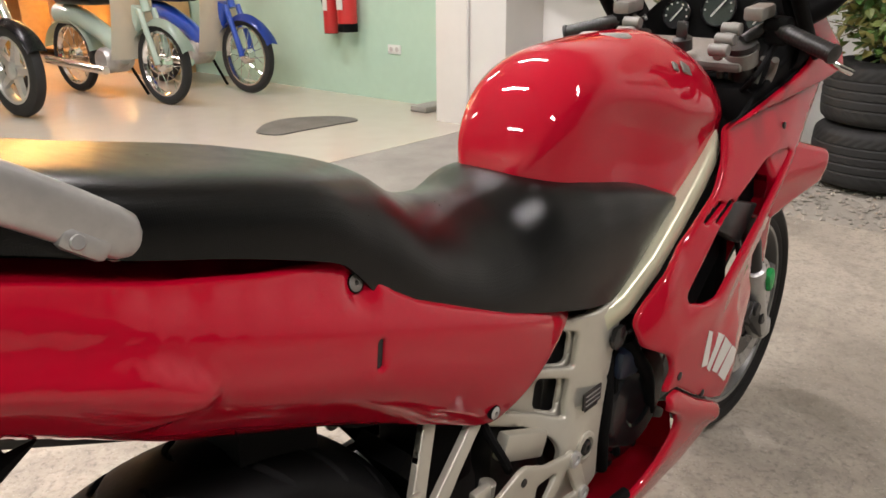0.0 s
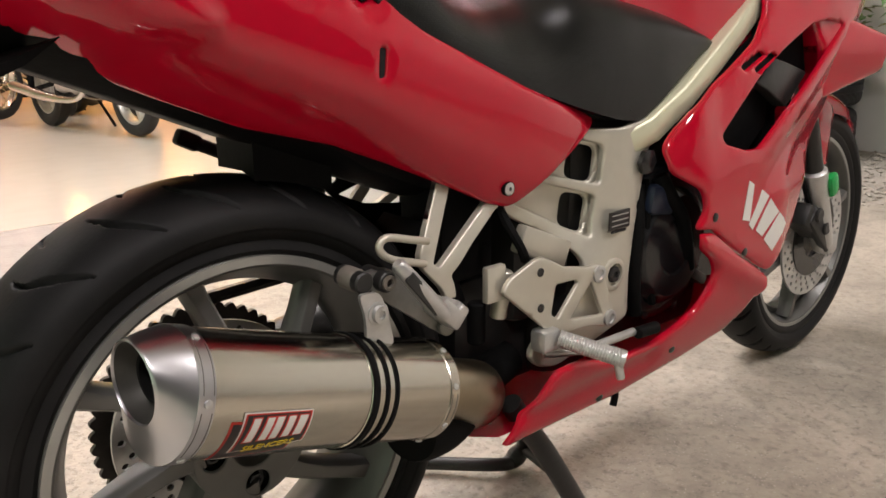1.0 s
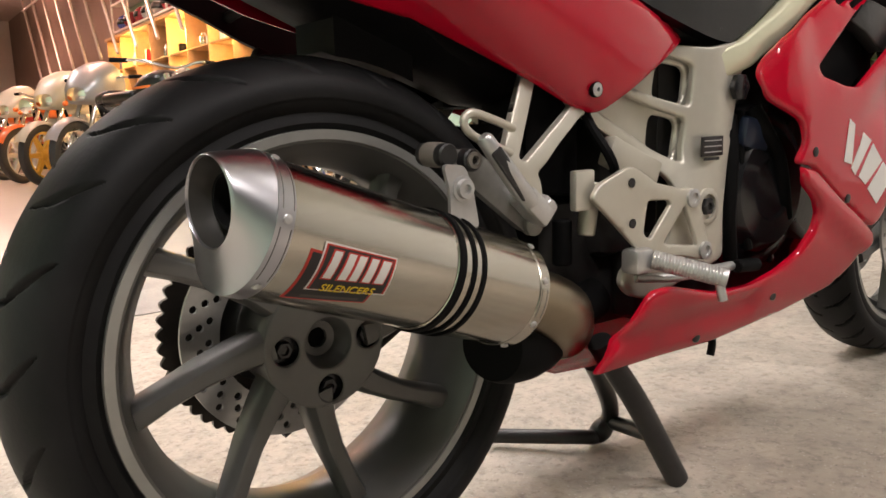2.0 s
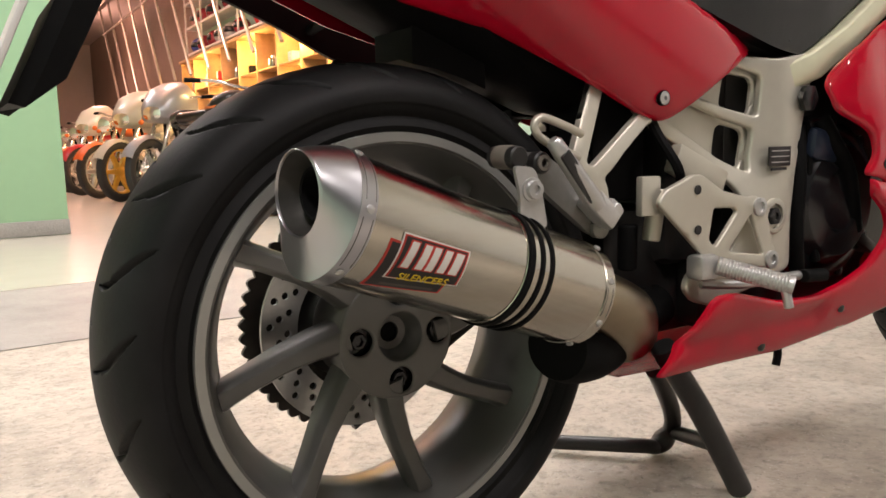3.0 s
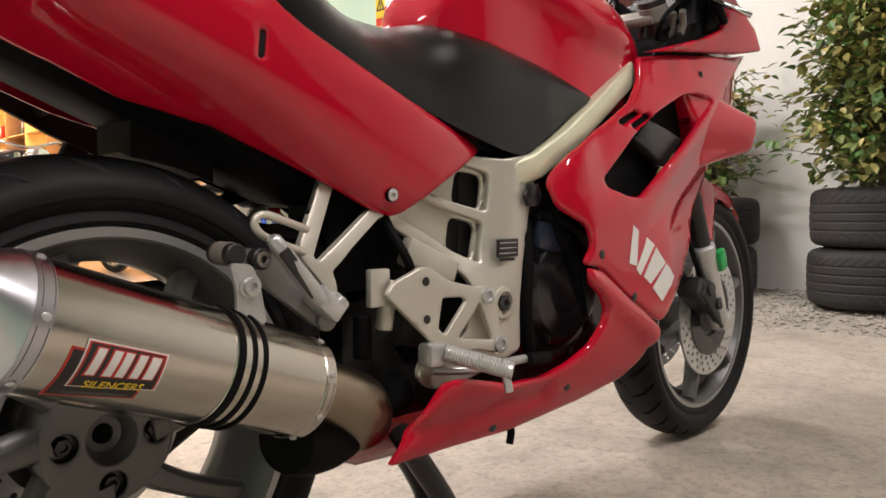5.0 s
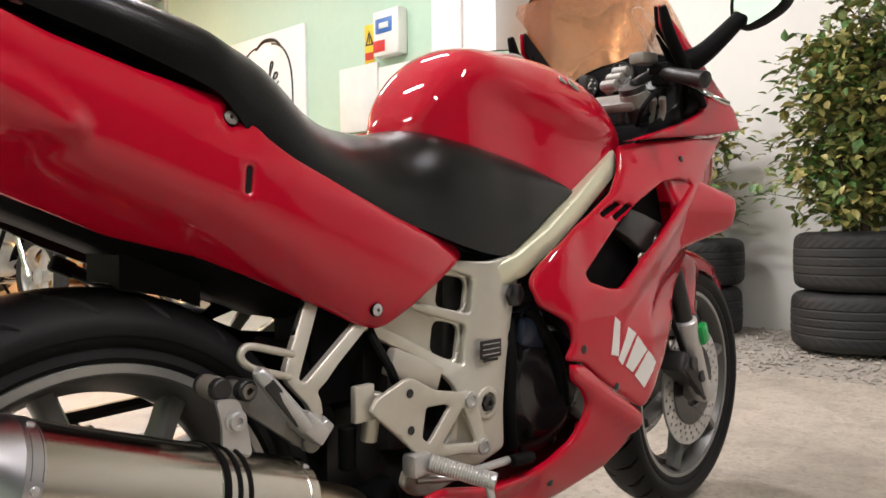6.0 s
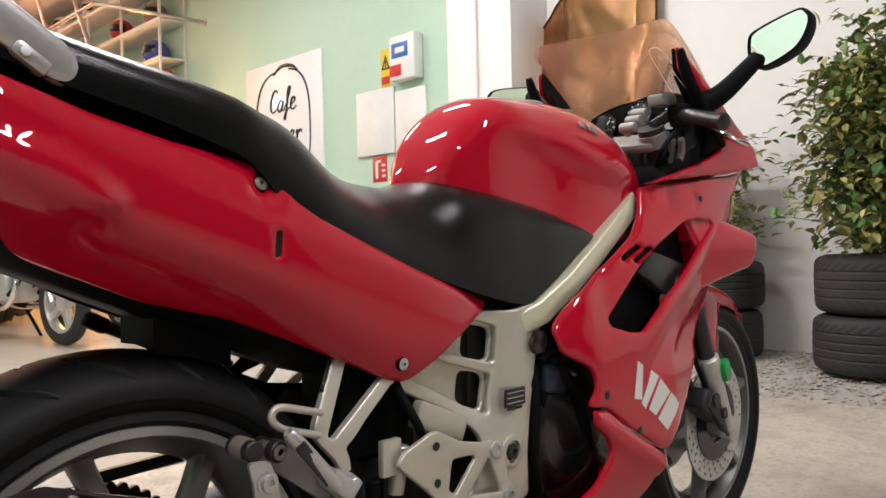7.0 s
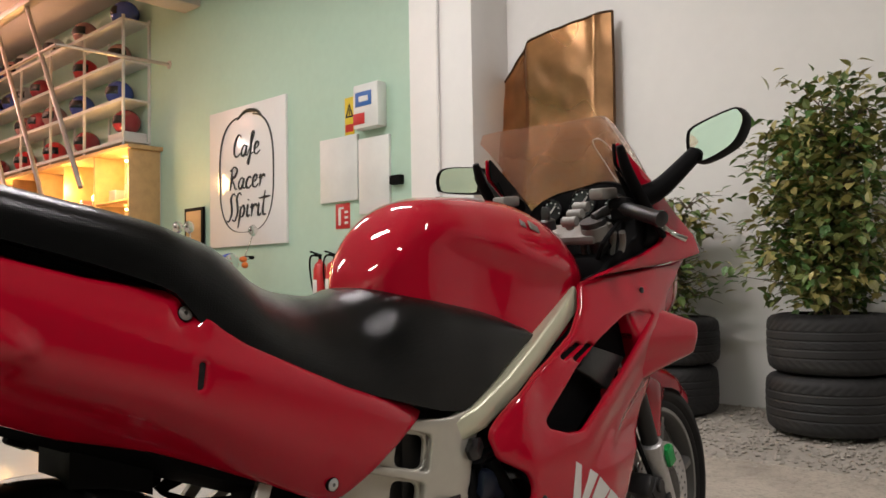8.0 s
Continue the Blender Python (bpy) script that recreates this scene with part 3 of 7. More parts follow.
# hand-drawn script, letter by letter: strokes in units of the capital height, then the advance
SCRIPT = {
    "C": ([[(0.55, 0.85), (0.4, 0.98), (0.2, 0.85), (0.1, 0.5), (0.15, 0.15), (0.35, 0.02), (0.6, 0.15)]], 0.60),
    "a": ([[(0.42, 0.42), (0.25, 0.48), (0.1, 0.3), (0.12, 0.08), (0.3, 0.02), (0.42, 0.2), (0.45, 0.45), (0.43, 0.1), (0.55, 0.02), (0.62, 0.08)]], 0.58),
    "f": ([[(0.0, 0.1), (0.2, 0.45), (0.35, 0.9), (0.25, 1.0), (0.18, 0.8), (0.2, 0.2), (0.15, -0.35), (0.05, -0.3), (0.15, -0.05), (0.4, 0.1)]], 0.40),
    "e": ([[(0.05, 0.2), (0.3, 0.3), (0.35, 0.45), (0.2, 0.5), (0.08, 0.3), (0.12, 0.06), (0.3, 0.0), (0.5, 0.12)]], 0.48),
    "R": ([[(0.15, 0.95), (0.18, 0.5), (0.15, 0.0)], [(0.02, 0.85), (0.3, 1.0), (0.55, 0.85), (0.45, 0.6), (0.2, 0.5), (0.4, 0.25), (0.55, 0.02), (0.68, 0.05)]], 0.68),
    "c": ([[(0.4, 0.4), (0.28, 0.48), (0.1, 0.3), (0.12, 0.06), (0.3, 0.0), (0.5, 0.12)]], 0.48),
    "r": ([[(0.02, 0.35), (0.12, 0.48), (0.15, 0.2), (0.12, 0.0)], [(0.13, 0.2), (0.25, 0.42), (0.4, 0.45), (0.42, 0.35)]], 0.45),
    "S": ([[(0.5, 0.9), (0.35, 1.0), (0.2, 0.8), (0.3, 0.5), (0.35, 0.2), (0.2, -0.1), (0.02, -0.05)]], 0.42),
    "p": ([[(0.1, 0.45), (0.12, 0.1), (0.05, -0.4)], [(0.1, 0.3), (0.28, 0.48), (0.4, 0.3), (0.3, 0.05), (0.12, 0.05)]], 0.48),
    "i": ([[(0.05, 0.35), (0.12, 0.48), (0.12, 0.1), (0.22, 0.02), (0.3, 0.1)], [(0.14, 0.66), (0.15, 0.69)]], 0.30),
    "t": ([[(0.15, 0.95), (0.12, 0.3), (0.18, 0.04), (0.35, 0.05)], [(-0.15, 0.68), (0.5, 0.72)]], 0.40),
}
for word, z, size in (("Cafe", 2.25, 0.245), ("Racer", 1.90, 0.25), ("SSpirit", 1.59, 0.27)):
    bm = B()
    at = -sum(SCRIPT[c][1] for c in word) * size / 2
    for c in word:
        for stroke in SCRIPT[c][0]:
            pen = [(bx, yc - (at + (u + 0.18 * v) * size), z + v * size) for u, v in stroke]
            tube(bm, pen, lambda f: 0.0075 + 0.0075 * math.sin(math.pi * f) ** 2, 6)
        at += SCRIPT[c][1] * size
    part("lettering", bm, INK, board, "black brush-written word")

alarm = wall_plate("alarm_panel", 4.0, 4.33, 2.25, 2.655, 0.12, PAPER, "cream fire alarm control box on the wall", "control box", 0.02)
for nm, y0, y1, z0, z1, mat, lb in (("display", 4.08, 4.29, 2.45, 2.58, BLUE, "blue display field"), ("label_strip", 4.17, 4.32, 2.29, 2.39, SIGN_RED, "red label field"), ("display_bar", 4.12, 4.24, 2.49, 2.54, PAPER, "pale display bar")):
    bm = B()
    block(bm, (WALL_X - 0.122 - (0.003 if nm == "display_bar" else 0), (y0 + y1) / 2, (z0 + z1) / 2), (0.006, y1 - y0, z1 - z0), 0.001)
    part(nm, bm, mat, alarm, lb)
warn = wall_plate("warning_sign", 4.44, 4.57, 2.25, 2.60, 0.006, YELLOW, "yellow warning sign with a black triangle", "sign", 0.001)
bm = B()
tri = [(4.445, 2.41), (4.56, 2.41), (4.503, 2.55)]
inner = [(4.47, 2.425), (4.535, 2.425), (4.503, 2.51)]
for i in range(3):
    j = (i + 1) % 3
    bm.faces.new([bm.verts.new((WALL_X - 0.0085, *p)) for p in (tri[i], tri[j], inner[j], inner[i])])
block(bm, (WALL_X - 0.0085, 4.503, 2.46), (0.002, 0.012, 0.06), 0)
part("triangle", bm, INK, warn, "black triangle outline")
bm = B()
block(bm, (WALL_X - 0.0085, 4.505, 2.31), (0.002, 0.11, 0.07), 0)
part("text_field", bm, RED_DECAL, warn, "reddish text field")
wall_plate("switch_cover", 4.38, 4.915, 1.63, 2.24, 0.03, PAPER, "flat white metal cover panel on the green wall", "panel", 0.004)
wall_plate("switch_cover", 3.96, 4.36, 1.49, 2.18, 0.03, PAPER, "tall flat white metal cover panel on the green wall", "panel", 0.004)
fire = wall_plate("fire_sign", 4.517, 4.72, 1.376, 1.615, 0.005, SIGN_RED, "red fire extinguisher sign with white symbols", "sign", 0.001)
bm = B()
block(bm, (WALL_X - 0.007, 4.66, 1.49), (0.002, 0.035, 0.16), 0)
block(bm, (WALL_X - 0.007, 4.63, 1.57), (0.002, 0.06, 0.02), 0)
for k in range(3):
    block(bm, (WALL_X - 0.007, 4.565, 1.43 + 0.05 * k), (0.002, 0.05, 0.022), 0)
part("symbol", bm, WHITE_DECAL, fire, "white pictogram")
sock = wall_plate("wall_socket", 4.08, 4.23, 0.40, 0.475, 0.012, PAPER, "white double wall socket", "socket", 0.004)
for s in (4.12, 4.19):
    bm = B()
    rod(bm, (WALL_X - 0.011, s, 0.437), (WALL_X - 0.014, s, 0.437), 0.02)
    part("outlet", bm, PLASTER, sock, "round outlet")
wall_plate("small_camera_box", 3.80, 3.93, 1.72, 1.80, 0.06, BLACK, "small black box on a bracket", "box", 0.006)
wall_plate("floor_wedge", 3.55, 3.72, 0.003, 0.05, 0.28, STRIP, "low grey door wedge on the floor by the wall", "wedge", 0.01)


def extinguisher(y, z, r, h, band):
    e = thing("fire_extinguisher", "red fire extinguisher hung on the green wall", "fire extinguisher", "fire extinguishers")
    e.location = (WALL_X - r - 0.02, y, z)
    bm = B()
    lathe(bm, (0, 0, 0), (0, 0, 1), [(0, r * 0.9), (0.01, r), (h * 0.82, r), (h * 0.92, r * 0.75), (h * 0.97, r * 0.3), (h, r * 0.28)], 28)
    part("cylinder", bm, SIGN_RED, e)
    bm = B()
    lathe(bm, (0, 0, -0.004), (0, 0, 1), [(0, r * 0.92), (0.002, r * 1.02), (band, r * 1.02), (band + 0.004, r * 0.98)], 28)
    part("base_band", bm, BLACK, e, "black foot band")
    bm = B()
    rod(bm, (0, 0, h), (0, 0, h + 0.05), 0.016)
    block(bm, (-0.05, 0.0, h + 0.055), (0.14, 0.022, 0.014), 0.004, pose(0, 0, 0, 0, 14))
    block(bm, (-0.04, 0.0, h + 0.03), (0.11, 0.02, 0.01), 0.004, pose(0, 0, 0, 0, 4))
    part("valve", bm, BLACK, e, "black valve and lever")
    bm = B()
    tube(bm, [(0, 0, h + 0.04), (-0.06, 0.07, h + 0.02), (-0.03, r + 0.04, h * 0.7), (0, r + 0.02, h * 0.35)], 0.009)
    part("hose", bm, BLACK, e, "black hose")
    bm = B()
    block(bm, (-r - 0.001, 0, h * 0.5), (0.003, r * 0.9, h * 0.3), 0.001)
    part("label", bm, WHITE_DECAL, e, "pale label field")


extinguisher(4.86, 0.545, 0.065, 0.55, 0.0)
extinguisher(4.62, 0.57, 0.085, 0.52, 0.07)

# copper hood leaning on the white wall
bm = B()
rings = []
for i in range(49):
    f = i / 48
    y = 2.66 - 0.98 * f
    top = lerp([(0.0, 2.39), (0.10, 2.43), (0.22, 2.52), (0.27, 2.53), (0.35, 2.585), (0.48, 2.615), (0.9, 2.68), (1.0, 2.70)], f) + 0.008 * noise.noise((f * 22, 0, 3))
    row = []
    for j in range(41):
        g = j / 40
        z = 1.05 + (top - 1.05) * g
        x = WALL_X - 0.05 - lerp([(0.0, 0.0), (0.06, 0.03), (0.30, 0.10), (0.36, 0.16), (0.9, 0.10), (1.0, 0.02)], f) - 0.08 * (1 - g)
        row.append((x + 0.03 * noise.noise((f * 3.2, g * 2.5, 1)) + 0.010 * noise.noise((f * 8 + g * 4, g * 6, 5)), y, z))
    rings.append(row)
skin(bm, rings, closed=False)
bmesh.ops.solidify(bm, geom=bm.faces[:], thickness=0.006)
copper = solo("copper_panel", bm, COPPER, "bent shiny beaten copper panel mounted on the white wall", "copper panel", sharp=60)
EDGE_DARK = material("dark_copper_edge", (0.10, 0.055, 0.03), 0.35, metal=1.0, grain=30, vary=0.3, stain=0.2, bump=0.1)
for path in ([row[-1] for row in rings[::3]], rings[-1][::4], rings[0][::4]):
    bm = B()
    tube(bm, path, 0.009, 8, 2)
    part("rolled_edge", bm, EDGE_DARK, copper, "dark rolled edge")

# mat on the polished floor
bm = B()
out = spline([(2.87, 3.93), (2.97, 4.05), (3.11, 4.16), (3.32, 4.21), (3.54, 4.10), (3.67, 3.94), (3.65, 3.74), (3.44, 3.735), (3.15, 3.75), (2.92, 3.76)], 5, True)
a = [bm.verts.new((p.x, p.y, 0.003)) for p in out]
b = [bm.verts.new((p.x, p.y, 0.010)) for p in out]
bm.faces.new(b)
for i in range(len(a)):
    bm.faces.new((a[i], a[(i + 1) % len(a)], b[(i + 1) % len(a)], b[i]))
solo("floor_mat", bm, material("dark_grey_mat", (0.13, 0.125, 0.11), 0.8, grain=60, vary=0.2, bump=0.4), "thin dark grey oval mat on the polished floor", "mat")


# the red motorcycle: x ahead, y to its left, upright on its stand with a slight lean
bike = thing("motorcycle", "red fully faired sports motorcycle with champagne frame on its centre stand", "motorcycle", m=pose(0, 0, 0, 0.86))
REAR, FRONT = Vector((0.0, 0.0, 0.314)), Vector((1.466, 0.0, 0.303))
ACROSS = (0, -1, 0)


def ring_mesh(centre, profile, seg, cut=None):
    """A hoop turned about the axle from a closed profile of (y, radius); cut(angle, i) lowers the radius."""
    bm, made = B(), []
    for k in range(seg):
        a = 2 * math.pi * k / seg
        row = []
        for i, (y, r) in enumerate(profile):
            rr = r - (cut(a, y, i) if cut else 0)
            row.append(bm.verts.new((centre.x + rr * math.cos(a), centre.y + y, centre.z + rr * math.sin(a))))
        made.append(row)
    n = len(profile)
    for k in range(seg):
        a, b = made[k], made[(k + 1) % seg]
        for i in range(n):
            j = (i + 1) % n
            bm.faces.new((a[i], b[i], b[j], a[j]))
    return bm


def tyre_profile(R, w, bead, n=44):
    """Round section of a motorcycle tyre, bead to bead."""
    pts = [(-w * 0.40, bead), (-w * 0.46, bead + 0.012)]
    for k in range(n + 1):
        a = math.radians(-118 + 236 * k / n)
        y = w / 2 * math.copysign(min(1.0, abs(math.sin(a)) ** 0.92), math.sin(a))
        r = R - (R - bead) * 0.50 * (1 - math.cos(a))
        pts.append((y * (1.0 if abs(a) < 1.75 else 0.985), r))
    pts += [(w * 0.46, bead + 0.012), (w * 0.40, bead)]
    return pts


def groove_cut(R, w, count, depth, n):
    """Long curved grooves that sweep back from the middle of the tread to its shoulders."""
    def cut(a, y, i):
        if abs(-118 + 236 * (i - 2) / n) > 84:
            return 0.0
        v = y / (w / 2)
        best = 0.0
        for side_of, off in ((-1, 0.0), (1, 0.5)):
            u = v * side_of
            if u < 0.06 or u > 0.92:
                continue
            turn = a / (2 * math.pi) * count + off + 0.85 * u ** 2.0 - 0.15 * u
            short = int(turn) % 2 == 1
            if short and u < 0.40:
                continue
            f = turn % 1.0
            start = 0.40 if short else 0.06
            wide = 0.078 * max(0.0, math.sin(math.pi * (u - start) / (0.92 - start))) ** 0.5
            d = min(f, 1 - f)
            if d < wide:
                best = max(best, depth * min(1, (wide - d) / 0.025))
        return best
    return cut


def wheel(name, C, R, w, rim_w, spokes, start, tread, label, spoke_w, hub_r, open_side, fine, sweep=0.0):
    """A cast wheel: rim as the part, with tyre, spokes and hub under it."""
    half = rim_w / 2
    lip, bed = 0.2335, 0.205
    prof = [(-half, lip), (-half - 0.004, lip - 0.006), (-half - 0.002, lip - 0.014), (-half + 0.012, lip - 0.022), (-half + 0.03, bed), (-0.02, bed - 0.012), (0.02, bed - 0.012), (half - 0.03, bed), (half - 0.012, lip - 0.022), (half + 0.002, lip - 0.014), (half + 0.004, lip - 0.006), (half, lip),
            (half - 0.008, lip - 0.004), (half - 0.02, bed + 0.012), (0, bed + 0.004), (-half + 0.02, bed + 0.012), (-half + 0.008, lip - 0.004)]
    rim = part(name, ring_mesh(C, prof, 128), WHEEL, bike, label, sharp=30)
    for s in (-1, 1):
        part("rim_lip", ring_mesh(C, [(s * (half + 0.0045), lip - 0.001), (s * (half + 0.0045), lip - 0.011), (s * (half + 0.001), lip - 0.011), (s * (half + 0.001), lip - 0.001)], 128), LIP, rim, "bright machined rim lip")
    part("tyre", ring_mesh(C, tyre_profile(R, w, lip - 0.006, fine), 8 * fine, groove_cut(R, w, tread, 0.007, fine)), RUBBER, rim, "black road tyre with curved grooves", sharp=50)
    for k in range(spokes):
        a = math.radians(start + 360 * k / spokes)
        d, n = Vector((math.cos(a), 0, math.sin(a))), Vector((-math.sin(a), 0, math.cos(a)))
        bm, rings = B(), []
        for f in (0.0, 0.1, 0.25, 0.5, 0.75, 0.9, 1.0):
            r = hub_r * 0.75 + (bed + 0.002 - hub_r * 0.75) * f
            ww = spoke_w * (1.0 + 0.9 * max(0.0, 0.35 - f) - 0.15 * f + 1.2 * max(0, f - 0.82))
            y0, y1 = open_side * (0.0618 - 0.010 * f), open_side * (0.018 + 0.004 * f)
            b = a - radians(sweep) * (1 - f) ** 1.3
            d, n = Vector((math.cos(b), 0, math.sin(b))), Vector((-math.sin(a), 0, math.cos(a)))
            c = C + d * r
            q = [(-ww * 0.9, y1), (-ww, y0 * 0.72), (-ww * 0.86, y0 * 0.86), (-ww * 0.58, y0 * 0.985), (-ww * 0.45, y0), (ww * 0.45, y0), (ww * 0.58, y0 * 0.985), (ww * 0.86, y0 * 0.86), (ww, y0 * 0.72), (ww * 0.9, y1)]
            rings.append([c + n * u + Vector((0, y, 0)) for u, y in q])
        skin(bm, rings)
        part("spoke", bm, WHEEL, rim, sharp=22)
    return rim


rear = wheel("rear_wheel", REAR, 0.314, 0.172, 0.148, 8, 12, 22, "grey cast rear wheel with eight spokes", 0.0155, 0.075, -1, 120, 15)
# hub dish, centre bore and wheel bolts
def disc_outline(cx, cz, r, n=32):
    return [(cx + r * math.cos(2 * math.pi * k / n), cz + r * math.sin(2 * math.pi * k / n)) for k in range(n)]


BOLTS = [(0.008 + 0.0515 * math.cos(radians(90 * k)), 0.312 + 0.0525 * math.sin(radians(90 * k))) for k in range(4)]
hub_face = sheet(disc_outline(0.005, 0.313, 0.0745, 48), lambda x, z: 0.0625, 0.006, [disc_outline(0.008, 0.312, 0.0285)] + [disc_outline(x, z, 0.0158, 24) for x, z in BOLTS], 0.012, 0.0028)
hub = part("hub", hub_face, WHEEL, rear, sharp=60)
bm = B()
lathe(bm, (0.004, 0.05, 0.313), ACROSS, [(0, 0.06), (0.03, 0.070), (0.104, 0.0740), (0.1065, 0.0730)], 48)
bm.faces.ensure_lookup_table()
bmesh.ops.delete(bm, geom=[f for f in bm.faces if len(f.verts) > 4], context="FACES_ONLY")
part("hub_barrel", bm, WHEEL, rear)
bm = B()
skin(bm, [[(0.008 + r * math.cos(2 * math.pi * k / 40), y, 0.312 + r * math.sin(2 * math.pi * k / 40)) for k in range(40)] for r, y in ((0.0292, -0.060), (0.0275, -0.055), (0.0215, -0.042), (0.0205, -0.036), (0.012, -0.034), (0.0118, 0.0))], caps=False)
part("hub_recess", bm, WHEEL, rear, "grey conical recess of the hub")
# black plug at the bottom of the bore, for its shade
bm = B()
lathe(bm, (0.008, -0.022, 0.312), ACROSS, [(0, 0.0125), (0.006, 0.0125), (0.0062, 0.001)], 24)
part("bore_shade", bm, SOOT_AND_SHADE, rear, "black disc for the shade in the centre bore")
for x, z in BOLTS:
    bm = B()
    skin(bm, [[(x + r * math.cos(2 * math.pi * k / 24), y, z + r * math.sin(2 * math.pi * k / 24)) for k in range(24)] for r, y in ((0.0162, -0.0602), (0.0150, -0.057), (0.0148, -0.050), (0.0005, -0.050))], caps=False)
    lathe(bm, (x, -0.050, z), ACROSS, [(0, 0.0105), (0.006, 0.0105), (0.0075, 0.0090), (0.0076, 0.006), (0.004, 0.0055), (0.0039, 0.0005)], 6)
    part("wheel_bolt", bm, GLOSS_BLACK, rear, "black wheel bolt in its recess")


def drilled_disc(C, y, r_in, r_out, rows, per, mat, parent, name, thick=0.005, teeth=0):
    """A brake disc with drilled holes, or a sprocket with teeth."""
    def circle(r, n, cx=0.0, cz=0.0):
        return [(C.x + cx + r * math.cos(2 * math.pi * k / n), C.z + cz + r * math.sin(2 * math.pi * k / n)) for k in range(n)]
    if teeth:
        outer = []
        for k in range(teeth):
            for f, rr in ((0.0, r_out - 0.007), (0.3, r_out - 0.0015), (0.5, r_out), (0.7, r_out - 0.0015)):
                a = 2 * math.pi * (k + f) / teeth
                outer.append((C.x + rr * math.cos(a), C.z + rr * math.sin(a)))
    else:
        outer = circle(r_out, 72)
    holes = [circle(r_in, 48)]
    for j, (r, off) in enumerate(rows):
        for k in range(per):
            a = 2 * math.pi * (k + off) / per
            holes.append(circle(0.0048, 8, r * math.cos(a), r * math.sin(a)))
    bm = sheet(outer, lambda x, z: -y, thick, holes, 0.03)
    return part(name, bm, mat, parent)


drilled_disc(REAR, 0.022, 0.085, 0.130, [(0.097, 0), (0.108, 0.33), (0.119, 0.66)], 24, ALLOY, rear, "brake_disc")
drilled_disc(REAR, 0.06, 0.05, 0.143, [], 1, CHAIN, rear, "sprocket", 0.007, 50)
bm = B()
lathe(bm, REAR + Vector((0, 0.14, 0)), ACROSS, [(0, 0.05), (0.03, 0.07), (0.08, 0.075), (0.12, 0.06)], 32)
part("axle_carrier", bm, DARK_METAL, rear, "dark axle carrier")
# single-sided swingarm on the far side
bm = B()
tube(bm, [(0.02, 0.12, 0.314), (0.12, 0.13, 0.32), (0.3, 0.12, 0.36), (0.45, 0.07, 0.40), (0.56, 0.0, 0.41)], lambda f: 0.05 - 0.008 * f, 16)
part("swingarm", bm, DARK_METAL, bike, "dark cast single-sided swingarm")
bm = B()
for z0 in (0.0, 1.0):
    tube(bm, [(0.0, 0.064, 0.314 + (0.145 if z0 else -0.145)), (0.3, 0.064, 0.40 + (0.07 if z0 else -0.07)), (0.58, 0.064, 0.41 + (0.05 if z0 else -0.05))], 0.009, 6)
part("chain", bm, CHAIN, bike, "oily drive chain")

# front wheel, brakes, fork, mudguard
front = wheel("front_wheel", FRONT, 0.303, 0.122, 0.092, 6, 18, 32, "grey cast front wheel", 0.014, 0.06, -1, 72)
bm = B()
lathe(bm, FRONT + Vector((0, 0.075, 0)), ACROSS, [(0, 0.03), (0.02, 0.05), (0.075, 0.058), (0.13, 0.05), (0.15, 0.03)], 32)
part("hub", bm, WHEEL, front)
for s in (-1, 1):
    drilled_disc(FRONT, s * 0.064, 0.092, 0.148, [(0.108, 0), (0.122, 0.33), (0.136, 0.66)], 26, ALLOY, front, "brake_disc")
    bm = B()
    lathe(bm, FRONT + Vector((0, s * 0.064 + 0.003, 0)), ACROSS, [(0, 0.1), (0.006, 0.1), (0.0062, 0.055), (-0.0002, 0.055)], 40)
    part("disc_carrier", bm, GLOSS_BLACK, front, "black disc carrier")
UPF = Vector((-math.tan(radians(25.5)), 0, 1)).normalized()
for s in (-1, 1):
    y = s * 0.103
    base = FRONT + Vector((-0.035, y, -0.02))
    bm = B()
    lathe(bm, base, UPF, [(0, 0.018), (0.015, 0.024), (0.06, 0.026), (0.18, 0.0255), (0.19, 0.028), (0.212, 0.028), (0.217, 0.021), (0.218, 0.001)], 24)
    block(bm, base + Vector((0.012, 0, 0.012)), (0.05, 0.044, 0.05), 0.012)
    leg = part("fork_leg", bm, ALLOY, bike, "silver fork lower leg")
    bm = B()
    rod(bm, base + UPF * 0.21, base + UPF * 0.74, 0.0205)
    part("stanchion", bm, DARK_METAL, leg, "dark fork tube")
    bm = B()
    block(bm, FRONT + Vector((-0.105, s * 0.088, 0.055)), (0.055, 0.06, 0.115), 0.012, pose(0, 0, 0, 0, -62))
    block(bm, FRONT + Vector((-0.085, s * 0.112, 0.035)), (0.045, 0.02, 0.14), 0.006, pose(0, 0, 0, 0, -50))
    for q in (0.0, 0.045):
        rod(bm, FRONT + Vector((-0.12 + q, s * 0.06, 0.075 - q * 0.8)), FRONT + Vector((-0.12 + q, s * 0.128, 0.075 - q * 0.8)), 0.016)
    part("brake_caliper", bm, DARK_METAL, leg, "dark brake caliper")
    if s < 0:
        bm = B()
        block(bm, FRONT + Vector((-0.085, -0.129, 0.140)), (0.034, 0.02, 0.052), 0.009, pose(0, 0, 0, 0, -24))
        part("reflector", bm, GREEN_CAP, leg, "green plastic fork cap")
    bm = B()
    tube(bm, [base + UPF * 0.1 + Vector((-0.03, 0, 0)), base + UPF * 0.3 + Vector((-0.05, -s * 0.01, 0)), base + UPF * 0.6 + Vector((-0.04, -s * 0.02, 0))], 0.006, 8)
    part("brake_hose", bm, BLACK, leg, "black brake hose")
bm, rings = B(), []
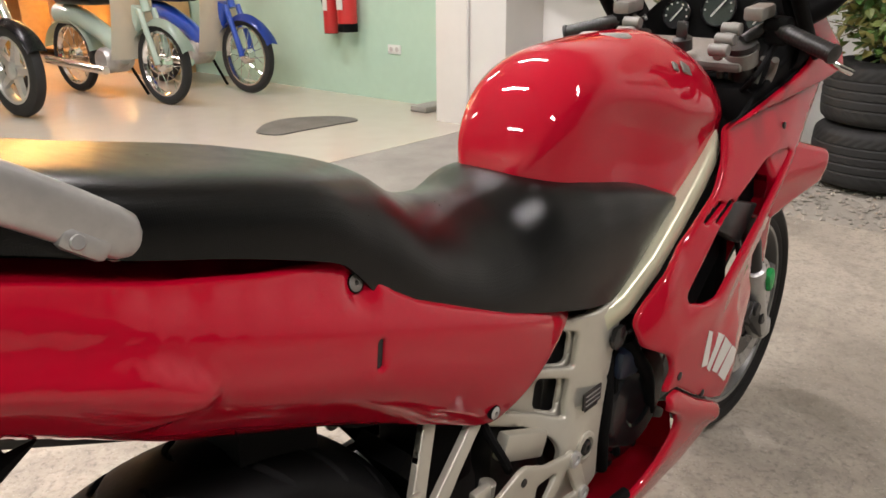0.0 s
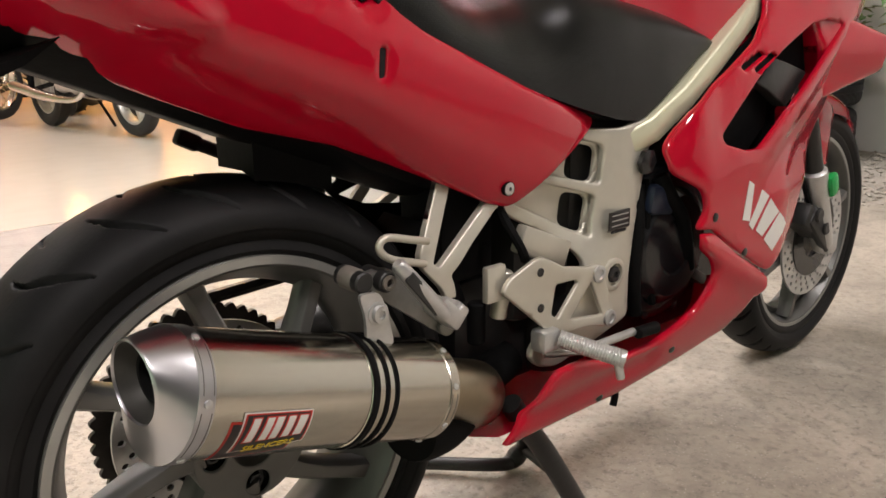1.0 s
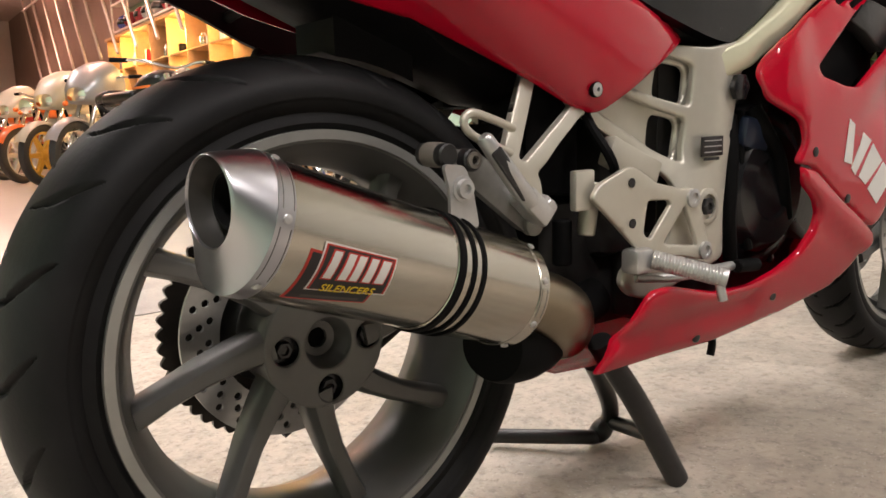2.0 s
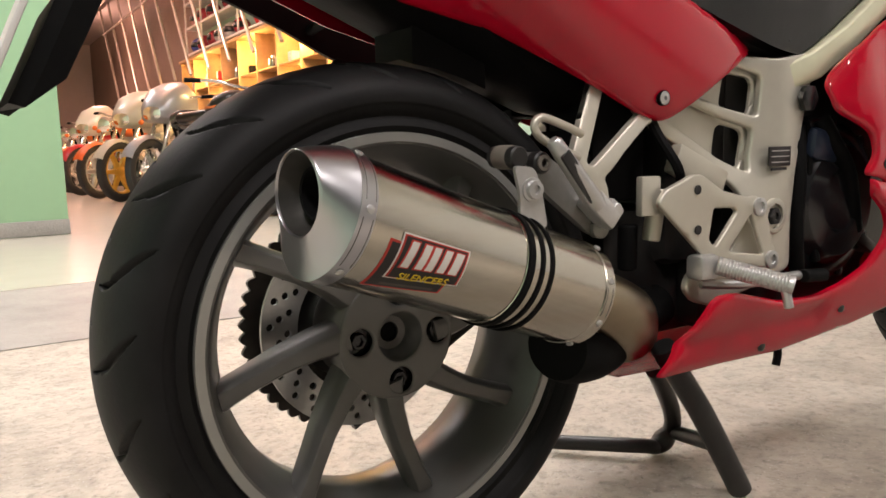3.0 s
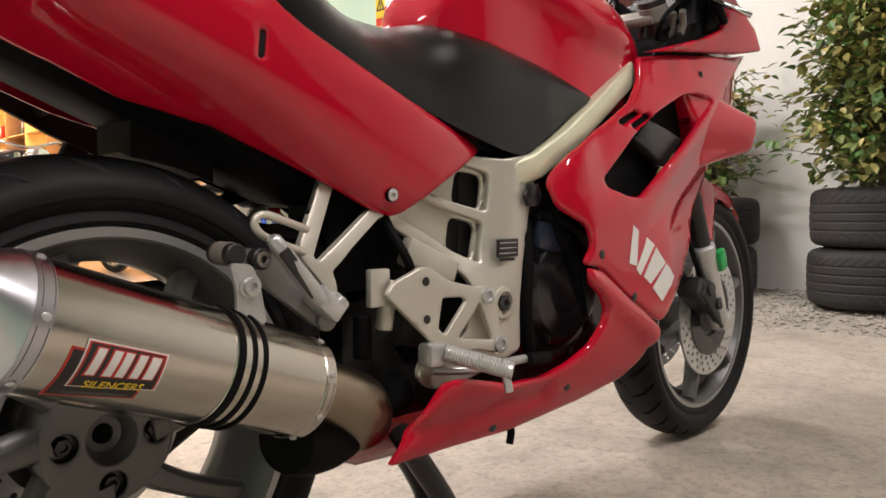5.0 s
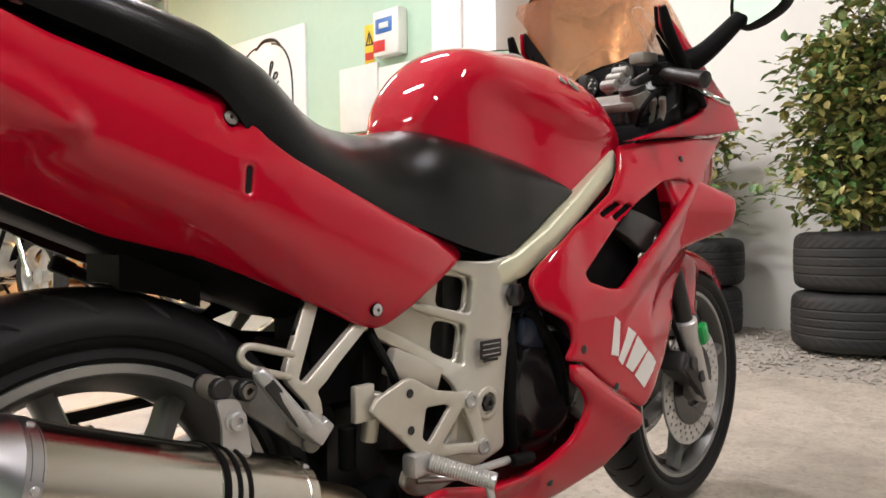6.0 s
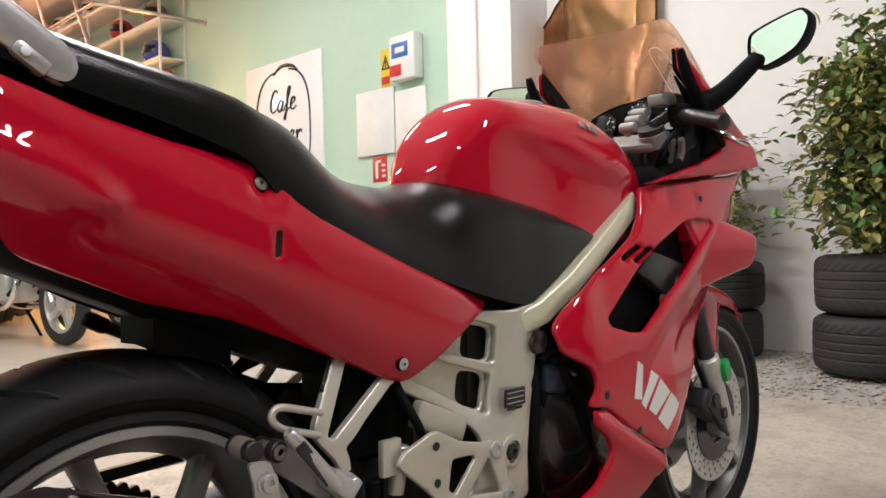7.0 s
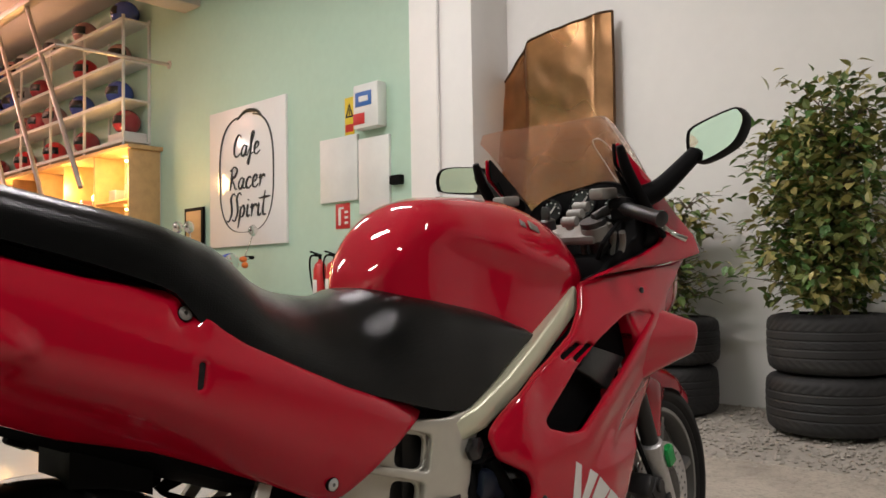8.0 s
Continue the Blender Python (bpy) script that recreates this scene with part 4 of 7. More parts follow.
for k in range(27):
    a = radians(50 + (150 - 50) * k / 26)
    row = []
    wdt = 0.068 * (1 if 3 < k < 23 else 0.8)
    for j in range(15):
        t = -1 + 2 * j / 14
        r = 0.335 - 0.042 * abs(t) ** 2.6 + (0.0 if abs(t) < 0.95 else -0.012)
        row.append((FRONT.x - 0.0 + r * math.cos(a), wdt * t, FRONT.z + r * math.sin(a)))
    rings.append(row)
skin(bm, rings, closed=False)
bmesh.ops.solidify(bm, geom=bm.faces[:], thickness=0.003)
guard = part("front_mudguard", bm, RED, bike, "glossy red front mudguard")
for s in (-1, 1):
    bm = sheet(rounded([(1.299, 0.638), (1.3485, 0.623), (1.454, 0.580), (1.398, 0.5565), (1.3785, 0.522), (1.3795, 0.482), (1.342, 0.493), (1.311, 0.5475)], 0.012), lambda x, z: 0.115 - 0.35 * max(0, x - 1.37), 0.004, (), 0.02, 0.004, s)
    part("mudguard_stay", bm, RED, guard, "red fork cover of the mudguard")

# frame: swingarm pivot plate, main beams, seat rail
def plate_surf(x, z):
    back = max(0.0, min(1.0, (0.60 - x) / 0.10)) * max(0.0, min(1.0, (z - 0.44) / 0.06))
    return 0.147 + 0.02 * max(0, z - 0.6) - 0.030 * back


PLATE_OUT = rounded([(0.505, 0.645), (0.59, 0.640), (0.655, 0.652), (0.682, 0.640), (0.660, 0.612), (0.645, 0.558), (0.630, 0.478), (0.622, 0.41), (0.624, 0.338), (0.54, 0.318), (0.452, 0.302), (0.415, 0.312), (0.396, 0.332), (0.404, 0.352), (0.46, 0.362), (0.495, 0.38), (0.508, 0.425), (0.515, 0.448), (0.504, 0.466), (0.468, 0.493), (0.37, 0.542), (0.345, 0.562), (0.375, 0.61), (0.43, 0.64)], 0.014)
WEB1 = rounded([(0.395, 0.612), (0.45, 0.632), (0.520, 0.629), (0.562, 0.617), (0.557, 0.559), (0.440, 0.590)], 0.009)
WEB2 = rounded([(0.362, 0.572), (0.385, 0.590), (0.428, 0.581), (0.551, 0.543), (0.541, 0.482), (0.528, 0.486), (0.379, 0.560)], 0.009)
H1 = rounded([(0.516, 0.622), (0.562, 0.614), (0.557, 0.560), (0.508, 0.572)], 0.014)
H2 = rounded([(0.505, 0.552), (0.550, 0.541), (0.541, 0.484), (0.499, 0.502)], 0.014)
frame_plate = part("frame_plate", sheet(PLATE_OUT, plate_surf, 0.006, (WEB1, WEB2), 0.016, 0.004), FRAME, bike, "champagne painted cast frame plate", sharp=55)
part("frame_plate", sheet(PLATE_OUT, plate_surf, 0.03, (H1, H2), 0.03, 0.007, 1), FRAME, bike, "champagne painted cast frame plate", sharp=55)
part("frame_web", sheet(rounded([(0.34, 0.57), (0.42, 0.636), (0.575, 0.632), (0.565, 0.47), (0.52, 0.47)], 0.01), lambda x, z: plate_surf(x, z) - 0.016, 0.004, (H1, H2), 0.02, 0.003), FRAME, frame_plate, "recessed champagne web of the frame", sharp=55)
# black sheets behind the openings stand for the shade in them
for h in (H1, H2):
    bm = sheet([(p.x, p.y) for p in h], lambda x, z: 0.080, 0.002, (), 0.03)
    part("opening_shade", bm, GLOSS_BLACK, frame_plate, "black sheet for the shade behind a frame opening")
bm = B()
lathe(bm, (0.579, -0.142, 0.418), ACROSS, [(0, 0.026), (0.008, 0.026), (0.0095, 0.024), (0.0096, 0.018), (0.005, 0.0175), (0.005, 0.001)], 32)
part("pivot_ring", bm, FRAME, frame_plate)
bm = B()
lathe(bm, (0.579, -0.146, 0.418), ACROSS, [(0, 0.013), (0.006, 0.013), (0.0075, 0.011), (0.0076, 0.006), (0.004, 0.0055), (0.0039, 0.0005)], 6)
part("pivot_bolt", bm, DARK_METAL, frame_plate, "dark steel pivot bolt")
bm = B()
block(bm, (0.588, -0.148, 0.503), (0.050, 0.003, 0.028), 0.001)
tag = part("type_plate", bm, BLACK_DECAL, frame_plate, "small black type plate")
bm = B()
for k in range(3):
    block(bm, (0.588, -0.1499, 0.511 - 0.008 * k), (0.040, 0.001, 0.0014), 0)
part("text_bar", bm, ALLOY, tag, "unreadable pale text bars")
bm = B()
block(bm, (0.588, -0.1475, 0.485), (0.036, 0.001, 0.004), 0)
part("text_bar", bm, INK, tag, "unreadable dark text bar")
bm = B()
lathe(bm, (0.642, -0.15, 0.585), ACROSS, [(0, 0.02), (0.008, 0.02), (0.01, 0.014), (0.0102, 0.001)], 6)
part("engine_bolt", bm, GLOSS_BLACK, frame_plate, "black engine mounting bolt")
for s in (-1, 1):
    bm, rings = B(), []
    for x, z, y, h in ((0.60, 0.612, 0.132, 0.022), (0.66, 0.632, 0.143, 0.022), (0.74, 0.675, 0.146, 0.0205), (0.83, 0.729, 0.141, 0.0205), (0.90, 0.772, 0.135, 0.0205), (0.955, 0.803, 0.127, 0.0205), (0.995, 0.822, 0.115, 0.022), (1.03, 0.835, 0.093, 0.025), (1.09, 0.855, 0.03, 0.03)):
        n = Vector((-0.53, 0, 0.85))
        c = Vector((x, s * y, z))
        ring = []
        for u, v in ((-1, 0.9), (-0.9, 1.0), (0.45, 1.0), (0.8, 0.94), (1, 0.76), (1, -0.76), (0.8, -0.94), (0.45, -1.0), (-0.9, -1.0), (-1, -0.9)):
            ring.append(c + n * v * h + Vector((0, s * u * 0.013, 0)))
        rings.append(ring)
    skin(bm, rings)
    part("frame_beam", bm, BEAM, bike, "champagne painted aluminium frame beam", sharp=50)
bm = B()
for s in (-1, 1):
    tube(bm, [(0.60, s * 0.11, 0.66), (0.4, s * 0.11, 0.68), (0.15, s * 0.10, 0.74), (-0.2, s * 0.09, 0.86)], 0.014, 10)
part("seat_rail", bm, BLACK, bike, "black tubular seat rail")

# passenger footrest bracket, hanger, footrests
PAS = rounded([(0.207, 0.518), (0.2085, 0.503), (0.236, 0.474), (0.246, 0.457), (0.262, 0.455), (0.259, 0.474), (0.253, 0.487), (0.292, 0.5165), (0.345, 0.551), (0.42, 0.598), (0.40, 0.64), (0.30, 0.66)], 0.005)
PAS_H = rounded([(0.312, 0.648), (0.2755, 0.586), (0.2255, 0.506), (0.234, 0.501), (0.322, 0.5565), (0.385, 0.598), (0.376, 0.625)], 0.005)
hold = part("footrest_bracket", sheet(PAS, lambda x, z: 0.142 - 0.34 * max(0, z - 0.50), 0.008, (PAS_H,), 0.012, 0.002), FRAME, bike, "champagne cast passenger footrest bracket", sharp=55)
part("footrest_bracket", sheet([(x + 0.06, z) for x, z in PAS], lambda x, z: 0.142 - 0.34 * max(0, z - 0.50), 0.008, ([(x + 0.06, z) for x, z in PAS_H],), 0.02, 0.005, 1), FRAME, bike, "champagne cast passenger footrest bracket", sharp=55)
bm = B()
tube(bm, [(0.212, -0.145, 0.540), (0.185, -0.152, 0.548), (0.150, -0.155, 0.558), (0.138, -0.155, 0.557), (0.1330, -0.155, 0.549), (0.139, -0.155, 0.539), (0.155, -0.154, 0.530), (0.185, -0.150, 0.520), (0.207, -0.145, 0.513)], 0.0048, 10)
part("rope_hook", bm, FRAME, hold, "champagne luggage hook")
bm = B()
plate(bm, rounded([(0.112, 0.510), (0.124, 0.521), (0.150, 0.520), (0.175, 0.504), (0.246, 0.438), (0.247, 0.424), (0.236, 0.417), (0.220, 0.423), (0.132, 0.490)], 0.008), -0.150, -0.138)
arm = part("hanger_arm", bm, DULL, bike, "dull alloy exhaust hanger arm")
bm = B()
rod(bm, (0.104, -0.166, 0.516), (0.104, -0.12, 0.516), 0.0125, seg=24)
rod(bm, (0.138, -0.164, 0.509), (0.138, -0.12, 0.509), 0.0125, seg=24)
part("bush", bm, DARK_METAL, arm, "dark rubber-mounted bush")
bm = B()
lathe(bm, (0.104, -0.130, 0.516), ACROSS, [(0, 0.0135), (0.022, 0.0135), (0.024, 0.0125)], 24)
part("bolt", bm, WEATHERED, arm, "weathered steel bolt")
bm = B()
lathe(bm, (0.138, -0.160, 0.509), ACROSS, [(0, 0.0090), (0.007, 0.0090), (0.0078, 0.005), (0.004, 0.0045), (0.004, 0.0005)], 20)
part("bolt", bm, WEATHERED, arm, "weathered steel bolt")
bm = B()
lathe(bm, (0.234, -0.146, 0.429), ACROSS, [(0, 0.0135), (0.010, 0.0135), (0.013, 0.010), (0.0135, 0.001)], 24)
part("bolt", bm, WEATHERED, arm, "weathered steel bolt")
# folded passenger footrest
bm = B()
TIP = Vector((0.1415, -0.176, 0.534))
d = Vector((0.204, -0.180, 0.458)) - TIP
L = d.length
dx, ux, vx = axes(d)
rings = []
for f, w, h in ((0.0, 0.006, 0.006), (0.04, 0.0095, 0.009), (0.3, 0.0115, 0.010), (0.92, 0.0145, 0.011), (1.0, 0.013, 0.010)):
    c = TIP + d * f
    rings.append([c + ux * (w * math.cos(q)) + vx * (h * math.sin(q)) for q in [2 * math.pi * k / 16 for k in range(16)]])
skin(bm, rings)
peg = part("passenger_footrest", bm, ALLOY, bike, "folded up grey alloy passenger footrest")
bm = B()
block(bm, TIP + d * 0.52 + Vector((-0.002, -0.008, -0.002)), (0.070, 0.006, 0.015), 0.003, pose(0, 0, 0, 0, math.degrees(math.atan2(0.076, 0.0625))))
part("rubber_pad", bm, GRIP, peg, "worn dark grey rubber pad")
bm = B()
block(bm, (0.222, -0.164, 0.452), (0.048, 0.030, 0.026), 0.006, pose(0, 0, 0, 0, 42))
block(bm, (0.236, -0.158, 0.446), (0.026, 0.034, 0.032), 0.005, pose(0, 0, 0, 0, 42))
rod(bm, (0.240, -0.178, 0.452), (0.240, -0.140, 0.452), 0.007)
part("footrest_clevis", bm, ALLOY, peg, "alloy clevis with its pin")
# the other side's footrest, folded up
bm = B()
tube(bm, [(0.205, 0.172, 0.574), (0.15, 0.190, 0.605), (0.092, 0.212, 0.634)], 0.0095, 12)
block(bm, (0.080, 0.216, 0.640), (0.036, 0.022, 0.024), 0.006, pose(0, 0, 0, 0, 27))
rod(bm, (0.255, 0.140, 0.560), (0.200, 0.174, 0.577), 0.012)
part("passenger_footrest", bm, BLACK, bike, "folded up black rubber passenger footrest")

HEEL = rounded([(0.321, 0.452), (0.334, 0.468), (0.385, 0.486), (0.40, 0.486), (0.445, 0.462), (0.500, 0.450), (0.517, 0.452), (0.532, 0.437), (0.562, 0.368), (0.560, 0.352), (0.54, 0.348), (0.50, 0.358), (0.43, 0.362), (0.415, 0.372)], 0.007)
HEEL_H1 = rounded([(0.426, 0.440), (0.468, 0.438), (0.475, 0.432), (0.432, 0.388), (0.418, 0.398)], 0.005)
HEEL_H2 = rounded([(0.505, 0.428), (0.458, 0.380), (0.535, 0.368)], 0.006)
heel = part("heel_plate", sheet(HEEL, lambda x, z: 0.166, 0.004, (HEEL_H1, HEEL_H2), 0.014, 0.003), FRAME, bike, "champagne alloy rider footrest plate", sharp=55)
# open holes drawn as black discs, their shade put in as colour
for x, z in ((0.392, 0.466), (0.394, 0.414)):
    bm = B()
    lathe(bm, (x, -0.1655, z), ACROSS, [(0, 0.0062), (0.002, 0.0062), (0.0021, 0.001)], 16)
    part("hole_shade", bm, GLOSS_BLACK, heel, "black disc for the shade in a bolt hole")
for x, z in ((0.519, 0.436), (0.549, 0.360)):
    bm = B()
    lathe(bm, (x, -0.164, z), ACROSS, [(0, 0.013), (0.006, 0.013), (0.007, 0.011), (0.0072, 0.0075), (0.004, 0.007), (0.004, 0.0005)], 24)
    part("bolt", bm, ALLOY, heel, "steel socket bolt")
bm = B()
P0 = Vector((0.420, -0.178, 0.366))
P1 = Vector((0.466, -0.251, 0.346))
dd = P1 - P0
n_rib = 22
prof = []
for k in range(n_rib):
    s = dd.length * k / n_rib
    prof += [(s, 0.0122), (s + dd.length / n_rib * 0.5, 0.0130), (s + dd.length / n_rib * 0.75, 0.0122)]
lathe(bm, P0, dd, prof + [(dd.length, 0.0125), (dd.length + 0.006, 0.012), (dd.length + 0.007, 0.001)], 20)
part("rider_footrest", bm, ALLOY, heel, "ribbed alloy rider footrest")
bm = B()
rod(bm, P1 + Vector((-0.004, 0.002, -0.006)), P1 + Vector((-0.001, -0.002, -0.03)), 0.006)
part("feeler_bolt", bm, ALLOY, heel, "feeler bolt below the footrest")
bm = B()
block(bm, P0 + Vector((-0.012, 0.014, -0.002)), (0.036, 0.03, 0.034), 0.007)
part("footrest_hinge", bm, ALLOY, heel, "footrest hinge")
bm = B()
tube(bm, [(0.41, -0.16, 0.34), (0.46, -0.182, 0.337), (0.52, -0.19, 0.338), (0.575, -0.193, 0.338)], 0.0065, 10)
pedal = part("brake_pedal", bm, ALLOY, bike, "alloy rear brake pedal")
bm = B()
rod(bm, (0.575, -0.20, 0.338), (0.625, -0.20, 0.334), 0.0095, seg=14)
part("pedal_tip", bm, BLACK, pedal, "black rubber pedal tip")
bm = B()
block(bm, (0.324, -0.146, 0.461), (0.034, 0.012, 0.050), 0.003)
block(bm, (0.436, -0.128, 0.487), (0.105, 0.02, 0.040), 0.004, pose(0, 0, 0, 0, 23))
rod(bm, (0.360, -0.130, 0.468), (0.352, -0.125, 0.400), 0.012)
master = part("master_cylinder", bm, FRAME, bike, "pale alloy rear brake master cylinder")
bm = B()
tube(bm, [(0.36, -0.09, 0.62), (0.365, -0.115, 0.55), (0.375, -0.145, 0.50), (0.385, -0.145, 0.48)], 0.0065, 8)
rod(bm, (0.335, -0.10, 0.42), (0.335, -0.10, 0.36), 0.013)
part("brake_hose", bm, BLACK, master, "black brake hose")

# exhaust silencer
AXIS = Vector((0.9339, 0.1206, -0.3365)).normalized()
SR = 0.0618
A0, A1 = Vector((0.0, -0.1718, 0.4233)) - AXIS * 0.1935, Vector((0.0, -0.1718, 0.4233)) + AXIS * 0.212
ax = A1 - A0
SL = ax.length
UPS = (Vector((0, 0, 1)) - AXIS * AXIS.z).normalized()
OUTS = AXIS.cross(UPS)
OUTS = OUTS if OUTS.y < 0 else -OUTS
bm = B()
lathe(bm, A0, ax, [(0.052, SR - 0.002), (0.053, SR), (SL - 0.020, SR), (SL - 0.019, SR + 0.0012), (SL - 0.004, SR + 0.0012), (SL, SR - 0.003), (SL + 0.004, 0.035), (SL + 0.004, 0.001)], 72)
silencer = part("silencer", bm, BRUSHED, bike, "brushed stainless steel exhaust silencer")
MOUTH = A0 + AXIS * 0.0140 + UPS * 0.0095
FACE = Vector((AXIS.x, AXIS.y, -0.03)).normalized()


def cap_ring(t, r, along=0.0, seg=72):
    """A ring of the end cap, from the body (t = 0) to the upright mouth (t = 1)."""
    c = (A0 + AXIS * 0.0405).lerp(MOUTH, t) + FACE * along
    d = AXIS.lerp(FACE, t).normalized()
    u = (UPS - d * UPS.dot(d)).normalized()
    v = d.cross(u)
    return [c + (u * math.cos(2 * math.pi * k / seg) + v * math.sin(2 * math.pi * k / seg)) * r for k in range(seg)]


bm = B()
lathe(bm, A0, ax, [(0.0585, SR - 0.001), (0.058, SR + 0.0012), (0.041, SR + 0.0012), (0.0405, SR)], 72)
bmesh.ops.delete(bm, geom=[f for f in bm.faces if len(f.verts) > 4], context="FACES_ONLY")
skin(bm, [cap_ring(0, SR + 0.0008), cap_ring(0.06, SR - 0.0006), cap_ring(0.5, 0.0512), cap_ring(0.92, 0.0416), cap_ring(0.98, 0.0402), cap_ring(1.0, 0.0393), cap_ring(1.0, 0.0384, -0.0006), cap_ring(1.0, 0.0377, 0.0006), cap_ring(1.0, 0.0373, 0.004)], caps=False)
part("end_cap", bm, POLISHED, silencer, "polished end cap with an upright mouth and blue tint")
bm = B()
skin(bm, [cap_ring(1.0, 0.0374, 0.002), cap_ring(1.0, 0.0362, 0.010), cap_ring(1.0, 0.033, 0.026), cap_ring(1.0, 0.028, 0.036), cap_ring(1.0, 0.0205, 0.040)], caps=False)
part("outlet_cone", bm, SMOKED, silencer, "smoked grey steel outlet cone")
bm = B()
skin(bm, [cap_ring(1.0, 0.0245, 0.042), cap_ring(1.0, 0.0245, 0.018), cap_ring(1.0, 0.0235, 0.016), cap_ring(1.0, 0.0215, 0.017), cap_ring(1.0, 0.0205, 0.03), cap_ring(1.0, 0.020, 0.10), cap_ring(1.0, 0.001, 0.101)])
part("outlet_pipe", bm, SOOT_AND_SHADE, silencer, "sooty black outlet pipe")
bm = B()
lathe(bm, A0, ax, [(0.252, SR - 0.001), (0.253, SR + 0.0012), (0.297, SR + 0.0012), (0.298, SR - 0.001)], 72)
part("clamp_strap", bm, BRUSHED, silencer, "steel clamp strap")
for s, half in ((0.2585, 0.0046), (0.2755, 0.0026), (0.2905, 0.0026)):
    bm = B()
    lathe(bm, A0, ax, [(s - half, SR), (s - half * 0.8, SR + 0.0032), (s + half * 0.8, SR + 0.0032), (s + half, SR)], 72)
    part("clamp_band", bm, BLACK, silencer, "black clamp band")
bm = B()
plate(bm, rounded([(0.090, 0.508), (0.118, 0.505), (0.128, 0.480), (0.136, 0.437), (0.098, 0.447), (0.098, 0.478)], 0.008), -0.174, -0.169)
lathe(bm, (0.114, -0.170, 0.481), ACROSS, [(0, 0.0135), (0.006, 0.0135), (0.0068, 0.0105), (0.012, 0.0098), (0.0124, 0.0052), (0.009, 0.0045), (0.009, 0.0005)], 20)
part("clamp_lug", bm, ALLOY, silencer, "steel lug with a socket bolt")


def around(s, degrees, r):
    """A point on the silencer: length along it, angle up from its outer side, radius."""
    a = radians(degrees)
    return A0 + AXIS * s + (OUTS * math.cos(a) + UPS * math.sin(a)) * r


for s, ph in ((0.0508, 8), (0.0508, -50), (0.0508, 68), (0.0508, 128), (SL - 0.012, 18), (SL - 0.012, -28), (SL - 0.012, 62), (SL - 0.012, -70)):
    p = around(s, ph, SR + 0.0006)
    n = (p - around(s, ph, 0.0)).normalized()
    bm = B()
    lathe(bm, p, n, [(0, 0.0042), (0.002, 0.004), (0.0028, 0.002), (0.003, 0.0003)], 12)
    part("rivet", bm, ALLOY, silencer)
# pressed seam lines between the rivets of the end cap, and at the far end
for s0, p0, p1 in ((0.0455, -43, 1), (0.0560, -43, 1), (0.0455, 15, 61), (0.0560, 15, 61), (SL - 0.0165, -20, 10), (SL - 0.0075, -20, 10)):
    bm = B()
    tube(bm, [around(s0, p0 + (p1 - p0) * q / 6, SR + 0.001) for q in range(7)], 0.0006, 6, 2)
    part("seam_bead", bm, SMOKED, silencer, "fine pressed seam line")
bm = B()
tube(bm, [A1 - AXIS * 0.01, A1 + AXIS * 0.05, A1 + Vector((0.10, 0.02, -0.045)), A1 + Vector((0.13, 0.05, -0.07))], lambda f: 0.033 + 0.016 * f, 28)
part("link_pipe", bm, BRONZED, silencer, "heat-bronzed exhaust link pipe")
bm = B()
tube(bm, [A1 + Vector((0.00, 0.03, -0.072)), A1 + Vector((0.06, 0.05, -0.077)), A1 + Vector((0.13, 0.07, -0.077)), A1 + Vector((0.24, 0.09, -0.06))], lambda f: 0.032 + 0.022 * math.sin(math.pi * min(1, f + 0.15)), 24)
part("collector", bm, SOOT_AND_SHADE, silencer, "sooty exhaust collector box")

# maker's label as plain shapes: two dark fields with red edges, slanted pale bars, yellow word
UPPER = ((0.0915, 0.0), (0.1725, 1.0), (0.1735, -32.0), (0.0915, -43.0))
LOWER = ((0.0795, -8.0), (0.1605, -10.0), (0.1605, -45.0), (0.0795, -59.0))


def on_label(field, u0, u1, v0, v1, r, slant=0.0):
    """A curved patch of a label field, in shares of its width and height."""
    (a, b), (c, d), (e, g), (h, i) = field
    bm, rings = B(), []
    for q in range(9):
        v = v0 + (v1 - v0) * q / 8
        row = []
        for k in range(7):
            u = u0 + (u1 - u0) * k / 6 - slant * (v - v0)
            row.append(around((a * (1 - u) + c * u) * (1 - v) + (h * (1 - u) + e * u) * v, (b * (1 - u) + d * u) * (1 - v) + (i * (1 - u) + g * u) * v, r))
        rings.append(row)
    return skin(bm, rings, closed=False)


decal = part("label_edge", on_label(LOWER, 0, 1, 0, 1, SR + 0.0004), RED_DECAL, silencer, "red edge of the maker's label")
part("label_field", on_label(LOWER, 0.03, 0.97, 0.04, 0.96, SR + 0.0007), BLACK_DECAL, decal, "black lower field of the maker's label")
part("label_bar", on_label(LOWER, 0.18, 0.88, 0.84, 0.91, SR + 0.0009), SMOKED, decal, "dim grey bar of the maker's label")
part("label_edge", on_label(UPPER, 0, 1, 0, 1, SR + 0.0010), WHITE_DECAL, decal, "pale outline of the upper label field")
part("label_edge", on_label(UPPER, 0.02, 0.98, 0.03, 0.97, SR + 0.0013), RED_DECAL, decal, "red edge of the upper label field")
part("label_field", on_label(UPPER, 0.045, 0.955, 0.06, 0.955, SR + 0.0016), BLACK_DECAL, decal, "black upper field of the maker's label")
for u, w in ((0.14, 0.10), (0.33, 0.10), (0.47, 0.10), (0.64, 0.10), (0.80, 0.12)):
    part("label_bar", on_label(UPPER, u - 0.02, u + w + 0.02, 0.10, 0.71, SR + 0.0018, 0.06), RED_DECAL, decal, "red edge of a label bar")
    part("label_bar", on_label(UPPER, u, u + w, 0.13, 0.68, SR + 0.0021, 0.06), WHITE_DECAL, decal, "slanted white bar of the maker's label")
words = letters("SILENCERS", 0.0105, YELLOW_DECAL, silencer, 0, 0, 0, 0.2)
at = around(0.1315, -33.5, SR + 0.0020)
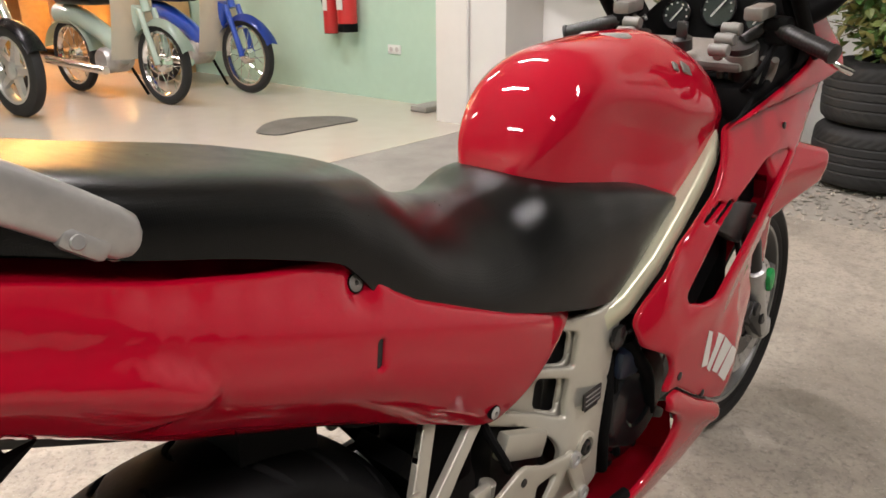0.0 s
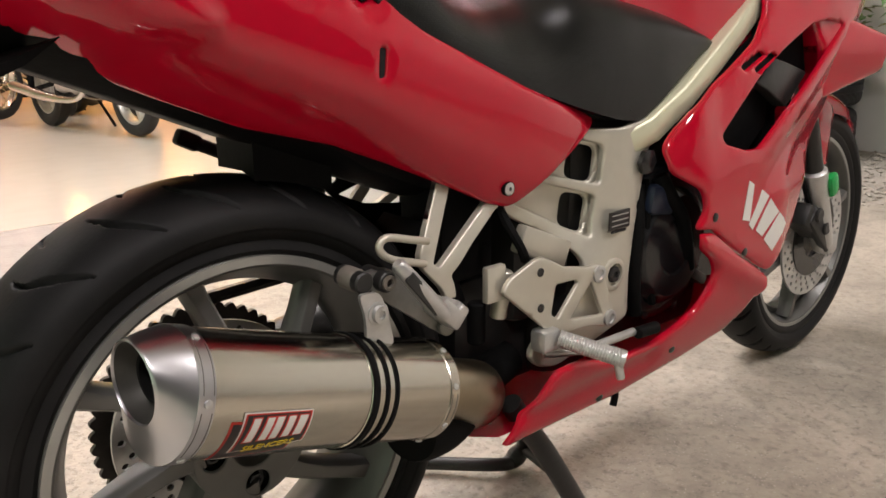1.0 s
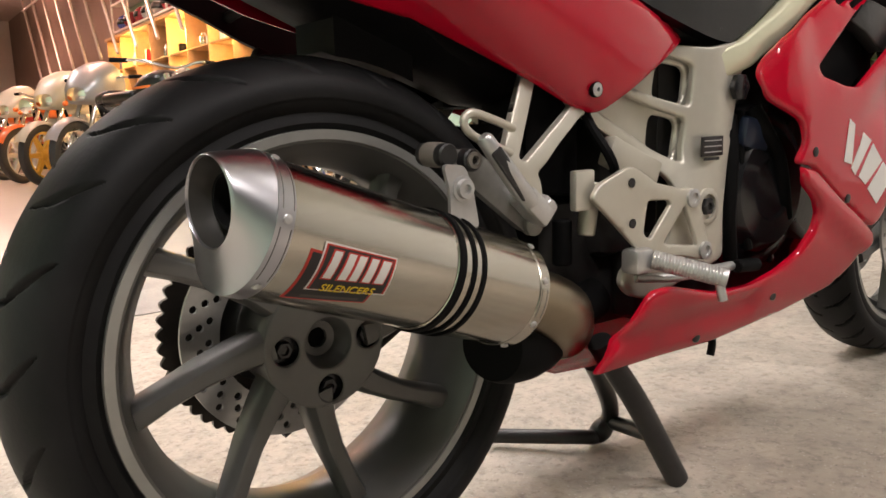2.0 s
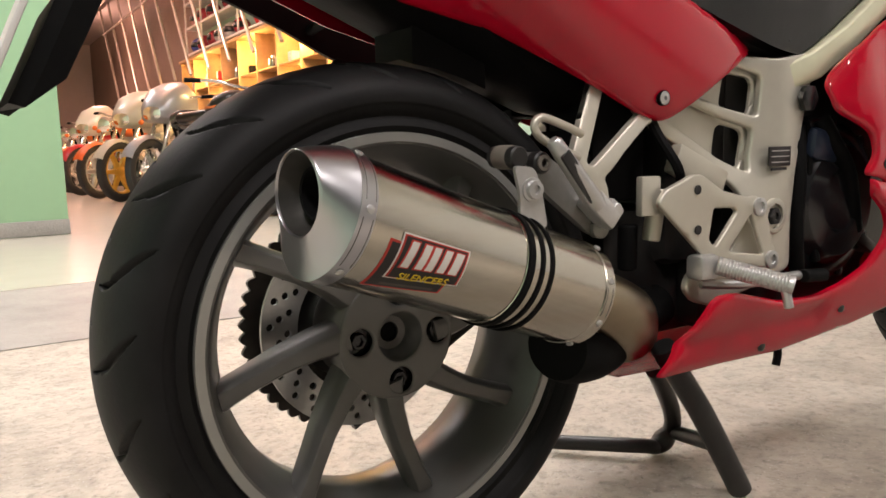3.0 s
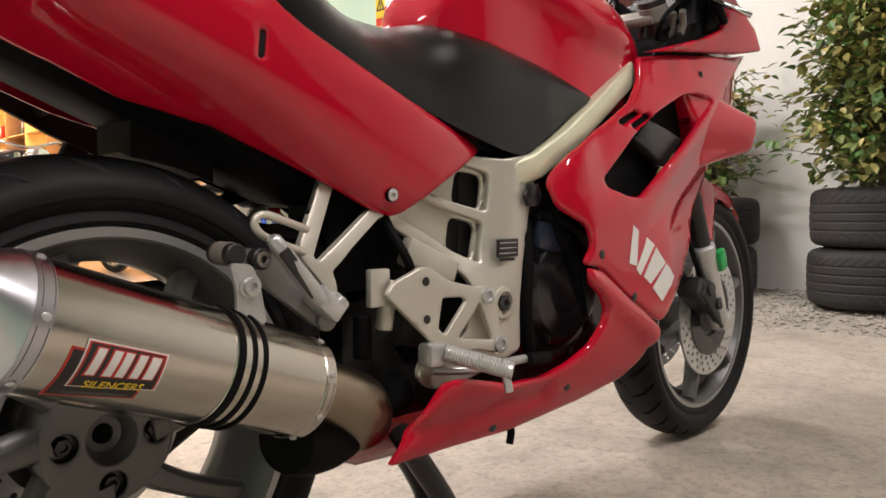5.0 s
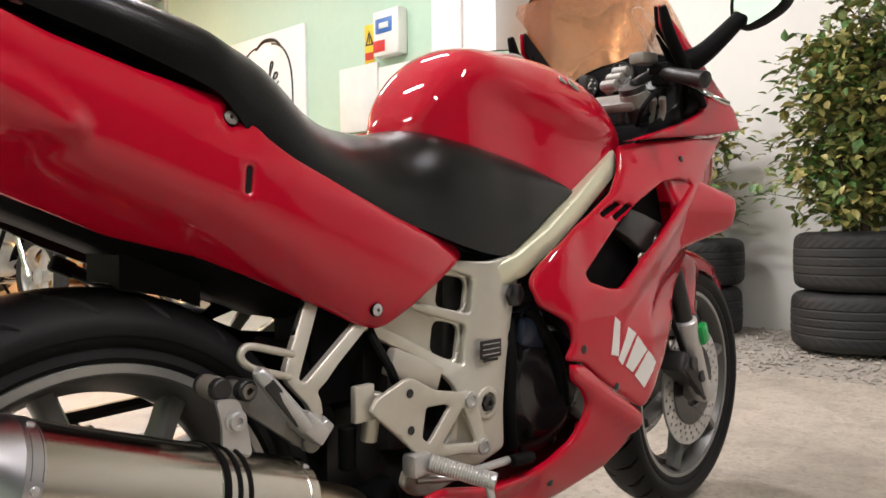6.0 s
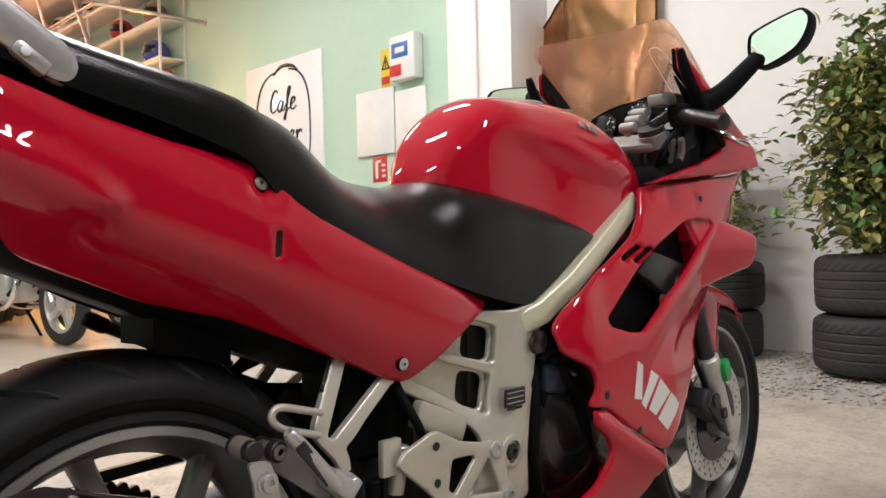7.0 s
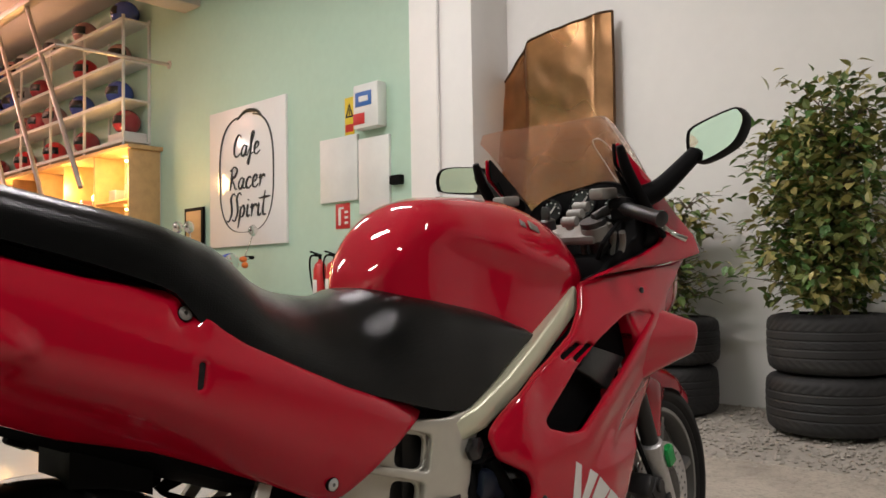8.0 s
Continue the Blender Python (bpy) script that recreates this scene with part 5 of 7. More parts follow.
nS = (at - around(0.1315, -33.5, 0.0)).normalized()
aS = (around(0.165, -29.5, SR) - around(0.098, -37.5, SR)).normalized()
aS = (aS - nS * aS.dot(nS)).normalized()
tS = nS.cross(aS)
tS = tS if tS.z > 0 else -tS
words.matrix_parent_inverse = Matrix()
at = at - tS * 0.004
words.matrix_basis = Matrix(((aS.x, tS.x, nS.x, at.x), (aS.y, tS.y, nS.y, at.y), (aS.z, tS.z, nS.z, at.z), (0, 0, 0, 1))) @ Matrix.Diagonal((1.12, 1, 0.3, 1))
tagged(words, "small yellow lettering on the label")

# tail panels
def tail_surf(x, z):
    zc = 0.737 - 0.335 * (x - 0.15)
    zc += 0.022 * max(0.0, min(1.0, (-0.05 - x) / 0.12))
    u = (z - zc) / 0.087
    lip = lerp([(-0.40, 0.07), (-0.15, 0.075), (0.0, 0.086), (0.12, 0.102), (0.25, 0.128), (0.34, 0.138), (0.42, 0.140), (0.56, 0.150)], x)
    s = 0.155 - ((0.155 - lip) * u * u if u < 0 else 0.004 * u * u + 0.034 * max(0.0, u - 0.45))
    if x > 0.35:
        s -= 0.70 * (x - 0.35) ** 2
    if x < -0.1:
        s -= 0.35 * (-0.1 - x) ** 1.5
    up = lerp([(-0.42, 0.955), (-0.25, 0.895), (-0.144, 0.861), (-0.095, 0.847), (-0.055, 0.822), (-0.030, 0.793), (0.0, 0.76)], x)
    low = lerp([(-0.42, 0.885), (-0.25, 0.805), (-0.145, 0.771), (-0.106, 0.770), (-0.07, 0.776), (-0.030, 0.790), (0.0, 0.80)], x)
    pod = max(0.0, min(1.0, min((up - z) / 0.020, (z - low) / 0.010)))
    s += 0.016 * pod * (2 - pod)
    ledge = lerp([(-0.40, 0.96), (-0.129, 0.896), (-0.04, 0.867), (0.074, 0.833), (0.115, 0.826), (0.14, 0.86)], x)
    if z > ledge:
        s -= min(0.005, 0.9 * (z - ledge))
    dimple = math.exp(-(((x - 0.142) ** 2 + (z - 0.822) ** 2) / 0.018 ** 2) ** 2)
    return max(s - 0.012 * dimple, 0.03)


def tail_left(x, z):
    """The other side's panel tucks in less towards its lower edge."""
    return max(tail_surf(x, z), 0.140 - 0.25 * max(0.0, -0.15 - x))


TAIL = rounded([(0.560, 0.655), (0.545, 0.663), (0.445, 0.691), (0.38, 0.713), (0.31, 0.743), (0.22, 0.783), (0.186, 0.805), (0.168, 0.828), (0.150, 0.846), (0.12, 0.852), (0.03, 0.866), (-0.06, 0.888), (-0.15, 0.917), (-0.30, 0.96), (-0.40, 0.970), (-0.43, 0.94), (-0.41, 0.90), (-0.25, 0.805), (-0.128, 0.749), (-0.062, 0.720), (0.018, 0.687), (0.118, 0.660), (0.19, 0.630), (0.275, 0.592), (0.335, 0.563), (0.365, 0.554), (0.380, 0.557), (0.42, 0.581), (0.455, 0.603)], 0.008, 3)
SLOT = rounded([(0.144, 0.735), (0.152, 0.736), (0.155, 0.766), (0.147, 0.767)], 0.004)
for s in (-1, 1):
    panel = part("tail_panel", sheet(TAIL, tail_surf if s < 0 else tail_left, 0.003, (SLOT,), 0.012 if s < 0 else 0.03, 0.0055, s), RED, bike, "glossy red side and tail panel", sharp=70)
    if s < 0:
        # black plate just inside the slot stands for its shade
        bm = B()
        plate(bm, [(0.13, 0.73), (0.172, 0.73), (0.172, 0.772), (0.13, 0.772)], -0.1505, -0.1485)
        part("slot_shade", bm, GLOSS_BLACK, panel, "black plate for the shade in the latch slot")
        for x, z in ((0.354, 0.583), (0.142, 0.822)):
            y = tail_surf(x, z) + 0.004
            bm = B()
            lathe(bm, (x, -y + 0.006, z), (0.0, -1, 0.0 if z < 0.7 else 0.35), [(0, 0.0088), (0.007, 0.0088), (0.008, 0.0072), (0.0085, 0.0028), (0.003, 0.0024), (0.003, 0.0004)], 24)
            screw = part("panel_screw", bm, ALLOY if z < 0.7 else WEATHERED, panel, "steel panel screw")
            bm = B()
            lathe(bm, (x, -y + 0.005, z), (0.0, -1, 0.0 if z < 0.7 else 0.35), [(0, 0.0096), (0.0062, 0.0096), (0.0065, 0.0088), (0.002, 0.0088)], 24)
            part("rubber_washer", bm, BLACK, screw, "black rubber washer")
# inward ledge of the panels below the seat
LEDGE = [(-0.36, 0.962), (-0.30, 0.957), (-0.15, 0.914), (-0.06, 0.885), (0.03, 0.863), (0.12, 0.849), (0.145, 0.844)]
for s in (-1, 1):
    bm = B()
    rings = []
    for k in range(32):
        x = -0.36 + 0.505 * k / 31
        z = lerp(LEDGE, x)
        y = tail_surf(x, z) - 0.006
        rings.append([(x, s * (y - (y - 0.07) * q), z - 0.0035 + 0.020 * q) for q in (0.0, 0.12, 0.5, 1.0)])
    skin(bm, rings, closed=False)
    bmesh.ops.solidify(bm, geom=bm.faces[:], thickness=0.002)
    part("panel_ledge", bm, RED, bike, "red inward ledge below the seat")
bm, rings = B(), []
for x, s, z0, z1 in ((-0.05, 0.10, 0.86, 0.885), (-0.2, 0.105, 0.88, 0.925), (-0.33, 0.10, 0.91, 0.965), (-0.44, 0.085, 0.93, 0.975), (-0.50, 0.05, 0.945, 0.97)):
    rings.append([(x, -s, z0), (x, -s * 0.95, z1 - 0.01), (x, -s * 0.6, z1), (x, s * 0.6, z1), (x, s * 0.95, z1 - 0.01), (x, s, z0)])
skin(bm, rings)
tail_top = part("tail_top", bm, RED, bike, "red tail top between the panels")
bm, rings = B(), []
for x, s, z0, z1 in ((-0.40, 0.11, 0.875, 0.93), (-0.46, 0.095, 0.885, 0.94), (-0.515, 0.06, 0.90, 0.945)):
    rings.append([(x, -s, z0), (x, -s, z1), (x, s, z1), (x, s, z0)])
skin(bm, rings)
part("tail_light", bm, RED_DARK, bike, "dark red tail light lens")

# under-seat tray and rear mudguard
bm, rings = B(), []
for x, s, z0, z1 in ((0.33, 0.075, 0.562, 0.64), (0.26, 0.08, 0.572, 0.66), (0.17, 0.088, 0.608, 0.70), (0.02, 0.104, 0.674, 0.77), (-0.11, 0.106, 0.729, 0.82), (-0.25, 0.10, 0.788, 0.88), (-0.38, 0.085, 0.84, 0.915)):
    side = 0.018 if x > 0.1 else 0.042
    rings.append([(x, -s * 0.45, z0), (x, -s, z0 + side), (x, -s, z1), (x, s, z1), (x, s, z0 + side), (x, s * 0.45, z0)])
skin(bm, rings)
tray = part("undertray", bm, BLACK, bike, "black plastic undertray")
bm, rings = B(), []
for x, z, s in ((-0.20, 0.765, 0.10), (-0.27, 0.735, 0.102), (-0.325, 0.672, 0.102), (-0.352, 0.615, 0.10), (-0.372, 0.575, 0.095)):
    rings.append([(x + 0.045, -s, z + 0.02), (x + 0.012, -s, z - 0.004), (x, -s * 0.9, z), (x, s * 0.9, z), (x + 0.012, s, z - 0.004), (x + 0.045, s, z + 0.02), (x + 0.02, s * 0.9, z + 0.012), (x + 0.02, -s * 0.9, z + 0.012)])
skin(bm, rings)
part("rear_mudguard", bm, BLACK, tray, "black plastic mudguard below the tail")
bm = B()
block(bm, (-0.362, 0, 0.64), (0.006, 0.21, 0.15), 0.002, pose(0, 0, 0, 0, 24))
part("rear_plate", bm, WHITE_METAL, tray, "white rear plate seen from its edge")
bm, rings = B(), []
for k in range(7):
    a = radians(65 + (83 - 65) * k / 6)
    top = lerp([(0.0, 0.70), (0.15, 0.64)], 0.338 * math.cos(a))
    rings.append([(0.338 * math.cos(a), y, z) for y, z in ((-0.05, 0.314 + 0.312 * math.sin(a)), (-0.05, top), (0.04, top), (0.04, 0.314 + 0.318 * math.sin(a)), (-0.02, 0.314 + 0.320 * math.sin(a)))])
skin(bm, rings)
part("inner_mudguard", bm, BLACK, tray, "black inner mudguard over the rear tyre")
# mask added for the dark area above the tyre; two gaps stay open
HOLES = ([(0.168, 0.596), (0.182, 0.604), (0.222, 0.588), (0.204, 0.575)], [(0.220, 0.566), (0.258, 0.577), (0.282, 0.585), (0.330, 0.554), (0.330, 0.537), (0.265, 0.546)])
part("gap_mask", sheet([(0.10, 0.642), (0.16, 0.609), (0.20, 0.575), (0.212, 0.562), (0.25, 0.537), (0.30, 0.47), (0.42, 0.47), (0.42, 0.64), (0.20, 0.67)], lambda x, z: 0.06, 0.004, tuple(rounded(h, 0.004) for h in HOLES), 0.02, 0.0, 1), BLACK, tray, "black mask added to hide the background, with two gaps left")
# block added to cover bright background seen past the tray
bm = B()
block(bm, (0.385, 0.12, 0.604), (0.19, 0.06, 0.076), 0.01)
part("background_mask", bm, BLACK, tray, "black block added to hide the bright background under the tray")
# dark plate added on the other side to hide bright background below the tail
bm = B()
plate(bm, rounded([(-0.20, 0.784), (-0.06, 0.728), (0.007, 0.699), (0.064, 0.669), (0.10, 0.654), (0.19, 0.617), (0.26, 0.600), (0.27, 0.70), (0.10, 0.77), (-0.06, 0.82), (-0.19, 0.85)], 0.012), 0.255, 0.265)
for x, z in ((-0.10, 0.765), (0.05, 0.700)):
    rod(bm, (x, 0.10, z + 0.02), (x, 0.258, z), 0.008)
part("far_side_mask", bm, BLACK, tray, "black plate added on the far side to hide the bright background")
# block and arc added to close off background ahead of the tyre
bm = B()
block(bm, (0.330, -0.045, 0.53), (0.096, 0.09, 0.16), 0.008)
rings = []
for k in range(7):
    a = radians(18 + (42 - 18) * k / 6)
    rings.append([(r * math.cos(a), y, 0.314 + r * math.sin(a)) for r, y in ((0.318, -0.085), (0.345, -0.085), (0.345, 0.0), (0.318, 0.0))])
skin(bm, rings)
part("view_block", bm, BLACK, tray, "black block added to close the view ahead of the tyre")

# grab rail
for s in (-1, 1):
    bm, rings = B(), []
    for x, z, y, h in ((-0.071, 0.921, 0.118, 0.008), (-0.073, 0.923, 0.119, 0.014), (-0.080, 0.929, 0.120, 0.0195), (-0.092, 0.938, 0.121, 0.0205), (-0.12, 0.957, 0.122, 0.021), (-0.16, 0.983, 0.123, 0.021), (-0.22, 1.015, 0.122, 0.022), (-0.34, 1.05, 0.112, 0.02), (-0.45, 1.06, 0.07, 0.018), (-0.475, 1.06, 0.0, 0.018)):
        c, across = Vector((x, s * y, z)), Vector((0.57, 0, 0.82))
        rings.append([c + across * h * math.copysign(abs(math.sin(q)) ** 0.7, math.sin(q)) + Vector((0, s * 0.0085 * math.copysign(abs(math.cos(q)) ** 0.7, math.cos(q)), 0)) for q in [2 * math.pi * k / 18 for k in range(18)]])
    skin(bm, rings)
    rail = part("grab_rail", bm, ALLOY, bike, "matt silver grab rail")
    bm = B()
    block(bm, (-0.112, s * 0.122, 0.934), (0.04, 0.020, 0.018), 0.006, pose(0, 0, 0, 0, 35))
    lathe(bm, (-0.118, s * 0.130, 0.938), (0, s, 0.2), [(0, 0.006), (0.003, 0.006), (0.004, 0.005), (0.0042, 0.001)], 20)
    part("rail_bolt", bm, ALLOY, rail, "rail bolt and foot")

# seat with its flanks along the tank
TOP = [(-0.36, 1.03), (-0.2, 1.003), (-0.046, 0.968), (0.071, 0.946), (0.187, 0.920), (0.23, 0.904), (0.276, 0.874), (0.334, 0.848), (0.421, 0.836), (0.470, 0.842), (0.51, 0.848), (0.60, 0.834), (0.73, 0.806), (0.80, 0.782), (0.84, 0.764), (0.855, 0.745)]
LOW = [(-0.36, 0.965), (-0.2, 0.948), (-0.08, 0.912), (0.0, 0.891), (0.06, 0.873), (0.118, 0.853), (0.140, 0.836), (0.164, 0.808), (0.25, 0.763), (0.393, 0.708), (0.537, 0.664), (0.605, 0.650), (0.65, 0.655), (0.806, 0.742), (0.855, 0.742)]
HALF = [(-0.36, 0.095), (-0.25, 0.118), (-0.05, 0.128), (0.13, 0.132), (0.264, 0.137), (0.393, 0.142), (0.55, 0.146), (0.70, 0.145), (0.81, 0.138), (0.855, 0.133)]
CROWN = [(-0.36, 0.36, 0.44), (0.12, 0.36, 0.46), (0.20, 0.60, 0.66), (0.28, 1.0, 0.98), (0.36, 1.1, 1.06), (0.44, 0.9, 0.9), (0.52, 0.58, 0.62), (0.60, 0.38, 0.45), (0.862, 0.26, 0.36)]
bm, rings = B(), []
TOPS, LOWS, HALFS = spline([(a, b) for a, b in TOP], 5), spline([(a, b) for a, b in LOW], 5), HALF
TOPS, LOWS = [(p.x, p.y) for p in TOPS], [(p.x, p.y) for p in LOWS]
for k in range(71):
    x = -0.36 + 1.215 * k / 70
    zt, zl, w, cr = lerp(TOPS, x), lerp(LOWS, x), lerp(HALFS, x), lerp(CROWN, x)
    ring = []
    for j in range(41):
        a = math.pi * j / 40
        c, s = math.cos(a), math.sin(a)
        e, q = cr
        y = w * math.copysign(abs(c) ** e, c)
        ring.append((x, y * (1 - 0.06 * s), zl + (zt - zl) * s ** q))
    rings.append(ring)
skin(bm, rings)
seat = part("seat", bm, SEAT, bike, "black grained vinyl dual seat", sharp=75)
# black filler added for the shadow band between seat and panels
bm, rings = B(), []
for x in (-0.34, -0.2, -0.05, 0.08, 0.16):
    z0, z1 = lerp(LEDGE, x) - 0.01, lerp(LOWS, x) + 0.012
    rings.append([(x, -0.088, z0), (x, -0.088, z1), (x, 0.088, z1), (x, 0.088, z0)])
skin(bm, rings)
part("seat_gap_fill", bm, BLACK, bike, "black filler for the shadow gap below the cushion")

# tank
TANK_TOP = spline([(0.500, 0.80), (0.503, 0.850), (0.517, 0.888), (0.541, 0.930), (0.578, 0.972), (0.630, 1.000), (0.72, 1.012), (0.85, 1.016), (0.93, 1.006), (1.0, 0.98), (1.05, 0.942), (1.075, 0.89), (1.08, 0.80)], 5)
TANK_TOP = [(p.x, p.y) for p in TANK_TOP]
TANK_W = [(0.502, 0.034), (0.509, 0.052), (0.522, 0.068), (0.542, 0.082), (0.575, 0.094), (0.625, 0.103), (0.73, 0.115), (0.81, 0.130), (0.88, 0.136), (0.96, 0.132), (1.03, 0.112), (1.08, 0.085)]


TANK_W = [(p.x, p.y) for p in spline(TANK_W, 6)]
TANK_K = [(p.x, p.y) for p in spline([(0.5, 0.62), (0.65, 0.58), (0.80, 0.42), (1.08, 0.34)], 8)]
TANK_E = [(p.x, p.y) for p in spline([(0.5, 0.45), (0.7, 0.5), (0.9, 0.62), (1.08, 0.62)], 8)]


def ease(q):
    q = max(0.0, min(1.0, q))
    return q * q * (3 - 2 * q)


def tank_half(x, f):
    """Half width at a height fraction f: knee hollow below, shoulder above."""
    w = lerp(TANK_W, x)
    ridge = 0.66 - 0.75 * (x - 0.72)
    hollow = 0.013 * math.exp(-((x - 0.82) / 0.19) ** 4) * ease((ridge + 0.06 - f) / 0.22) * (0.25 + 0.75 * ease(f / 0.4))
    swell = 0.006 * math.exp(-((x - 0.80) / 0.2) ** 2) * math.exp(-((f - ridge - 0.08) / 0.10) ** 2)
    k = lerp(TANK_K, x)
    return w * (1 - max(0.0, (f - k) / (1 - k)) ** 2.4) ** lerp(TANK_E, x) - hollow + swell


bm, rings = B(), []
for k in range(97):
    g = k / 96
    x = 0.500 + 0.580 * (0.5 - 0.5 * math.cos(math.pi * g)) * 1.0
    zt = lerp(TANK_TOP, x)
    zb = lerp([(0.500, 0.80), (0.6, 0.78), (0.85, 0.72), (0.95, 0.75), (1.08, 0.80)], x)
    half = []
    for j in range(53):
        f = (j / 52) ** 0.8
        half.append((tank_half(x, f), zb + (zt - zb) * f))
    ring = [(x, -y, z) for y, z in half] + [(x, y, z) for y, z in reversed(half[:-1])]
    rings.append(ring)
skin(bm, rings)
tank = part("fuel_tank", bm, RED, bike, "glossy red fuel tank with knee hollows", sharp=80)
bm = B()
lathe(bm, (0.80, 0, 1.002), (0.03, 0, 1), [(0, 0.042), (0.006, 0.042), (0.010, 0.037), (0.011, 0.03), (0.012, 0.001)], 32)
part("filler_cap", bm, ALLOY, tank, "alloy filler cap")
bm = B()
block(bm, (0.885, -tank_half(0.885, 0.80) - 0.002, 0.957), (0.034, 0.003, 0.020), 0.001, pose(0, 0, 0, -34, 20, 0))
block(bm, (0.855, -tank_half(0.855, 0.82) - 0.002, 0.963), (0.018, 0.003, 0.015), 0.001, pose(0, 0, 0, -34, 20, 0))
part("tank_emblem", bm, WEATHERED, tank, "worn silver emblem as a plain wing shape")


# fairing
def fair(x, z):
    s = 0.207 - 0.06 * min(0.2, max(0.0, z - 0.55)) - 0.20 * max(0.0, z - 0.75)
    # folds inward ahead of the duct
    ahead = (x - 0.915) * 0.587 - (z - 0.572) * 0.809
    s -= min(0.075, 0.40 * max(0.0, ahead - 0.012)) * max(0.0, min(1.0, (z - 0.50) / 0.08))
    s -= 0.05 * max(0.0, min(1.0, (x - 1.0) / 0.2)) * max(0.0, min(1.0, (0.58 - z) / 0.08))
    if z < 0.40:
        s -= 1.35 * (0.40 - z) ** 2
    # flat facets along the frame beam and the engine opening
    rim = 0.572 * (x - 0.657) - 0.82 * (z - 0.625)
    up = max(0.0, min(1.0, (x - 0.70) / 0.10)) * max(0.0, min(1.0, (z - 0.54) / 0.06))
    s -= 0.28 * max(0.0, 0.13 - max(rim, 0.0)) * up
    s -= 0.45 * max(0.0, 0.040 - max(rim, 0.0)) * (1 - up) * (1 if x < 1.0 else max(0.0, 1 - (x - 1.0) / 0.1))
    s -= 0.30 * max(0.0, 0.738 - max(x, 0.64)) * max(0.0, min(1.0, (z - 0.47) / 0.04))
    s += 0.006 * math.exp(-((z - 0.475 - 0.62 * (x - 0.90)) / 0.016) ** 2) * max(0.0, min(1.0, (x - 0.93) / 0.1))
    return s


DUCT = rounded([(1.087, 0.784), (1.144, 0.791), (1.203, 0.782), (1.055, 0.678), (0.893, 0.582), (0.849, 0.585), (0.800, 0.599), (0.793, 0.612), (0.812, 0.626), (0.910, 0.698), (0.994, 0.745)], 0.010)
VENT1 = rounded([(0.867, 0.716), (0.880, 0.709), (0.936, 0.734), (0.924, 0.741)], 0.004)
VENT2 = rounded([(0.899, 0.711), (0.911, 0.704), (0.968, 0.731), (0.955, 0.738)], 0.004)
SIDE = rounded([(0.670, 0.615), (0.690, 0.634), (0.72, 0.655), (0.838, 0.712), (0.919, 0.758), (0.962, 0.800), (0.988, 0.850), (1.08, 0.866), (1.20, 0.878), (1.34, 0.893), (1.432, 0.910), (1.345, 0.852), (1.285, 0.820), (1.285, 0.778), (1.290, 0.722), (1.285, 0.69), (1.262, 0.665), (1.262, 0.605), (1.185, 0.522), (1.085, 0.426), (0.972, 0.350), (0.93, 0.368), (0.84, 0.416), (0.763, 0.466), (0.715, 0.472), (0.740, 0.50), (0.73, 0.535), (0.668, 0.567), (0.662, 0.60)], 0.014)
for s in (-1, 1):
    fine = s < 0
    side_fairing = part("side_fairing", sheet(SIDE, fair, 0.003, (DUCT, VENT1, VENT2), 0.018 if fine else 0.04, 0.006, s), RED, bike, "glossy red side fairing with an air duct", sharp=60)
    if not fine:
        continue
    bm = sheet(rounded([(1.00, 0.80), (1.20, 0.84), (1.24, 0.80), (1.19, 0.72), (0.92, 0.55), (0.78, 0.56), (0.75, 0.63)], 0.01), lambda x, z: fair(min(x, 1.1), min(z, 0.7)) - 0.05, 0.002, (), 0.05)
    part("duct_liner", bm, BLACK, side_fairing, "black inside of the duct")
    bm = sheet(rounded([(0.925, 0.690), (0.975, 0.730), (1.095, 0.698), (1.02, 0.640)], 0.006), lambda x, z: fair(x, z) - 0.022, 0.02, (), 0.03, 0.003)
    part("duct_bridge", bm, GRIP, side_fairing, "dark grey bridge across the duct")
    # black sheet close behind the slots gives them their shade
    bm = sheet([(0.845, 0.700), (0.91, 0.748), (0.985, 0.742), (0.92, 0.692)], lambda x, z: fair(x, z) - 0.0115, 0.002, (), 0.03)
    part("vent_shade", bm, BLACK, side_fairing, "black sheet for the shade in the vent slots")
    for x, z in ((0.762, 0.487), (0.868, 0.408), (1.17, 0.832)):
        bm = B()
        lathe(bm, (x, -fair(x, z) + 0.002, z), ACROSS, [(0, 0.0075), (0.003, 0.0075), (0.004, 0.005), (0.0042, 0.0005)], 16)
        part("fairing_screw", bm, DARK_METAL, side_fairing, "dark fairing screw")
    # model mark as plain slanted white shapes
    marks = [
        [(0.860, 0.534), (0.879, 0.524), (0.873, 0.462), (0.848, 0.468)],
        [(0.910, 0.511), (0.934, 0.497), (0.886, 0.444), (0.872, 0.456)],
        [(0.940, 0.492), (0.976, 0.462), (0.922, 0.426), (0.898, 0.441)],
        [(0.980, 0.460), (1.016, 0.433), (0.965, 0.391), (0.930, 0.419)],
    ]
    wing = sheet(rounded([(1.10, 0.822), (1.254, 0.790), (1.367, 0.760), (1.415, 0.740), (1.428, 0.712), (1.392, 0.690), (1.25, 0.660), (1.17, 0.640)], 0.016), lambda x, z: 0.172 + 0.13 * max(0.0, min(x, 1.36) - 1.14) - 0.5 * max(0.0, x - 1.36) + 0.014 * math.exp(-((z - 0.735) / 0.04) ** 2), 0.03, (), 0.014, 0.012)
    part("indicator_housing", wing, RED, side_fairing, "red lobe standing out beside the duct", sharp=60)
    for poly in marks:
        pts = [Vector(q) for q in poly]
        part("decal_bar", sheet([(p.x, p.y) for p in pts], lambda x, z: fair(x, z) + 0.0012, 0.0006, (), 0.02), WHITE_DECAL, side_fairing, "white slanted decal shape")

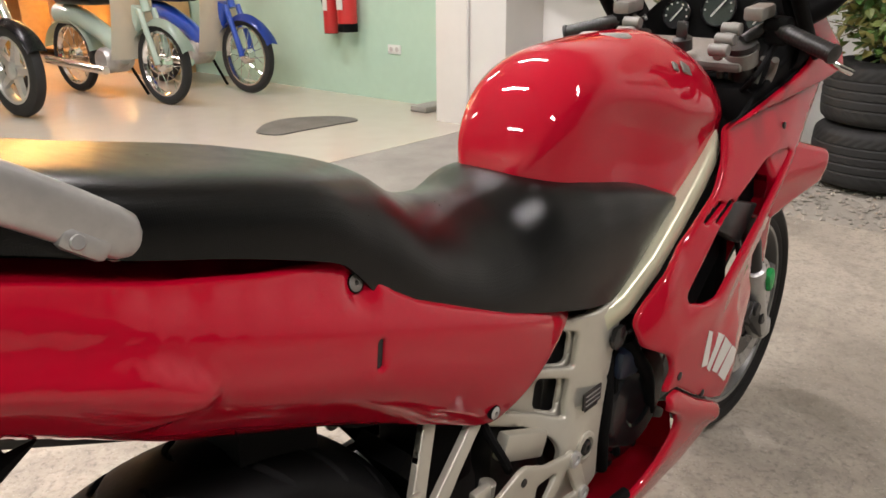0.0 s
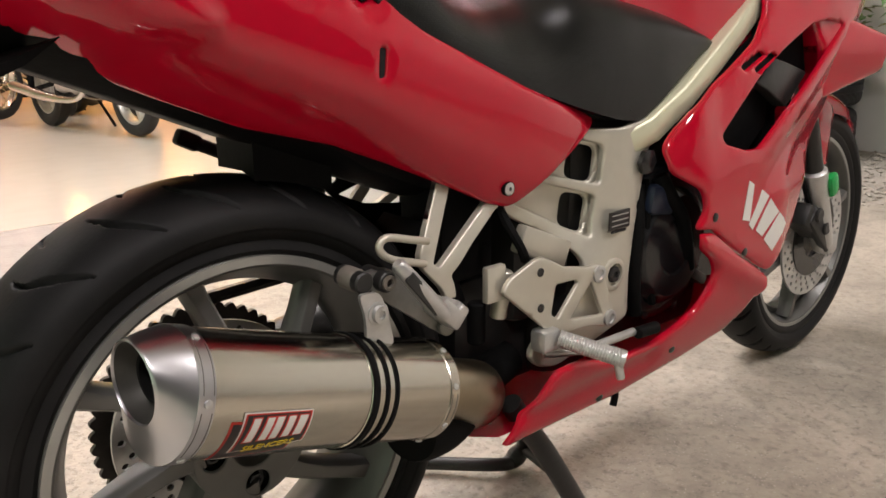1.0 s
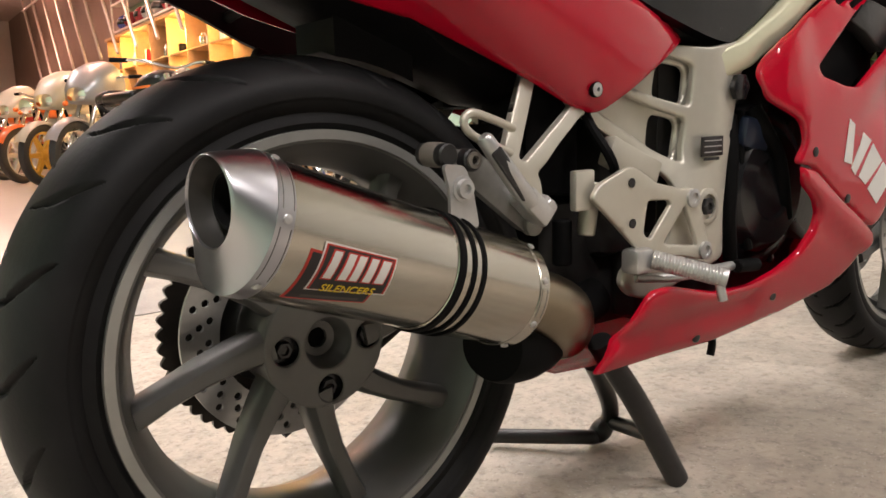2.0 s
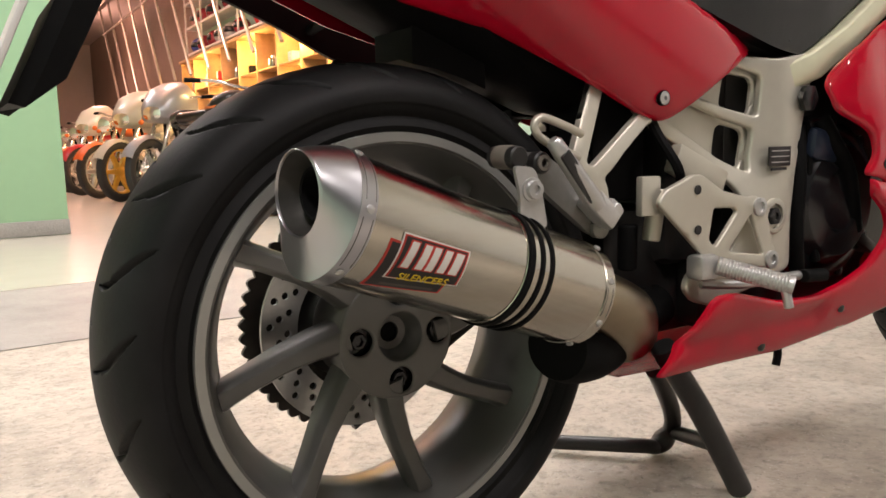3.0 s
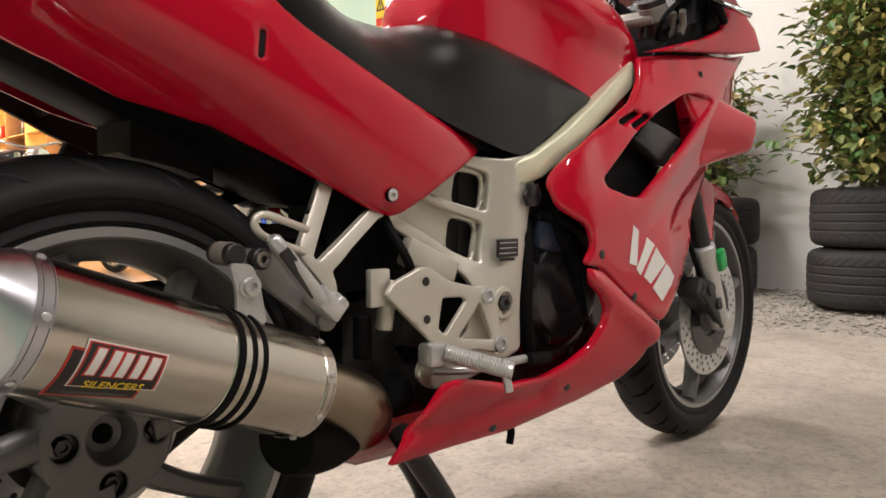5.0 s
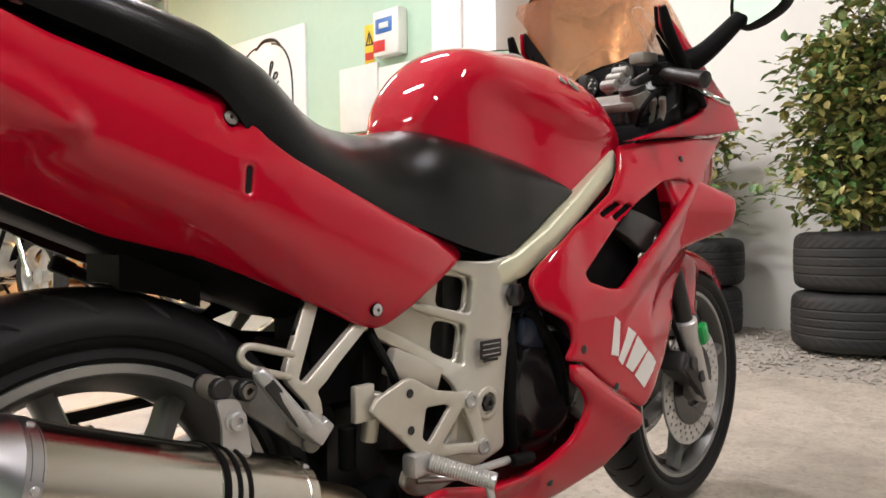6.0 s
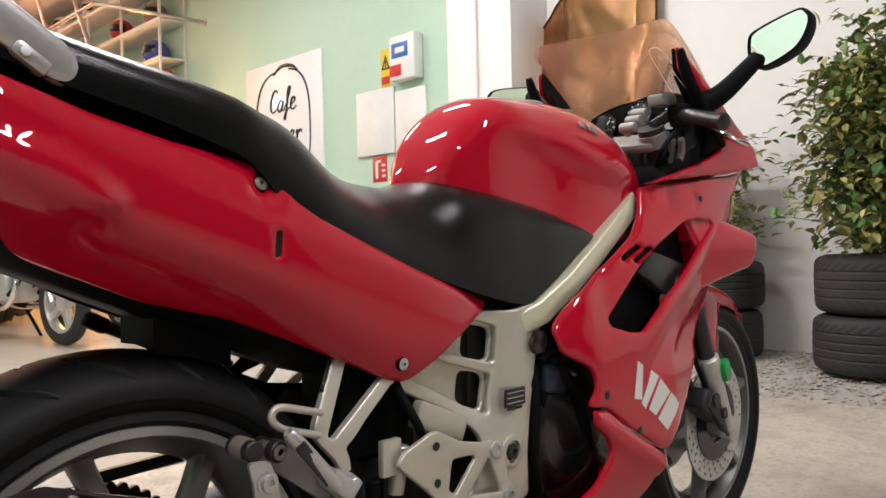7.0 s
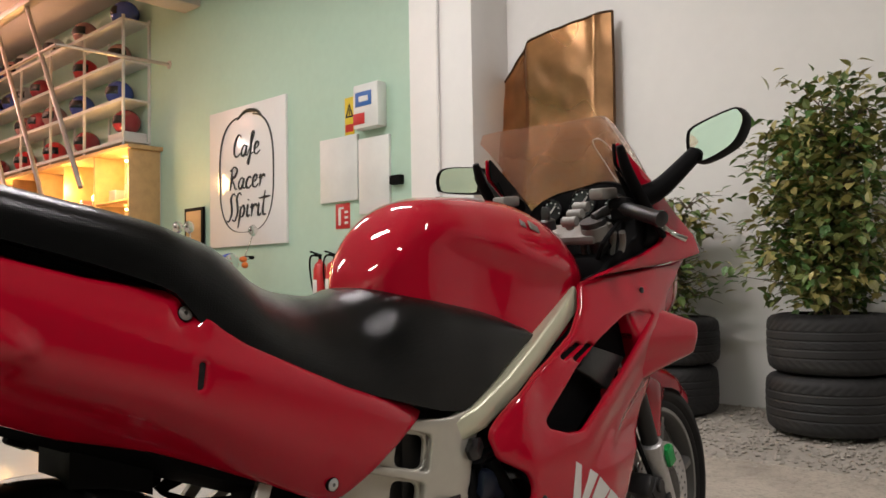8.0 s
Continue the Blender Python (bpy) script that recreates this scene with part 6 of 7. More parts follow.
BELLY = rounded([(0.715, 0.468), (0.763, 0.461), (0.84, 0.411), (0.93, 0.363), (0.962, 0.345), (0.950, 0.316), (0.915, 0.284), (0.868, 0.258), (0.74, 0.238), (0.57, 0.222), (0.44, 0.226), (0.322, 0.226), (0.350, 0.270), (0.392, 0.330), (0.43, 0.332), (0.48, 0.320), (0.54, 0.306), (0.62, 0.304), (0.68, 0.316), (0.735, 0.338), (0.768, 0.370), (0.775, 0.392), (0.755, 0.418), (0.715, 0.445)], 0.012)


def belly_surf(x, z):
    s = fair(x, z) + 0.004 + 0.010 * math.exp(-((z - 0.43 + 0.55 * (x - 0.76)) / 0.022) ** 2) * (1 if x > 0.6 else 0)
    if x < 0.65:
        s -= 0.010 * math.exp(-((z - 0.272 - 0.02 * (x - 0.4)) / 0.012) ** 2)
    return s


for s in (-1, 1):
    belly = part("belly_pan", sheet(BELLY, belly_surf, 0.003, (), 0.016 if s < 0 else 0.04, 0.008, s), RED, bike, "glossy red lower fairing", sharp=60)
    if s < 0:
        for x, z in ((0.69, 0.276), (0.52, 0.242)):
            bm = B()
            lathe(bm, (x, -belly_surf(x, z) + 0.003, z), ACROSS, [(0, 0.008), (0.003, 0.008), (0.004, 0.005), (0.0042, 0.0005)], 16)
            part("fairing_screw", bm, DARK_METAL, belly, "dark fairing screw")
        bm = B()
        tube(bm, [(0.585, -0.155, 0.24), (0.587, -0.157, 0.215), (0.583, -0.157, 0.198)], 0.006, 8)
        part("drain_hose", bm, BLACK, belly, "black drain hose")
bm, rings = B(), []
for x, w, z in ((0.33, 0.15, 0.222), (0.57, 0.155, 0.218), (0.74, 0.16, 0.232), (0.87, 0.165, 0.262), (0.91, 0.13, 0.33)):
    rings.append([(x, -w, z + 0.012), (x, -w * 0.6, z - 0.012), (x, 0, z - 0.02), (x, w * 0.6, z - 0.012), (x, w, z + 0.012)])
skin(bm, rings, closed=False)
bmesh.ops.solidify(bm, geom=bm.faces[:], thickness=0.003)
part("belly_floor", bm, RED, bike, "red floor of the lower fairing")

# upper cowl, screen and cockpit
COWL = rounded([(1.10, 1.142), (1.225, 1.072), (1.33, 1.001), (1.405, 0.957), (1.434, 0.914), (1.34, 0.897), (1.20, 0.882), (1.08, 0.869), (0.985, 0.856), (1.107, 0.888), (1.196, 0.912), (1.256, 0.936), (1.283, 0.968), (1.19, 1.040), (1.105, 1.095)], 0.008, 3)


def cowl_surf(x, z, s=-1):
    return (0.164 if s < 0 else 0.19) + 0.075 * (x - 1.05)


QUADR = [(0.2391, 1.1630), (0.2552, 1.1852), (0.3362, 1.2111), (0.3573, 1.2053), (0.3636, 1.1831), (0.3483, 1.1477), (0.3213, 1.1253), (0.2691, 1.1053), (0.2441, 1.1193)]
QUADL = [(0.3385, 1.1250), (0.3465, 1.1500), (0.3615, 1.1550), (0.4315, 1.1620), (0.4785, 1.1590), (0.4965, 1.1370), (0.4945, 1.1120), (0.4765, 1.0960), (0.3615, 1.0850), (0.3465, 1.0950)]
for s in (-1, 1):
    cowl = part("upper_cowl", sheet(COWL, lambda x, z: cowl_surf(x, z, s), 0.003, (), 0.02, 0.006, s), RED, bike, "glossy red upper cowl beside the cockpit", sharp=60)
    bm = sheet(rounded([(1.02, 0.845), (1.10, 0.875), (1.24, 0.91), (1.37, 0.93), (1.31, 0.985), (1.20, 1.045), (1.12, 1.09), (1.20, 1.0), (1.20, 0.95), (1.10, 0.90)], 0.01), lambda x, z: cowl_surf(x, z, s) - 0.02, 0.004, (), 0.03, 0.004, s)
    part("cockpit_liner", bm, BLACK, cowl, "black inner cockpit panel")
    bm = sheet(COWL, lambda x, z: cowl_surf(x, z, s) - 0.013, 0.003, (), 0.03, 0.002, s)
    part("cowl_lining", bm, BLACK, cowl, "black lining of the cowl")
    bm = B()
    w = 0.0 if s < 0 else 0.026
    tube(bm, [(1.082, s * (0.178 + w), 1.130), (1.112, s * (0.180 + w), 1.078), (1.18, s * (0.182 + w), 1.014), (1.26, s * (0.184 + w), 0.950)], lambda f: 0.007 + 0.006 * math.sin(math.pi * f) ** 0.7, 12)
    part("screen_trim", bm, BLACK, cowl, "black trim along the screen")
    # mirror
    bm = B()
    tube(bm, [(1.185, s * 0.168, 1.030), (1.215, s * 0.205, 1.055), (1.27, 0.345 if s > 0 else -0.257, 1.128)], lambda f: 0.027 - 0.010 * f, 14)
    mirror = part("mirror", bm, BLACK, bike, "black rear-view mirror on a stalk")
    quad = QUADR if s < 0 else QUADL
    quad = spline(quad, 4, True)
    c = sum(quad, Vector((0, 0))) / len(quad)
    bm, rings = B(), []
    for x, f in ((1.273, 0.93), (1.262, 0.95), (1.260, 0.98), (1.263, 1.01), (1.282, 1.03), (1.30, 1.02), (1.32, 0.9), (1.332, 0.5), (1.334, 0.05)):
        rings.append([(x, s * (c.x + (p.x - c.x) * f), c.y + (p.y - c.y) * f) for p in quad])
    skin(bm, rings)
    part("mirror_shell", bm, BLACK, mirror)
    bm = B()
    bm.faces.new([bm.verts.new((1.267 - 0.03 * (p.y - c.y), s * (c.x + (p.x - c.x) * 0.935), c.y + (p.y - c.y) * 0.935)) for p in quad])
    part("mirror_glass", bm, MIRROR, mirror, "mirror glass")
bm, rings = B(), []
for x, w, z0, z1 in ((1.24, 0.145, 0.76, 0.94), (1.32, 0.145, 0.74, 0.95), (1.40, 0.135, 0.74, 0.95), (1.48, 0.11, 0.76, 0.96), (1.54, 0.06, 0.80, 0.92), (1.56, 0.02, 0.83, 0.89)):
    rings.append([(x, w * math.copysign(abs(math.cos(q)) ** 0.6, math.cos(q)), (z0 + z1) / 2 + (z1 - z0) / 2 * math.copysign(abs(math.sin(q)) ** 0.6, math.sin(q))) for q in [2 * math.pi * k / 28 for k in range(28)]])
skin(bm, rings)
nose = part("nose_cowl", bm, RED, bike, "red nose cowl")
bm = B()
ball(bm, (1.535, 0, 0.86), (0.03, 0.055, 0.035))
part("headlight", bm, CLEAR, nose, "clear headlight lens")
bm, rings = B(), []
for j in range(17):
    f = j / 16
    row = []
    for i in range(25):
        u = -1 + 2 * i / 24
        base = Vector((1.42 - 0.19 * u * u, 0.178 * u, 0.995 + 0.055 * u * u))
        top = Vector((1.13 - 0.09 * u * u, 0.176 * u, 1.208 - 0.022 * abs(u) ** 2.5))
        if abs(u) > 0.88:
            top = top + Vector((0.025, 0, -0.014)) * ((abs(u) - 0.88) / 0.12) ** 2
        p = base.lerp(top, f)
        row.append(p + Vector((0.02, 0, 0.022)) * math.sin(math.pi * f) * (1 - 0.7 * u * u))
    rings.append(row)
skin(bm, rings, closed=False)
bmesh.ops.solidify(bm, geom=bm.faces[:], thickness=0.003)
screen = part("windscreen", bm, SCREEN, bike, "bronze-tinted transparent windscreen", sharp=80)
screen.visible_shadow = False
# faint oval sticker outline on the screen
bm = B()
pts = []
for k in range(41):
    a = 2 * math.pi * k / 40
    u, f = -0.30 + 0.14 * math.copysign(abs(math.cos(a)) ** 0.7, math.cos(a)), 0.52 + 0.24 * math.copysign(abs(math.sin(a)) ** 0.7, math.sin(a))
    base = Vector((1.42 - 0.19 * u * u, 0.178 * u, 0.995 + 0.055 * u * u))
    top = Vector((1.13 - 0.09 * u * u, 0.176 * u, 1.208 - 0.022 * abs(u) ** 2.5))
    pts.append(base.lerp(top, f) + Vector((0.02, 0, 0.022)) * math.sin(math.pi * f) * (1 - 0.7 * u * u) + Vector((-0.004, 0, 0.002)))
tube(bm, pts, 0.0011, 5, 1)
part("sticker_outline", bm, WHITE_DECAL, screen, "faint pale oval sticker outline")

bm = B()
out = spline([(-0.20, 1.0), (-0.15, 1.055), (-0.06, 1.080), (0.02, 1.070), (0.09, 1.062), (0.16, 1.04), (0.20, 1.0), (0.20, 0.93), (0.1, 0.90), (-0.1, 0.90), (-0.2, 0.93)], 4, True)
rings = []
for x, f in ((1.225, 0.95), (1.222, 1.0), (1.235, 1.03), (1.33, 0.98), (1.345, 0.9)):
    rings.append([(x + 0.35 * (p.y - 0.98) * 0.5, p.x * f * 0.8, 0.98 + (p.y - 0.98) * f) for p in out])
skin(bm, rings)
dash = part("dashboard", bm, BLACK, bike, "black dashboard with round dials")
for y, z, r in ((0.085, 1.015, 0.030), (0.0, 1.03, 0.036), (-0.085, 1.018, 0.031)):
    c = Vector((1.220 + 0.175 * (z - 0.98), y, z))
    n = Vector((-1, 0, 0.18))
    bm = B()
    lathe(bm, c, n, [(-0.004, r), (0.007, r), (0.009, r * 0.94), (0.004, r * 0.9), (0.003, 0.001)], 32)
    dial = part("dial", bm, GLOSS_BLACK, dash, "round black instrument")
    bm = B()
    for k in range(9):
        a = radians(220 - 260 * k / 8)
        block(bm, c + n.normalized() * 0.0055 + Vector((0, -math.cos(a) * r * 0.75, math.sin(a) * r * 0.75)), (0.001, 0.003, 0.003), 0)
    block(bm, c + n.normalized() * 0.006, (0.001, 0.003, r * 1.2), 0, pose(0, 0, 0, 40))
    part("dial_marks", bm, WHITE_DECAL, dial, "pale dial marks and pointer")
# top yoke and ignition
bm = B()
block(bm, (1.125, 0, 0.955), (0.095, 0.23, 0.022), 0.009, pose(0, 0, 0, 0, -22))
for s in (-1, 1):
    lathe(bm, (1.115, s * 0.103, 0.945), UPF, [(0, 0.029), (0.028, 0.029), (0.034, 0.024), (0.036, 0.001)], 24)
yoke = part("top_yoke", bm, WEATHERED, bike, "cast alloy top yoke")
bm = B()
lathe(bm, (1.085, 0.0, 0.965), (-0.3, 0, 1), [(0, 0.018), (0.02, 0.018), (0.024, 0.012), (0.0245, 0.001)], 24)
block(bm, (1.075, 0.0, 1.0), (0.006, 0.022, 0.03), 0.003)
tube(bm, [(1.075, 0.0, 1.015), (1.065, -0.012, 1.01), (1.065, -0.014, 0.99), (1.075, -0.005, 0.985)], 0.002, 6)
part("ignition_key", bm, DARK_METAL, yoke, "ignition lock with a key")
for s in (-1, 1):
    g0, g1 = Vector((1.135, s * 0.142, 1.010)), Vector((1.090, s * 0.265, 0.975))
    bm = B()
    tube(bm, [(1.10, s * 0.105, 0.985), (1.12, s * 0.12, 1.0), g0, g0.lerp(g1, 0.3)], 0.011, 12)
    lathe(bm, (1.11, s * 0.103, 0.955), UPF, [(0, 0.028), (0.03, 0.028)], 24)
    bar = part("handlebar", bm, DARK_METAL, bike, "dark clip-on handlebar")
    bm = B()
    dg = g1 - g0
    prof = [(0, 0.0195), (0.006, 0.0205), (0.008, 0.0148)]
    for k in range(16):
        q = 0.01 + (dg.length - 0.02) * k / 16
        prof += [(q, 0.0148), (q + 0.003, 0.0155), (q + 0.005, 0.0148)]
    lathe(bm, g0, dg, prof + [(dg.length - 0.008, 0.0148), (dg.length - 0.006, 0.0175), (dg.length, 0.0165), (dg.length + 0.004, 0.001)], 24)
    part("grip", bm, GRIP, bar, "worn black rubber grip")
    bm = B()
    block(bm, g0 + Vector((0.0, -s * -0.012, -0.006)), (0.04, 0.042, 0.05), 0.010)
    block(bm, g0 + Vector((-0.014, s * 0.004, 0.004)), (0.018, 0.03, 0.0205), 0.005)
    part("switch_pod", bm, BLACK, bar, "black switch housing")
    bm = B()
    block(bm, Vector((1.100, s * 0.128, 1.036)), (0.062, 0.036, 0.024), 0.006, pose(0, 0, 0, 0, -6))
    block(bm, Vector((1.05, s * 0.095, 0.988)), (0.085, 0.018, 0.018), 0.006, pose(0, 0, 0, 0, -38))
    for q in (0.0, 0.022, 0.044):
        rod(bm, (1.02 + q, s * 0.080, 0.975 + 0.75 * q), (1.02 + q, s * 0.114, 0.975 + 0.75 * q), 0.011, seg=10)
    part("brake_reservoir", bm, WEATHERED, bar, "weathered alloy master cylinder")
    bm = B()
    tube(bm, [g0 + Vector((0.045, s * -0.01, 0.0)), g0.lerp(g1, 0.4) + Vector((0.066, 0, -0.010)), g1 + Vector((0.072, s * -0.02, -0.022)), Vector((1.18, s * 0.273, 0.937))], lambda f: 0.007 - 0.001 * f, 10)
    part("hand_lever", bm, CHROME, bar, "polished brake lever")
    bm = B()
    tube(bm, [g0 + Vector((0.02, 0, 0.0)), g0 + Vector((0.05, -s * 0.02, -0.05)), Vector((1.10, s * 0.12, 0.90)), Vector((1.12, s * 0.1, 0.80))], 0.006, 8)
    tube(bm, [g0 + Vector((0.01, 0.01 * s, -0.02)), Vector((1.06, s * 0.15, 0.93)), Vector((1.13, s * 0.09, 0.88))], 0.005, 8)
    part("cable", bm, BLACK, bar, "black control cables")
bm = B()
for k in range(5):
    tube(bm, [(1.12, -0.16 + 0.02 * k, 0.955), (1.14, -0.15 + 0.024 * k, 0.93), (1.14, -0.14 + 0.02 * k, 0.90)], 0.007, 8)
part("wiring", bm, WEATHERED, dash, "grey cable plugs behind the yoke")
bm = B()
block(bm, (1.16, 0, 0.86), (0.16, 0.30, 0.10), 0.03)
block(bm, (1.12, 0, 0.80), (0.10, 0.24, 0.12), 0.03)
part("air_box", bm, BLACK, bike, "black parts below the cockpit")

# engine and radiators behind the fairing
bm = B()
block(bm, (0.78, 0, 0.50), (0.50, 0.20, 0.40), 0.03)
engine = part("engine", bm, DARK_METAL, bike, "black engine block")
for nm, c, d in (("gearbox", (0.50, 0, 0.50), (0.16, 0.18, 0.30)), ("linkage_housing", (0.44, 0.03, 0.34), (0.22, 0.18, 0.20)), ("air_box", (0.62, 0, 0.70), (0.50, 0.18, 0.12)), ("oil_sump", (0.70, 0, 0.32), (0.44, 0.20, 0.14))):
    bm = B()
    block(bm, c, d, 0.03)
    part(nm, bm, DARK_METAL, engine)
bm = B()
lathe(bm, (0.745, -0.09, 0.43), ACROSS, [(0, 0.135), (0.03, 0.13), (0.042, 0.118), (0.045, 0.10), (0.052, 0.094), (0.06, 0.085), (0.062, 0.05), (0.058, 0.045), (0.058, 0.001)], 48)
cover = part("clutch_cover", bm, GLOSS_BLACK, engine, "glossy black clutch cover")
for k in range(9):
    a = radians(40 * k + 8)
    bm = B()
    lathe(bm, (0.745 + 0.122 * math.cos(a), -0.118, 0.43 + 0.122 * math.sin(a)), ACROSS, [(0, 0.009), (0.012, 0.009), (0.014, 0.006), (0.0142, 0.0005)], 12)
    part("cover_bolt", bm, GLOSS_BLACK, cover)
bm = B()
tube(bm, [(0.655, -0.13, 0.545), (0.645, -0.142, 0.48), (0.642, -0.142, 0.40), (0.66, -0.135, 0.33)], 0.011, 10)
tube(bm, [(0.70, -0.14, 0.555), (0.715, -0.152, 0.52), (0.76, -0.15, 0.47), (0.80, -0.14, 0.38)], 0.013, 10)
tube(bm, [(0.675, -0.13, 0.55), (0.67, -0.14, 0.50), (0.675, -0.14, 0.42), (0.70, -0.14, 0.34)], 0.007, 8)
part("engine_hose", bm, BLACK, engine, "black hoses on the engine")
bm = B()
block(bm, (0.70, -0.14, 0.515), (0.07, 0.03, 0.05), 0.012, pose(0, 0, 0, 0, 10))
part("solenoid", bm, material("dark_blue_plastic", (0.012, 0.018, 0.035), 0.35, grain=60, bump=0.02), engine, "dark blue-black plastic housing")
bm = B()
block(bm, (0.83, -0.12, 0.36), (0.07, 0.05, 0.02), 0.006, pose(0, 0, 0, 0, 28))
part("case_fin", bm, DARK_METAL, engine, "grey crankcase edge")
bm = B()
block(bm, (1.03, 0, 0.62), (0.06, 0.30, 0.34), 0.02, pose(0, 0, 0, 0, -12))
part("radiator", bm, BLACK, engine, "black radiator")

# centre stand
bm = B()
tube(bm, [(0.40, -0.105, 0.245), (0.43, -0.108, 0.200), (0.475, -0.118, 0.130), (0.549, -0.128, 0.004)], 0.0175, 12)
tube(bm, [(0.468, -0.03, 0.182), (0.509, -0.01, 0.143), (0.566, 0.02, 0.077), (0.586, 0.04, 0.036), (0.563, 0.05, 0.012)], 0.0145, 12)
tube(bm, [(0.586, 0.04, 0.036), (0.563, 0.05, 0.012), (0.523, 0.054, 0.02), (0.43, 0.164, 0.013)], lambda f: 0.0125 + 0.006 * math.exp(-((f - 0.2) / 0.15) ** 2), 12)
tube(bm, [(0.587, 0.03, 0.036), (0.517, -0.105, 0.076)], 0.0125, 12)
part("centre_stand", bm, DARK_METAL, bike, "black steel centre stand")


# helmet shelves on the green wall
SH_X0, SH_Y0, BAYS, BAY = 4.13, 8.30, 7, 1.10
shelf = thing("helmet_shelf", "tall white steel wall shelf filled with motorcycle helmets", "shelf")
LEVELS = (2.68, 3.20, 3.68, 4.20)
for k in range(BAYS + 1):
    for x in (SH_X0, WALL_X - 0.015):
        bm = B()
        block(bm, (x, SH_Y0 + BAY * k, (2.60 + 4.24) / 2), (0.03, 0.03, 1.64), 0.003)
        part("upright", bm, WHITE_METAL, shelf)
for z in LEVELS:
    bm = B()
    block(bm, ((SH_X0 + WALL_X) / 2, SH_Y0 + BAY * BAYS / 2, z - 0.012), (WALL_X - SH_X0, BAY * BAYS + 0.03, 0.022), 0.003)
    block(bm, (SH_X0 - 0.004, SH_Y0 + BAY * BAYS / 2, z - 0.012), (0.02, BAY * BAYS + 0.05, 0.045), 0.003)
    part("shelf_board", bm, WHITE_METAL, shelf)
bm = B()
block(bm, (4.31, 8.55, 2.74), (0.30, 0.42, 0.11), 0.005)
solo("white_box", bm, WHITE_METAL, "flat white box on the helmet shelf", "box")


def helmet(x, y, z, spin, shell, label, size=1.0):
    h = thing("helmet", label, "helmet", "helmets on the shelf", m=pose(x, y, z, 0, 0, spin) @ Matrix.Scale(size, 4))
    bm, rings = B(), []
    for k in range(15):
        a = radians(-58 + 148 * k / 14)
        r = math.cos(a)
        zz = 0.125 + 0.135 * math.sin(a)
        row = []
        for j in range(24):
            b = 2 * math.pi * j / 24
            front = 0.018 * max(0, math.cos(b)) * max(0, 0.6 - (zz / 0.26))
            row.append(((0.145 * r + front) * math.cos(b), 0.118 * r * math.sin(b), zz))
        rings.append(row)
    skin(bm, rings)
    part("shell", bm, shell, h)
    bm, rings = B(), []
    for k in range(5):
        zz = 0.095 + 0.085 * k / 4
        r = math.cos(math.asin(max(-1, min(1, (zz - 0.125) / 0.135))))
        rings.append([((0.149 * r) * math.cos(b), 0.122 * r * math.sin(b), zz) for b in [radians(-62 + 124 * j / 14) for j in range(15)]])
    skin(bm, rings, closed=False)
    part("visor", bm, GLOSS_BLACK, h, "dark visor")
    bm = B()
    lathe(bm, (0, 0, 0.0), (0, 0, 1), [(0.0, 0.085), (0.012, 0.09), (0.018, 0.08)], 20)
    part("neck_trim", bm, BLACK, h, "black neck trim")


hrand = random.Random(11)
SHELLS = [(HELMET_RED, "glossy dark red full-face helmet on a shelf"), (HELMET_BLUE, "glossy blue full-face helmet on a shelf"), (HELMET_PINK, "faded rose and black helmet on a shelf"), (SIGN_RED, "bright red helmet on a shelf"), (SILVER, "silver grey helmet on a shelf")]
FIRST = {(0, 0): (0, 0.75, 0.05), (1, 0): (1, 0.45, 0.0), (2, 0): (2, 0.45, 0.0), (3, 0): (1, 0.30, 0.0), (1, 1): (1, 0.45, 0.0), (2, 1): (3, 0.35, 0.0), (3, 1): (2, 0.35, 0.0), (0, 1): (0, 0.3, 0.0)}
for lev, z in enumerate(LEVELS):
    for bay in range(BAYS):
        for q in range(2):
            if bay < 2 and q == 1:
                continue
            if (lev, bay) in FIRST:
                s, off, up = FIRST[(lev, bay)]
                if (lev, bay) == (0, 0):
                    up = 0.115
                    off = 0.25
            else:
                if hrand.random() < 0.2:
                    continue
                s, off, up = hrand.randrange(5), 0.28 + 0.5 * q + hrand.uniform(-0.05, 0.05), 0.0
            helmet(4.30, SH_Y0 + BAY * bay + off, z + up, 180 + hrand.uniform(-40, 40), SHELLS[s][0], SHELLS[s][1], 1.22)

# plywood display with warm lamps below the shelves
CAB_Y0, CAB_N, CAB_W = 8.03, 9, 0.92
cab = thing("display_cabinet", "open plywood display cabinet with warm lamps, below the helmet shelves", "cabinet")
bm = B()
block(bm, (4.255, CAB_Y0 + CAB_N * CAB_W / 2, 2.555), (0.45, CAB_N * CAB_W + 0.1, 0.05), 0.004)
part("top_board", bm, WOOD, cab)
bm = B()
block(bm, (4.465, CAB_Y0 + CAB_N * CAB_W / 2, 1.27), (0.02, CAB_N * CAB_W, 2.5), 0)
part("back_board", bm, WHITE_WALL, cab, "pale back board")
for k in range(CAB_N + 1):
    bm = B()
    block(bm, (4.26, CAB_Y0 + CAB_W * k, 1.265), (0.40, 0.03, 2.52), 0.003)
    part("divider", bm, WOOD, cab)
for z in (0.12, 0.72, 1.30, 1.92):
    bm = B()
    block(bm, (4.27, CAB_Y0 + CAB_N * CAB_W / 2, z), (0.38, CAB_N * CAB_W, 0.025), 0.003)
    part("shelf_board", bm, WOOD, cab)
